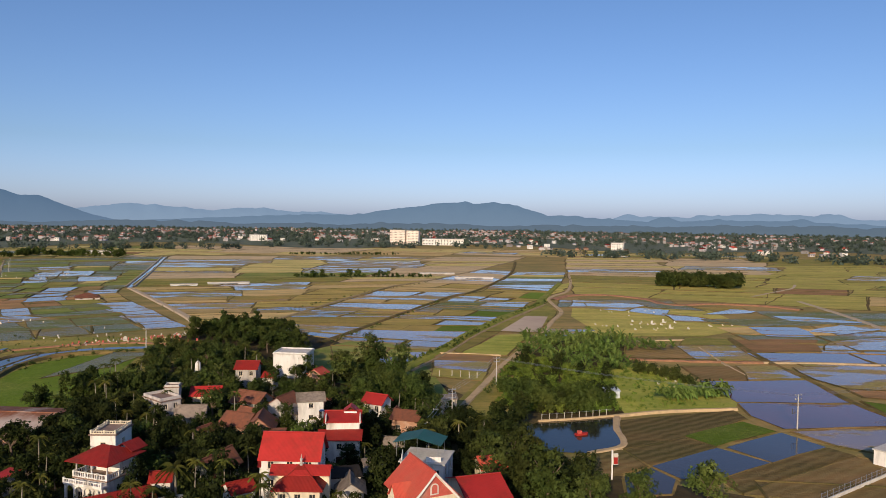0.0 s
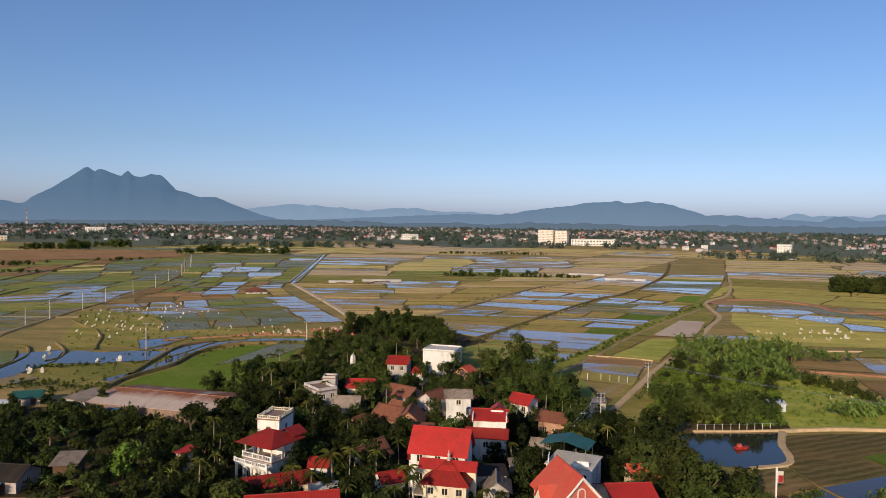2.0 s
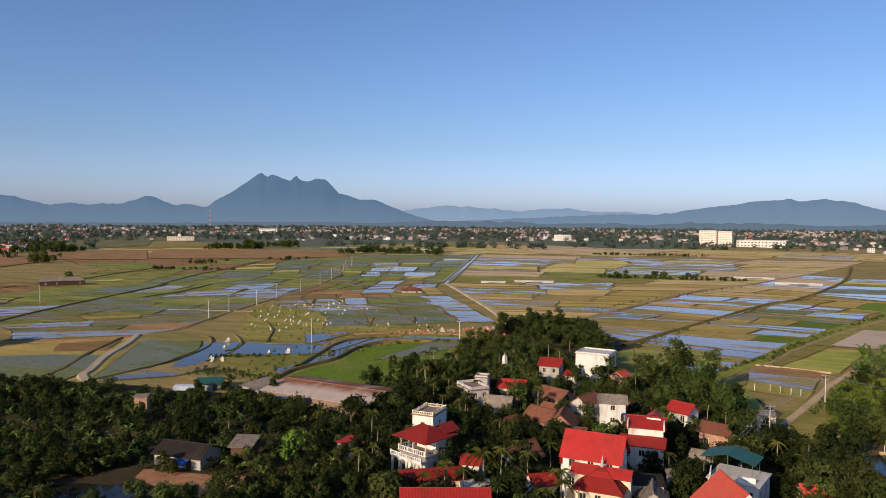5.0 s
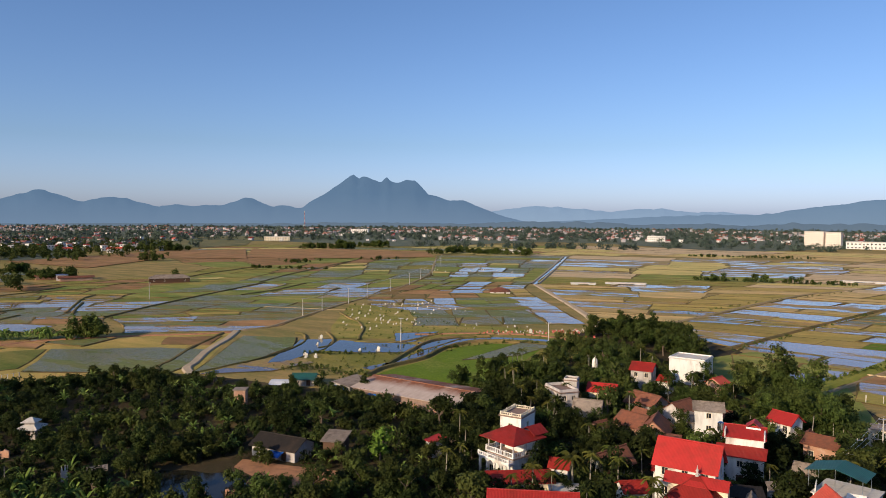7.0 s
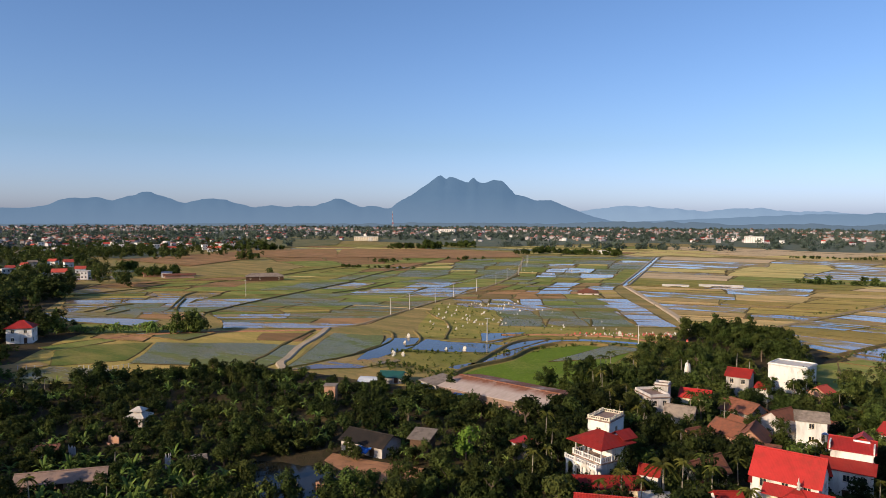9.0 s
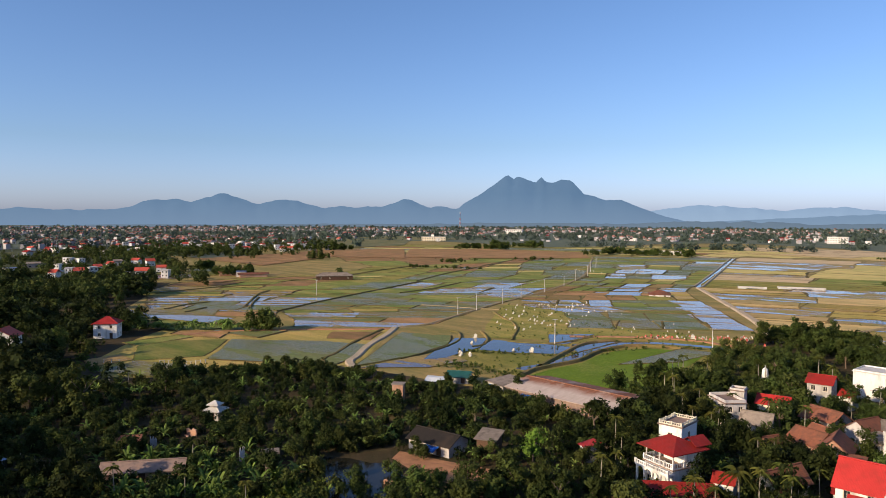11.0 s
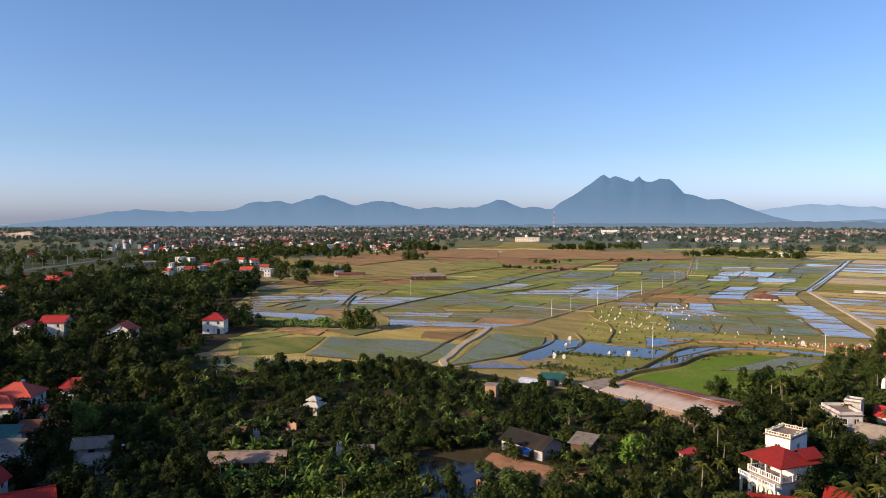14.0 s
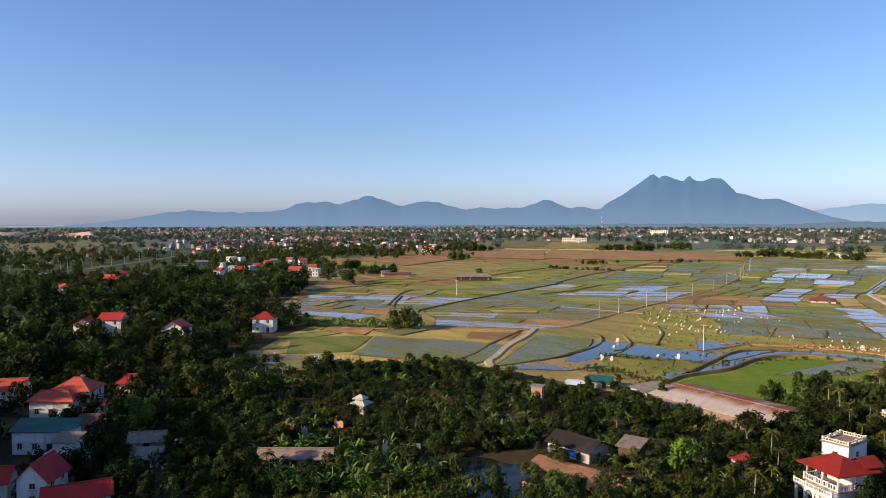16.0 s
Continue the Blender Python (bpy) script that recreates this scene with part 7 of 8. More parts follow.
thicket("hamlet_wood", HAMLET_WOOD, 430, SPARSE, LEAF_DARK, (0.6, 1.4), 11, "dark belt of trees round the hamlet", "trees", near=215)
# same shapes as the dark belt, lighter leaves standing for lit crowns
thicket("hamlet_sunlit_wood", HAMLET_WOOD, 130, SPARSE, LEAF_MID, (0.6, 1.4), 35, "green trees round the hamlet, leaves toned as sunlit", "trees", near=215)


# out-of-view hill, added only to throw shade over the hamlet
SHADE_HILL = (-168.0, -62.0, 80.0, 46.0, 33.0)  # centre, half-widths, height


def hill_height(x, y):
    q = ((x - SHADE_HILL[0]) / SHADE_HILL[2]) ** 2 + ((y - SHADE_HILL[1]) / SHADE_HILL[3]) ** 2
    return SHADE_HILL[4] * max(0.0, 1 - q) ** 0.75 * (1 + 0.15 * noise.fractal((x * 0.03, y * 0.03, 2), 0.8, 2, 3))


bm = bmesh.new()
bmesh.ops.create_grid(bm, x_segments=48, y_segments=24, size=0.5)
for v in bm.verts:
    x, y = SHADE_HILL[0] + v.co.x * 2 * SHADE_HILL[2], SHADE_HILL[1] + v.co.y * 2 * SHADE_HILL[3]
    v.co = Vector((x, y, 0.05 + hill_height(x, y)))
tagged(part("wooded_hill", bm, SOIL), "unseen wooded hill added south of the hamlet to shade it", "hill", kind="structure")
# trees added on the unseen hill to raise its shadow
rng = np.random.default_rng(49)
hill_trees = []
while len(hill_trees) < 70:
    x, y = SHADE_HILL[0] + rng.uniform(-1, 1) * SHADE_HILL[2], SHADE_HILL[1] + rng.uniform(-0.9, 0.95) * SHADE_HILL[3]
    if hill_height(x, y) > 0.5:
        hill_trees.append(SPARSE[rng.integers(4)] * rng.uniform(1.0, 1.5) + np.array([x, y, hill_height(x, y) - 0.3]))
tagged(new("hill_wood", leaf_mesh("hill_wood", np.concatenate(hill_trees), LEAF_DARK)), "unseen wood on the added hill, deepening the hamlet's shade", "trees", kind="stuff")


def bank_scrub(rows, seed):
    """Low bushes and tall weeds along the banks."""
    rng = np.random.default_rng(seed)
    out = []
    for line, count, spread, s0, s1 in rows:
        pts = smooth_line(line, 8)
        for _ in range(count):
            k = rng.integers(len(pts) - 1)
            p = pts[k].lerp(pts[k + 1], rng.uniform(0, 1))
            out.append(TUFT[rng.integers(3)] * rng.uniform(s0, s1) + np.array([p.x + rng.normal() * spread, p.y + rng.normal() * spread, 0.2]))
    return tagged(new("bank_scrub", leaf_mesh("bank_scrub", np.concatenate(out), LEAF_GROVE)), "low bushes and weeds along the field banks", "bushes", kind="stuff")


bank_scrub((([(-14, 214), (2, 250), (22, 310), (58, 400)], 120, 0.7, 0.2, 0.55), ([(-160, 176), (-148, 182), (-132, 193), (-123, 213), (-112, 231), (-98, 238), (-84, 242)], 110, 0.5, 0.15, 0.4),
            ([(-88, 282), (-102, 299), (-150, 374)], 30, 1.5, 0.12, 0.3), ([(-150, 158), (-126, 160), (-118, 146)], 90, 3.0, 0.15, 0.45),
            ([(12, 182), (18, 205), (24, 225), (42, 285)], 50, 0.8, 0.15, 0.4), ([(-262, 100), (-236, 84), (-214, 78)], 40, 1.6, 0.2, 0.6), ([(-82, 322), (-54, 417), (-9, 521)], 40, 0.6, 0.15, 0.35), ([(-40, 258), (-21, 324), (6, 425)], 50, 0.7, 0.15, 0.4)), 62)

thicket("cemetery_tufts", GRASS_PLAIN, 260, TUFT, LEAF_GROVE, (0.1, 0.28), 54, "weeds and low bushes between the graves", "bushes")
thicket("stream_tufts", [(-150, 165), (-126, 160), (-122, 200), (-112, 232), (-100, 240), (-104, 250), (-130, 244), (-150, 212)], 110, TUFT, LEAF_GROVE, (0.1, 0.3), 55, "weeds along the curved channel", "bushes")

# single tall trees
def tall_tree(x, y, sc, material, k, label, group):
    root = empty("tree", x, y, 0, 40 * k)
    bm = bmesh.new()
    tube(bm, (0, 0, -0.2), (0.2, 0.1, 4.6 * sc), 0.3 * sc, 0.18 * sc, 8)
    for a in range(5):
        tube(bm, (0.2, 0.1, 4.2 * sc), (2.4 * sc * math.cos(a * 1.26), 2.4 * sc * math.sin(a * 1.26), 7.0 * sc), 0.14 * sc, 0.05 * sc, 5)
    part("trunk", bm, BARK, root)
    leaves = new("crown", leaf_mesh("crown", BIG[k % 3] * sc, material))
    leaves.parent = root
    return tagged(root, label, "tree", group)


for k, (x, y) in enumerate(((-229.6, 18.9), (-229.1, 24.4), (-227.5, 29.2), (-225.8, 34.1), (-223.0, 38.1), (-153.0, 32.8), (-157.5, 35.1), (-179.8, 52.0), (-180.3, 57.1), (-170.0, 60.1), (-238.0, 71.8), (-239.6, 76.8), (-250.0, 52.0), (-282.7, 61.2), (-171.2, 80.3), (-261.6, 37.1), (-279.7, 25.8))):
    tall_tree(x, y, (1.0, 1.15, 0.9, 1.05)[k % 4] * (0.8 if k in (5, 6) else 1.0), LEAF_GROVE if k in (5, 6, 10, 11) else LEAF_MID, k, "tall broad tree with a dense rounded crown", "tall hamlet trees")
for k, (x, y, sc, material) in enumerate(((17.0, 110.5, 1.05, LEAF_GROVE), (23.2, 108.1, 0.8, LEAF_MID), (10.5, 121.0, 0.85, LEAF_MID), (13.5, 126.5, 0.9, LEAF_MID), (31.3, 109.1, 0.75, LEAF_GROVE), (42.2, 110.1, 0.85, LEAF_GROVE), (8.0, 113.0, 0.62, LEAF_MID))):
    tall_tree(x, y, sc, material, k, "broad leafy tree beside the fish pond", "pond trees")

thicket("terrace_trees", [(-66, 116), (-60, 119), (-55.5, 119.5), (-50, 118), (-50, 114.5), (-60, 114.5)], 9, LIGHT, LEAF_MID, (0.55, 0.75), 47, "leafy trees between the villa and its neighbour", "trees")
thicket("terrace_trees", [(-55.5, 119.5), (-50, 118), (-50, 130), (-55.5, 130)], 9, LIGHT, LEAF_MID, (0.5, 0.7), 48, "leafy trees beside a terraced house", "trees")

for k, (x, y, sc) in enumerate(((-31.5, 147.0, 0.70), (-14.2, 140.1, 0.46), (-10.8, 150.1, 0.54), (-8.1, 169.0, 0.85), (-1.8, 154.5, 0.78), (-47.6, 143.0, 0.60), (-52.7, 141.3, 0.54), (-43.6, 126.6, 0.53), (-64.3, 154.1, 0.54), (-37.3, 200.2, 0.73), (-29.2, 203.1, 0.89), (-19.6, 202.9, 1.25), (-12.5, 195.7, 1.13), (-44.5, 186.8, 0.69), (-56.5, 184.2, 0.76), (-19.0, 170.7, 0.43), (-55.8, 195.5, 0.66))):
    tall_tree(x, y, sc, (LEAF_GROVE, LEAF_MID, LEAF_MID)[k % 3], k, "leafy garden tree between the village houses", "village garden trees")
thicket("vegetable_rows", [(-106, 55), (-97, 72), (-89, 66.5), (-100, 50)], 150, TUFT, LEAF_ORCHARD, (0.25, 0.6), 71, "low bright green vegetable plants", "vegetables")
thicket("garden_bananas", [(-128, 52), (-114, 74), (-98, 70), (-102, 50), (-112, 42)], 90, BANANA_UP, LEAF_BANANA, (0.6, 1.0), 72, "banana plants in the near gardens", "banana plants", n=4)
thicket("pond_bushes", [(-112, 84), (-106, 92), (-99, 93), (-101, 87), (-107, 82)], 24, LIGHT, LEAF_MID, (0.35, 0.55), 73, "bushy trees on the pond's far bank", "bushes")
for k, (x, y, sc, material) in enumerate(((-84.5, 79.0, 0.5, LEAF_GROVE), (-80.0, 83.5, 0.45, LEAF_GROVE), (-108.5, 75.0, 0.5, LEAF_MID), (-111.0, 84.0, 0.55, LEAF_MID), (-76.0, 96.5, 0.55, LEAF_GROVE), (-69.5, 90.5, 0.62, LEAF_GROVE), (-62.0, 92.0, 0.6, LEAF_MID), (-79.0, 78.5, 0.62, LEAF_GROVE), (-74.5, 84.0, 0.68, LEAF_MID), (-86.5, 72.5, 0.55, LEAF_MID), (-71.0, 79.5, 0.7, LEAF_MID))):
    tall_tree(x, y, sc, material, k, "leafy garden tree beside the small pond", "garden trees")

thicket("edge_bushes", [(-198, 92), (-184, 116), (-172, 131), (-150, 133), (-152, 124), (-172, 115), (-186, 96), (-192, 86)], 150, BUSH, LEAF_GROVE, (0.55, 1.0), 76, "sunlit yellow-green bushes at the edge of the paddies", "bushes")
thicket("yard_weeds", [(-98, 88), (-88, 95), (-79, 96), (-75, 92), (-80, 87), (-90, 87.5)], 60, TUFT, LEAF_GROVE, (0.15, 0.45), 74, "weeds growing over the bare earth yard", "weeds")
thicket("sheet_bushes", [(-137, 132), (-124, 137), (-122, 133), (-135, 128)], 30, BUSH, LEAF_GROVE, (0.5, 0.9), 75, "bushes before the green shed", "bushes")
thicket("palm_garden_shrubs", [(-46, 108), (-36, 108), (-33, 116), (-37, 116), (-42, 116.5)], 16, LIGHT, LEAF_MID, (0.3, 0.5), 53, "green shrubs and small trees under the palms", "bushes")

# gardens: low trees and shrubs before and beside the houses
rng = np.random.default_rng(50)
near, shrubs = [], []
for cx, cy, c, s, hw, hd in list(YARDS):
    if math.hypot(cx, cy) > 215 or hw > 12:
        continue
    for _ in range(5):
        side = rng.choice(("front", "front", "left", "right"))
        if side == "front":
            u, v = rng.uniform(-hw, hw), -hd - rng.uniform(0.4, 2.4)
        else:
            u, v = (-1 if side == "left" else 1) * (hw + rng.uniform(1.0, 2.2)), rng.uniform(-hd, hd)
        x, y = cx + c * u - s * v, cy + s * u + c * v
        q = rng.uniform(0.34, 0.6)
        (near if rng.random() < 0.55 else shrubs).append((LIGHT[rng.integers(4)] * q if rng.random() < 0.55 else BUSH[rng.integers(3)] * rng.uniform(0.7, 1.2)) + np.array([x, y, 0]))
tagged(new("garden_trees", leaf_mesh("garden_trees", np.concatenate(near), LEAF_DARK)), "low dark garden trees against the houses", "trees", kind="stuff")
tagged(new("garden_shrubs", leaf_mesh("garden_shrubs", np.concatenate(shrubs), LEAF_MID)), "green shrubs against the houses", "bushes", kind="stuff")


def scatter(kinds, zone, count, scale, seed, gap=2.0):
    rng = random.Random(seed)
    xs, ys = [p[0] for p in zone], [p[1] for p in zone]
    done, tries = 0, 0
    while done < count and tries < 60 * count:
        tries += 1
        x, y = rng.uniform(min(xs), max(xs)), rng.uniform(min(ys), max(ys))
        if inside((x, y), zone) and free(x, y, 0.8) and all((x - a) ** 2 + (y - b) ** 2 > gap * gap for a, b in FOREST_PLACES):
            FOREST_PLACES.append((x, y))
            place(rng.choice(kinds), x, y, rng.uniform(*scale), rng.uniform(0, 360))
            done += 1


KINDS = [k for k, _ in BROAD]
scatter(KINDS[:4], NEAR_WOOD, 45, (0.45, 0.8), 1, 4)
scatter(KINDS[:4], VILLAGE_WOOD, 70, (0.55, 0.95), 2, 4)
scatter([ARECA, ARECA_B], VILLAGE_WOOD, 70, (0.75, 1.1), 3, 1.5)
scatter([ARECA, ARECA_B], NEAR_WOOD, 9, (0.6, 0.9), 4, 2)
for k, (x, y) in enumerate(((-63.8, 143.5), (-60.3, 144.8), (-58.6, 144.1), (-38.6, 113.6), (-36.4, 115.0), (-35.3, 118.6), (-32.5, 119.6), (-47.4, 99.5), (-44.6, 101.2), (-41.8, 102.4), (-65.3, 120.5), (-62.6, 117.6), (-60.6, 157.4), (-68, 146.8), (-79.9, 168.1), (-76.2, 169.5), (-53.0, 118.0), (-51.4, 119.6), (-34.0, 110.8), (-46.0, 131.0), (-43.4, 132.2), (-105, 52), (-112, 44), (-118, 60))):
    place((ARECA, ARECA_B)[k % 2], x, y, 0.8 + 0.05 * (k % 5), 47 * k)
scatter(KINDS[:4], GROVE, 24, (0.65, 0.85), 5, 6)
place(KINDS[4], -75.5, 103.5, 0.95, 40)
place(COCONUT, -40.5, 108.0, 1.0, 10)
for k in [*KINDS, ARECA, ARECA_B, COCONUT]:
    for o in (*k.children_recursive, k):
        bpy.data.objects.remove(o)

# houses of the hamlets at the edge of the plain: x, y, width, look
CLUSTER = [(-689, 205, 10, "g"), (-618, 202, 4, "w"), (-722, 245, 7, "w"), (-716, 253, 6, "w"), (-566, 199, 7, "r"), (-566, 182, 6, "r"), (-577, 213, 6, "w"), (-613, 230, 6, "r"), (-642, 252, 5, "r"), (-661, 266, 7, "g"),
           (-539, 223, 5, "b"), (-532, 232, 9, "r"), (-675, 289, 7, "r"), (-643, 288, 7, "r"), (-569, 264, 7, "r"), (-516, 243, 5, "w"), (-570, 194, 5, "w"), (-524, 94, 6, "r"), (-576, 83, 9, "R"), (-570, 112, 6, "R")]
CLUSTER += [(-1025, 256, 6, "w"), (-655, 178, 10, "b"), (-919, 147, 12, "R"), (-1089, 450, 8, "w"), (-1069, 475, 9, "R"), (-1275, 464, 6, "w"), (-1344, 426, 9, "g"), (-1014, 508, 8, "r"), (-964, 504, 6, "w"),
            (-1025, 566, 6, "w"), (-980, 550, 6, "r"), (-901, 520, 8, "w"), (-965, 569, 6, "w"), (-858, 516, 10, "r"), (-971, 597, 6, "w"), (-944, 596, 6, "r"), (-847, 558, 7, "w"), (-800, 536, 7, "r"), (-807, 553, 8, "r")]
CLUSTER += [(-841, 595, 9, "w"), (-803, 585, 10, "w"), (-789, 602, 7, "w"), (-497, 284, 14, "B"), (-482, 286, 7, "b"), (-472, 290, 20, "B")]


def hides_cluster(x, y):
    """Whether a tree here would stand in or just before one of those houses."""
    for hx, hy, w, _ in CLUSTER:
        r = math.hypot(hx, hy)
        u, v = (x * hx + y * hy) / r - r, (x * hy - y * hx) / r
        if abs(v) < w / 2 + 2.5 and -75 < u < 7:
            return True
    return False


# far woods and the town
def hides_road(x, y):
    """Whether a tree here would stand just before the main road."""
    r = math.hypot(x, y)
    for q in HIGHWAY:
        far = math.hypot(q.x, q.y)
        if far - 70 < r < far + 6 and abs((x * q.y - y * q.x) / far) < 16:
            return True
    return False


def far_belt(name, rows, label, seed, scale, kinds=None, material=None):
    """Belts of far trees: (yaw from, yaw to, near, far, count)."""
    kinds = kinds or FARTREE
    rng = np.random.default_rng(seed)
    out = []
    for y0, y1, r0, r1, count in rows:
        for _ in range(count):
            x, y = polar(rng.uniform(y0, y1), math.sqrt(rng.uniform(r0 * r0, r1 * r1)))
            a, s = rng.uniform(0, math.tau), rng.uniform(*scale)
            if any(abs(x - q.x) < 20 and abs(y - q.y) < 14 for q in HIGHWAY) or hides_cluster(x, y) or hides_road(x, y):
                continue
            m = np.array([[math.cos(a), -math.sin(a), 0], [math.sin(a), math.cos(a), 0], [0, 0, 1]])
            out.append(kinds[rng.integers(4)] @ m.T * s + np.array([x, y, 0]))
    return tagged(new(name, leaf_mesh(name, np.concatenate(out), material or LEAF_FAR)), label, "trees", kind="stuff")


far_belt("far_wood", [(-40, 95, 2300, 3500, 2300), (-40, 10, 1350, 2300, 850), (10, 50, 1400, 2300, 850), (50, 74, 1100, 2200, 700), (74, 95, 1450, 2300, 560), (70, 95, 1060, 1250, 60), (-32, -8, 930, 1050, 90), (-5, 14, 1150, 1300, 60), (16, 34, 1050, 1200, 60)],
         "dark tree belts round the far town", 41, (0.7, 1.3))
far_belt("mid_wood", [(67, 95, 430, 640, 330), (73, 95, 690, 1010, 420), (58, 73, 790, 1050, 300), (64, 73, 600, 780, 100), (61, 73, 530, 600, 60), (52, 66, 850, 1350, 260)], "dark tree belts between hamlet, road and town", 43, (0.6, 1.25), MIDTREE, LEAF_MID)
far_belt("field_trees", [(-22.7, -17.0, 534, 556, 100), (66, 72, 420, 520, 60), (58, 63, 490, 520, 16)], "lines of trees in the fields", 42, (1.0, 1.5), SPARSE, LEAF_MID)


def tree_line(rows, seed):
    """Lines of trees and hedges in the fields: (x, y, x, y, count, least, most)."""
    rng = np.random.default_rng(seed)
    out = []
    for x0, y0, x1, y1, count, s0, s1 in rows:
        for _ in range(count):
            t, a, s = rng.uniform(0, 1), rng.uniform(0, math.tau), rng.uniform(s0, s1)
            m = np.array([[math.cos(a), -math.sin(a), 0], [math.sin(a), math.cos(a), 0], [0, 0, 1]])
            out.append(SPARSE[rng.integers(4)] @ m.T * s + np.array([x0 + (x1 - x0) * t + rng.normal() * 3, y0 + (y1 - y0) * t + rng.normal() * 3, 0]))
    return tagged(new("field_hedges", leaf_mesh("field_hedges", np.concatenate(out), LEAF_GROVE)), "tree lines and hedges at the far field edges", "trees", kind="stuff")


tree_line([(-812, 566, -764, 627, 34, 0.8, 1.5), (-506, 279, -485, 296, 20, 0.7, 1.2), (-556, 292, -555, 303, 8, 0.9, 1.4), (-629, 457, -617, 468, 9, 0.8, 1.3), (-429, 331, -429, 331, 1, 0.9, 1.0),
           (-693, 746, -629, 805, 34, 0.8, 1.5), (-711, 855, -632, 874, 34, 0.9, 1.7), (-456, 735, -467, 836, 26, 0.8, 1.3), (-439, 785, -355, 790, 36, 0.8, 1.4), (-461, 601, -441, 618, 7, 0.4, 0.8),
           (-469, 451, -400, 472, 46, 0.25, 0.45), (-494, 510, -481, 554, 22, 0.3, 0.6), (-528, 279, -491, 284, 8, 0.5, 0.9), (-200, 900, -60, 930, 60, 0.3, 0.6), (-117, 552, -10, 565, 70, 0.25, 0.5), (-80, 556, -40, 562, 5, 0.7, 1.0), (-104, 553, -98, 554, 2, 0.7, 0.9)], 61)


def far_house(seed, w, d, h, rise, wall, roof):
    root = empty("far_house", 0, 0, -60)
    rows = [(-w / 2, -d / 2, 0, w / 2, d / 2, h)]
    body = part("wall", boxes(*rows), wall, root)
    for s in range(int(h // 3)):
        for k in range(max(1, int(w // 3))):
            x = -w / 2 + w * (k + 0.5) / max(1, int(w // 3))
            part("window", boxes((x - 0.6, -d / 2 - 0.05, 3 * s + 1.0, x + 0.6, -d / 2 + 0.05, 3 * s + 2.3)), GLASS_DARK, body)
    bm = bmesh.new()
    if rise:
        roof_gable(bm, w, d, h, rise, 0.5)
    else:
        box(bm, -w / 2 - 0.3, -d / 2 - 0.3, h + 0.002, w / 2 + 0.3, d / 2 + 0.3, h + 0.4)
    part("roof", bm, roof, root)
    return tagged(root, "small town house seen far off, pale walls and " + ("a red roof" if rise else "a flat roof"), "house", "town houses")


FAR_KINDS = [far_house(1, 7, 8, 6.0, 0, WHITE_WALL, CONCRETE), far_house(2, 7, 7, 4.6, 2.0, WHITE_WALL, ORANGE_TILE), far_house(3, 7, 9, 4.4, 1.2, FAR_WALL_B, GREY_TILE),
             far_house(4, 7, 6, 3.4, 0, AGED_WALL, BLUE_SHEET), far_house(5, 7, 9, 4.6, 1.8, FAR_WALL, DULL_RED), far_house(6, 7, 5, 2.8, 1.2, BRICK_WALL, BROWN_TILE)]
rng = random.Random(9)
for x, y, w, look_of in CLUSTER:
    kind = FAR_KINDS["wrgbRB".index(look_of)]
    copy_thing(kind, pose(x, y, 0, 0, 0, math.degrees(math.atan2(-x, y)) + rng.uniform(-35, 35)) @ Matrix.Diagonal((w / 7, 1.0, rng.uniform(0.85, 1.15), 1)))
for y0, y1, r0, r1, count in ((54, 66, 1050, 1500, 90), (66, 74, 900, 1500, 60), (-30, -5, 1150, 1500, 40), (-10, 34, 1450, 1700, 45), (34, 66, 1350, 1900, 60)):
    for _ in range(count):
        x, y = polar(rng.uniform(y0, y1), rng.uniform(r0, r1))
        copy_thing(rng.choice(FAR_KINDS), pose(x, y, 0, 0, 0, rng.uniform(-20, 20) + rng.choice((0, 90)) + 20))
for k in FAR_KINDS:
    for o in (*k.children_recursive, k):
        bpy.data.objects.remove(o)


def town(name, rows, seed, wall, roof, label):
    """The rest of the far town: thousands of houses in one mesh of walls and one of roofs."""
    rng = random.Random(seed)
    wv, wf, rv, rf = [], [], [], []
    for y0, y1, r0, r1, count in rows:
        knots = [(rng.uniform(y0, y1), rng.uniform(r0, r1)) for _ in range(max(4, count // 16))]
        for _ in range(count):
            ky, kr = rng.choice(knots)
            r = max(r0 - 60, kr + rng.gauss(0, 70))
            cx, cy = polar(ky + rng.gauss(0, 1.3), r)
            w, d, h = rng.uniform(4, 8), rng.uniform(5, 9), rng.choice((3.4, 3.8, 4.6, 6.5, 7.5))
            a = radians(rng.uniform(0, 180))
            ux, uy = Vector((math.cos(a), math.sin(a), 0)), Vector((-math.sin(a), math.cos(a), 0))
            c = Vector((cx, cy, 0))
            b = len(wv)
            for z in (0, h):
                for sx, sy in ((-1, -1), (1, -1), (1, 1), (-1, 1)):
                    wv.append(c + ux * sx * w / 2 + uy * sy * d / 2 + Vector((0, 0, z)))
            for f in ((4, 5, 6, 7), (0, 1, 5, 4), (1, 2, 6, 5), (2, 3, 7, 6), (3, 0, 4, 7)):
                wf.append([b + i for i in f])
            if rng.random() < 0.65:
                b = len(rv)
                rise = rng.uniform(1.2, 2.6)
                for sx, sy, z in ((-1, -1, h), (1, -1, h), (1, 1, h), (-1, 1, h), (-1, 0, h + rise), (1, 0, h + rise)):
                    rv.append(c + ux * sx * (w / 2 + 0.4) + uy * sy * (d / 2 + 0.4) + Vector((0, 0, z)))
                for f in ((0, 1, 5, 4), (2, 3, 4, 5), (1, 2, 5), (3, 0, 4)):
                    rf.append([b + i for i in f])
    tagged(new(name, mesh_of(name, wv, wf, wall)), label, "houses", kind="stuff")
    tagged(new(name + "_roofs", mesh_of(name, rv, rf, roof)), "roofs of the far town", "roofs", kind="stuff")


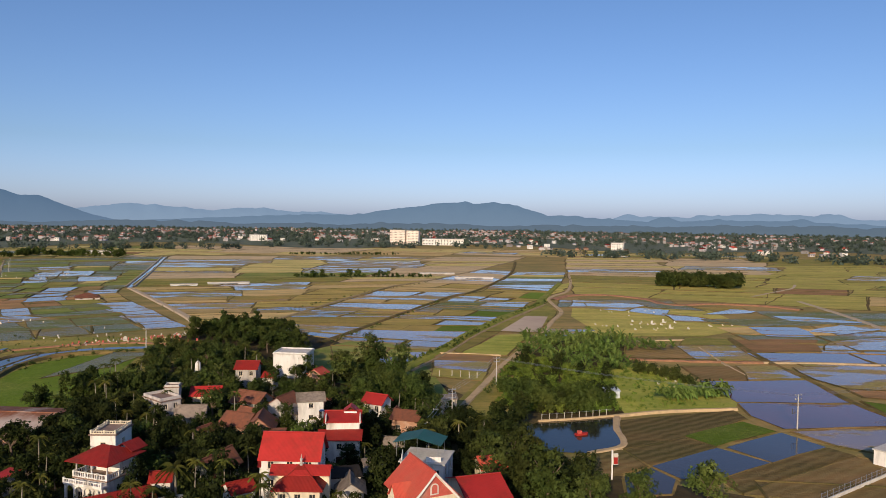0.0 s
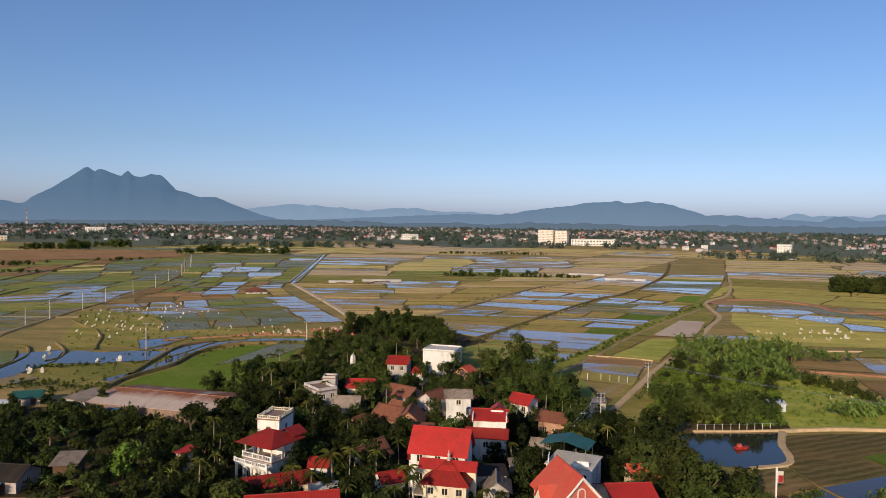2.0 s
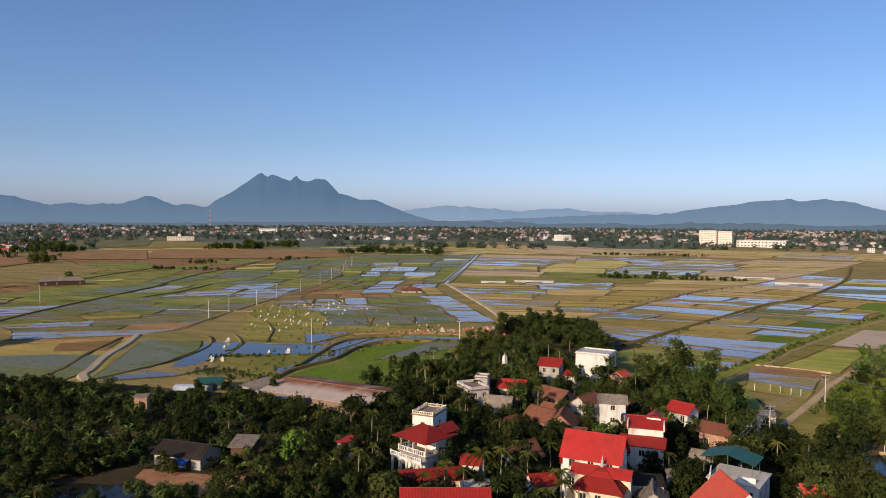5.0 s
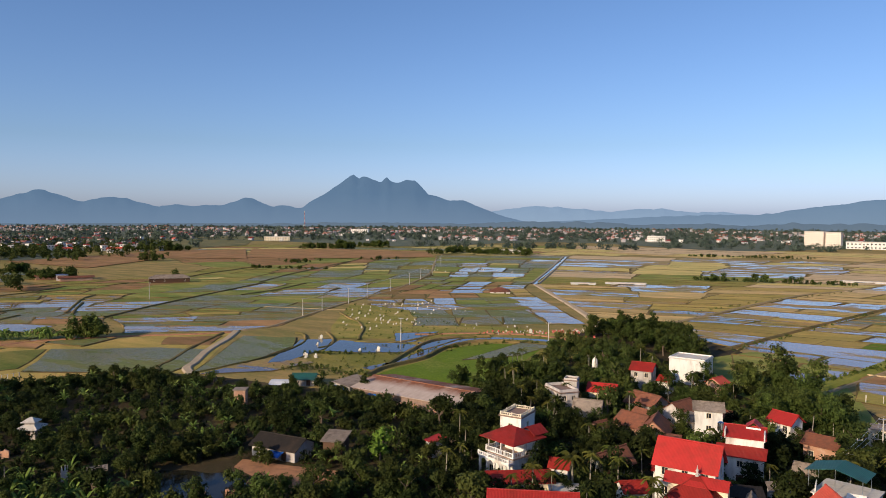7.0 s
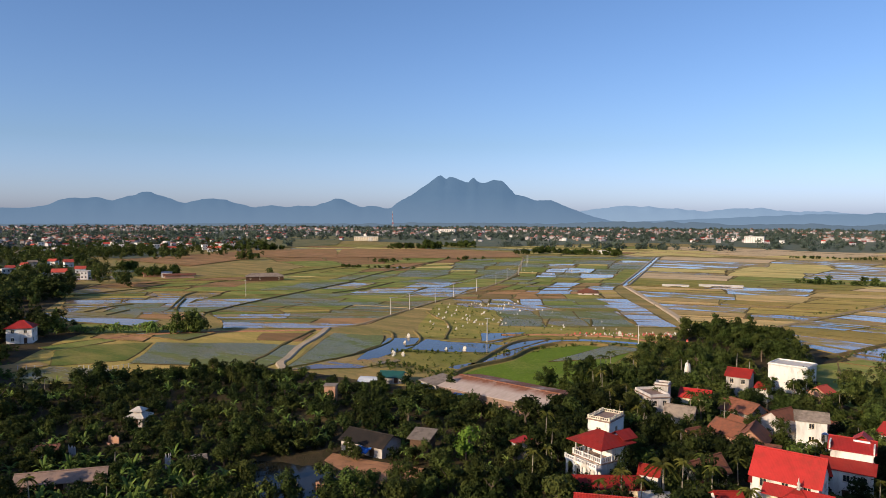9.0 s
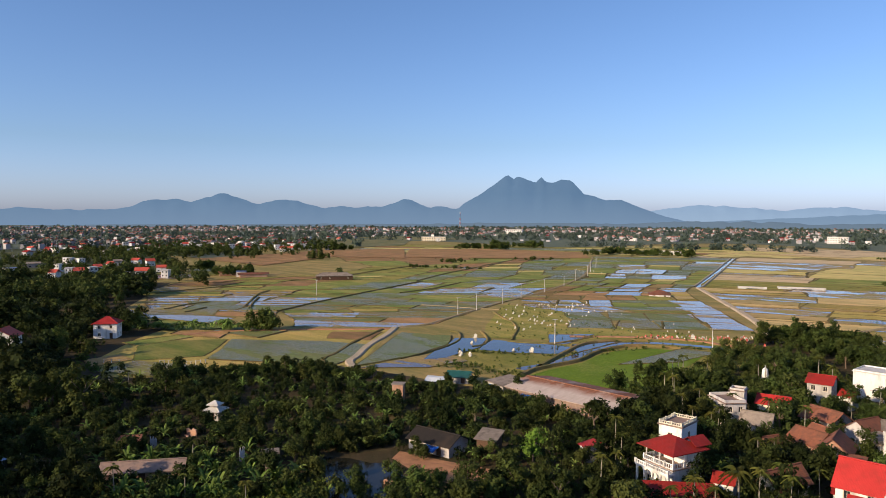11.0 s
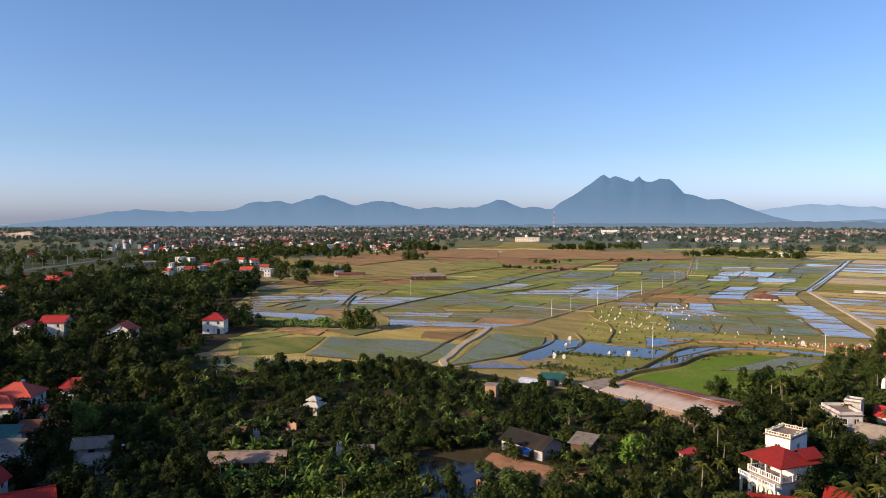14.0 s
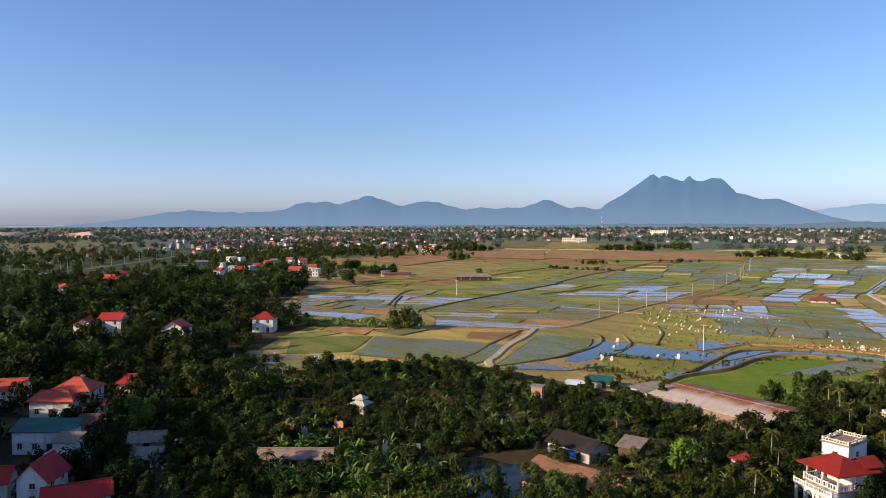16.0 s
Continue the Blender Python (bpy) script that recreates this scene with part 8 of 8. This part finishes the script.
town("far_town", [(-42, 34, 1500, 3100, 900), (34, 92, 1800, 3300, 760), (56, 74, 1100, 1900, 230)], 1, FAR_WALL, FAR_ROOF, "far town of pale houses across the plain")
town("far_suburb", [(-42, 34, 1500, 3200, 300), (34, 92, 1900, 3300, 300), (58, 74, 1000, 1900, 90)], 2, FAR_WALL_B, BROWN_TILE, "far suburbs of weathered houses across the plain")

# ---------------------------------------------------------------- poles, wires, graves, fences and far landmarks
def utility_pole(x, y, h=8.0, yaw=0.0, arms=1, transformer=False):
    root = tagged(empty("utility_pole", x, y, 0.1, yaw), "tapered pale concrete utility pole with crossarms" if not transformer else "concrete utility pole carrying switchgear", "utility pole", "field poles")
    bm = bmesh.new()
    tube(bm, (0, 0, 0), (0, 0, h), 0.17, 0.10, 9)
    part("pole", bm, CONCRETE, root)
    for k in range(arms):
        z = h - 0.25 - 0.9 * k
        arm = part("crossarm", boxes((-0.9, -0.06, z - 0.06, 0.9, 0.06, z + 0.06)), METAL, root)
        for px in (-0.8, 0.0, 0.8):
            bm = bmesh.new()
            tube(bm, (px, 0, z + 0.06), (px, 0, z + 0.18), 0.07, 0.09, 7)
            tube(bm, (px, 0, z + 0.18), (px, 0, z + 0.32), 0.06, 0.03, 7)
            part("insulator", bm, WHITE_STONE, arm)
    if transformer:
        part("bracket", boxes((-1.6, -0.06, h * 0.45, 0, 0.06, h * 0.45 + 0.1), (-1.6, -0.06, h * 0.45, -1.5, 0.06, h * 0.6), (-0.9, -0.06, h * 0.45, -0.8, 0.06, h * 0.58)), METAL, root)
    return root


def wires(name, points, label, sag=0.6, n=3, spread=0.8):
    """Sagging cables from pole to pole."""
    bm = bmesh.new()
    for a, b in zip(points, points[1:]):
        a, b = Vector(a), Vector(b)
        side = Vector((-(b - a).y, (b - a).x, 0)).normalized()
        for k in range(n):
            off = side * spread * (k - (n - 1) / 2)
            pts = [a.lerp(b, t / 8) + off - Vector((0, 0, 4 * sag * (t / 8) * (1 - t / 8))) for t in range(9)]
            for p, q in zip(pts, pts[1:]):
                tube(bm, p, q, 0.018, n=4)
    return tagged(part(name, bm, METAL), label, "cable")


LINE = [(-221, 243), (-226, 262), (-234, 292), (-243, 320), (-252, 355), (-266, 397), (-283, 437), (-300, 480), (-322, 520), (-345, 566), (-372, 612)]
for k, (x, y) in enumerate(LINE):
    utility_pole(x, y, 8.2, 70, 1)
wires("power_line", [(x, y, 8.2) for x, y in LINE], "thin cables along the field poles", 0.5)
for x, y, h, arms, tr in ((-99, 237.5, 7.8, 1, False), (15.2, 194, 7.8, 2, False), (78.8, 155.6, 7.8, 2, True), (2.6, 158, 7.5, 3, True), (-145, 211, 9.0, 1, False), (-335, 247, 9.0, 1, False), (-1.5, 150, 5.0, 1, False), (170, 195, 8, 2, False), (-2.5, 133, 7.0, 2, False)):
    utility_pole(x, y, h, 20, arms, tr)
wires("power_line", [(2.6, 158, 7.4), (15.2, 194, 7.7)], "thin cables along the dirt road", 0.5)
wires("power_line", [(15.2, 194, 7.7), (78.8, 155.6, 7.7), (170, 195, 7.9)], "thin cables crossing the flooded plots", 0.9)
wires("power_line", [(2.6, 158, 7.4), (-2.5, 133, 6.9)], "thin cables between village poles", 0.4)


def grave(seed, material, w, d, h, style):
    """A plinth, a raised bed and a headstone, or a little roofed tomb."""
    root = empty("grave", 0, 0, -70)
    part("plinth", boxes((-w / 2, -d / 2, 0, w / 2, d / 2, 0.35), (-w * 0.4, -d * 0.35, 0.35, w * 0.4, d * 0.42, 0.35 + h * 0.25)), material, root)
    bm = bmesh.new()
    box(bm, -w * 0.38, d * 0.28, 0.352, w * 0.38, d * 0.44, h)
    prism(bm, [(-w * 0.45, d * 0.26, h), (w * 0.45, d * 0.26, h), (0, d * 0.26, h + w * 0.3)], (0, d * 0.22, 0))
    part("headstone", bm, material, root)
    if style:
        for sx in (-1, 1):
            part("pillar", boxes((sx * w * 0.44 - 0.1, -d * 0.48, 0.352, sx * w * 0.44 + 0.1, -d * 0.44 + 0.1, h * 0.8)), material, root)
    return root


GRAVES = [grave(1, WHITE_STONE, 1.0, 1.6, 1.05, 0), grave(2, WHITE_STONE, 1.4, 1.9, 1.5, 1), grave(3, RED_STONE, 1.4, 1.9, 1.1, 0), grave(4, WHITE_STONE, 2.6, 3.0, 2.3, 1), grave(5, CREAM_WALL, 0.9, 1.4, 0.95, 0), grave(6, GREY_WALL, 1.0, 1.5, 1.0, 0)]
for g, lb in zip(GRAVES, ("small white grave with a headstone", "white grave with a gabled headstone and pillars", "red-painted grave with a low headstone", "large white family tomb in grass", "small cream grave in grass", "weathered grey grave in grass")):
    tagged(g, lb, "grave", "graves in the fields")


def graves(kinds, zone, count, seed):
    rng = random.Random(seed)
    xs, ys = [p[0] for p in zone], [p[1] for p in zone]
    done = 0
    while done < count:
        x, y = rng.uniform(min(xs), max(xs)), rng.uniform(min(ys), max(ys))
        if inside((x, y), zone):
            copy_thing(GRAVES[rng.choice(kinds)], pose(x, y, 0.12, 0, 0, rng.choice((20, 25, 40, 15)) + rng.uniform(-8, 8)) @ Matrix.Scale(rng.uniform(0.34, 0.58), 4))
            done += 1


graves((0, 0, 4, 1), [(-190, 232), (-226, 286), (-205, 292), (-178, 268), (-160, 250), (-172, 222)], 46, 1)
graves((0, 1, 4), [(-226, 290), (-205, 330), (-190, 318), (-160, 296), (-178, 276), (-205, 290)], 30, 2)
graves((2, 2, 2, 4, 5), [(-132, 246), (-126, 254), (-100, 272), (-96, 266), (-112, 254), (-130, 242)], 62, 3)
graves((0, 5, 4), [(-126, 254), (-100, 278), (-96, 272), (-124, 250)], 16, 4)
graves((0, 4, 1), [(66, 300), (66, 322), (96, 330), (130, 322), (128, 304), (96, 298)], 26, 5)
graves((0, 5), [(-162, 262), (-140, 290), (-118, 268), (-128, 250)], 10, 6)
graves((0, 4), [(70, 340), (72, 372), (135, 368), (130, 345)], 10, 7)
graves((0,), [(60, 196), (66, 216), (71, 204), (68, 192)], 5, 8)
graves((0, 4), [(-340, 520), (-300, 560), (-250, 540), (-270, 500)], 26, 9)
for x, y, k in ((94.2, 316.5, 3), (101.1, 322.5, 3), (98.7, 305.2, 3), (-114.5, 256.5, 3), (-153.2, 174.3, 1), (-155.4, 172.6, 1), (-157.4, 174.0, 1), (-151.6, 172.8, 1), (-154.2, 170.8, 1), (-173.2, 200.1, 3), (-166.5, 190.5, 1), (-141.5, 192.5, 3), (-147.0, 189.5, 1), (-92, 257, 2), (-89.5, 259.5, 2), (-94.5, 255.5, 2)):
    copy_thing(GRAVES[k], pose(x, y, 0.12, 0, 0, 25) @ Matrix.Scale(0.55, 4))
for g in GRAVES:
    for o in (*g.children_recursive, g):
        bpy.data.objects.remove(o)


def fence(name, pts, step, h, material, label, rails=1, r=0.07):
    """Posts along a line with rails between them."""
    root = tagged(empty(name, *pts[0], 0.1), label, "fence")
    o = Vector((*pts[0], 0))
    k = 0
    for a, b in zip(pts, pts[1:]):
        a, b = Vector((*a, 0)) - o, Vector((*b, 0)) - o
        n = max(1, round((b - a).length / step))
        for i in range(n):
            p = a.lerp(b, i / n)
            part("post", boxes((p.x - r, p.y - r, 0, p.x + r, p.y + r, h)), material, root)
        for j in range(rails):
            bm = bmesh.new()
            z = h * (0.9 - 0.4 * j)
            tube(bm, a + Vector((0, 0, z)), b + Vector((0, 0, z)), 0.025, n=4)
            part("rail", bm, METAL, root)
    return root


fence("fence", [(-0.5, 203.8), (3.2, 204.5), (8.1, 202.8), (12.6, 202.0)], 2.6, 1.9, CONCRETE, "row of pale concrete fence posts in a plot", 0, 0.1)
fence("fence", [(23, 160.0), (32, 162.6), (40.5, 165.6)], 2.0, 1.5, CONCRETE, "pond fence of pale posts and wire", 1, 0.06)
strip("plot_wall", [(-2.0, 240), (9, 239), (20, 237)], 0.3, 0.55, 0.08, DIRT, "low pale wall along a plot", "wall", 0.2)
fence("fence", [(-224, 85.5), (-219.5, 90.6)], 2.2, 1.3, CONCRETE, "low pale fence at the paddy edge", 1, 0.09)
fence("fence", [(-211, 97), (-203, 103), (-202.5, 109)], 1.5, 1.3, CONCRETE, "low pale fence at the paddy edge", 1, 0.09)
fence("fence", [(62.0, 114.0), (81.0, 127.4)], 2.0, 1.6, METAL, "dark wire fence on a low wall", 3, 0.04)
tagged(part("wall", boxes((-0.1, 0, 0, 0.1, 23.4, 0.7)), CONCRETE), "low pale wall under a wire fence", "wall").matrix_world = pose(62.3, 113.6, 0.1, 0, 0, -54.8)
house((42.4, 180.8), (46.0, 181.2), 2.6, 1.9, "small shack of grey sheets in the meadow", PLASTIC_PALE, "shed", 0.5, PLASTIC_PALE, 1, 1, 0, 0.2, name="shack", category="hut")
house((84.2, 129.6), (88.3, 132.5), 4.0, 3.0, "small white pump house with a flat roof", WHITE_WALL, "flat", 0, CONCRETE, 1, 1, 0, name="pump_house", category="hut")
board = tagged(empty("signboard", 30.2, 123.3, 0.1, 10), "white post with a small red and white board", "sign")
part("post", boxes((-0.12, -0.12, 0, 0.12, 0.12, 5.2)), WHITE_WALL, board)
part("panel", boxes((0.2, -0.05, 2.6, 1.1, 0.05, 4.6)), WHITE_STONE, board)
part("stripe", boxes((0.28, -0.09, 2.7, 1.02, -0.055, 3.9)), RED_TIN, board)
boat = tagged(empty("boat", 29.8, 149.0, 0.16, 20), "small red boat afloat on the pond", "boat")
bm = bmesh.new()
prism(bm, [(-1.3, -0.5, 0), (1.0, -0.5, 0), (1.7, 0, 0.1), (1.0, 0.5, 0), (-1.3, 0.5, 0)], (0, 0, 0.45))
part("hull", bm, RED_TIN, boat)
part("seat", boxes((-0.8, -0.35, 0.452, 0.0, 0.35, 1.0)), RED_STONE, boat)
stupa = tagged(empty("stupa", -69.4, 202.0, 0.1), "small white stupa with a pointed top", "stupa")
bm = bmesh.new()
tube(bm, (0, 0, 0), (0, 0, 2.2), 1.0, 0.9, 10)
part("base", bm, WHITE_WALL, stupa)
bm = bmesh.new()
tube(bm, (0, 0, 2.2), (0, 0, 3.5), 0.85, 0.75, 10)
tube(bm, (0, 0, 3.5), (0, 0, 4.1), 0.75, 0.22, 10)
tube(bm, (0, 0, 4.1), (0, 0, 5.0), 0.22, 0.03, 10)
part("spire", bm, WHITE_WALL, stupa)

# far landmarks
def block(name, label, x, y, yaw, w, d, h, wall, floors, bays, category="building"):
    root = tagged(empty(name, x, y, 0, yaw), label, category)
    body = part("wall", boxes((-w / 2, -d / 2, 0, w / 2, d / 2, h)), wall, root)
    part("roof", boxes((-w / 2 - 0.4, -d / 2 - 0.4, h + 0.01, w / 2 + 0.4, d / 2 + 0.4, h + 0.8)), CONCRETE, root)
    fh = h / floors
    for s in range(floors):
        for k in range(bays):
            cx = -w / 2 + w * (k + 0.5) / bays
            part("window", boxes((cx - w / bays * 0.22, -d / 2 - 0.12, s * fh + fh * 0.32, cx + w / bays * 0.22, -d / 2 - 0.01, s * fh + fh * 0.66)), GLASS_DARK, body)
    return root


block("apartment_block", "pale multi-storey apartment block above the town", -80, 1310, -20, 30, 18, 27, BLOCK_WALL, 9, 12)
block("apartment_block", "pale multi-storey apartment block above the town", -54, 1302, -8, 22, 16, 26, BLOCK_WALL, 9, 9)
block("factory", "long low white factory hall", 0, 1330, 2, 76, 30, 11, WHITE_WALL, 2, 14)
block("factory", "white commercial building in the town", -372, 1440, 10, 34, 20, 12, WHITE_WALL, 3, 8)
block("factory", "white hall at the edge of the town", -1210, 1560, 30, 46, 22, 13, WHITE_WALL, 3, 8)
block("factory", "low pale field buildings", -405, 850, 0, 46, 9, 3.5, WHITE_WALL, 1, 10)
block("school", "long cream building among fields", -960, 985, 44, 46, 12, 8, CREAM_WALL, 2, 10)
block("villa_block", "pale three-storey building in the town", 290, 1180, -20, 20, 14, 12, WHITE_WALL, 3, 5)
for x, y, w, yaw in ((-146, 486, 36, 20), (-170, 468, 22, 20), (25, 560, 40, 5), (-5, 600, 40, 5), (420, 620, 24, -20), (380, 500, 30, -10), (235, 950, 30, 0)):
    block("greenhouse", "long low white plastic greenhouse in the fields", x, y, yaw, w * 0.75, 2.4, 0.7, PLASTIC_PALE, 1, 1, "greenhouse")
mast = tagged(empty("radio_mast", -1960, 2166, 0), "red and white lattice radio mast", "mast")
for k in range(8):
    bm = bmesh.new()
    w0, w1 = 2.4 * (1 - k / 8.5), 2.4 * (1 - (k + 1) / 8.5)
    z0, z1 = 9 * k, 9 * (k + 1)
    for sx, sy in ((-1, -1), (1, -1), (1, 1), (-1, 1)):
        tube(bm, (sx * w0, sy * w0, z0), (sx * w1, sy * w1, z1), 0.3, n=4)
        tube(bm, (sx * w0, sy * w0, z0), (-sy * w1, sx * w1, z1), 0.2, n=4)
    part("section", bm, (RED_STONE, WHITE_STONE)[k % 2], mast)

# lamps along the main road
for x, y, _ in HIGHWAY:
    lamp = tagged(empty("street_lamp", x + 4.6, y - 4.0, 0.2, 35), "tall grey street lamp beside the main road", "street lamp", "road lamps")
    bm = bmesh.new()
    tube(bm, (0, 0, 0), (0, 0, 9), 0.11, 0.06, 7)
    part("pole", bm, METAL, lamp)
    bm = bmesh.new()
    tube(bm, (0, 0, 8.9), (-1.8, 0, 9.5), 0.07, n=6)
    part("arm", bm, METAL, lamp)
    part("head", boxes((-2.5, -0.18, 9.42, -1.75, 0.18, 9.6)), CONCRETE, lamp)
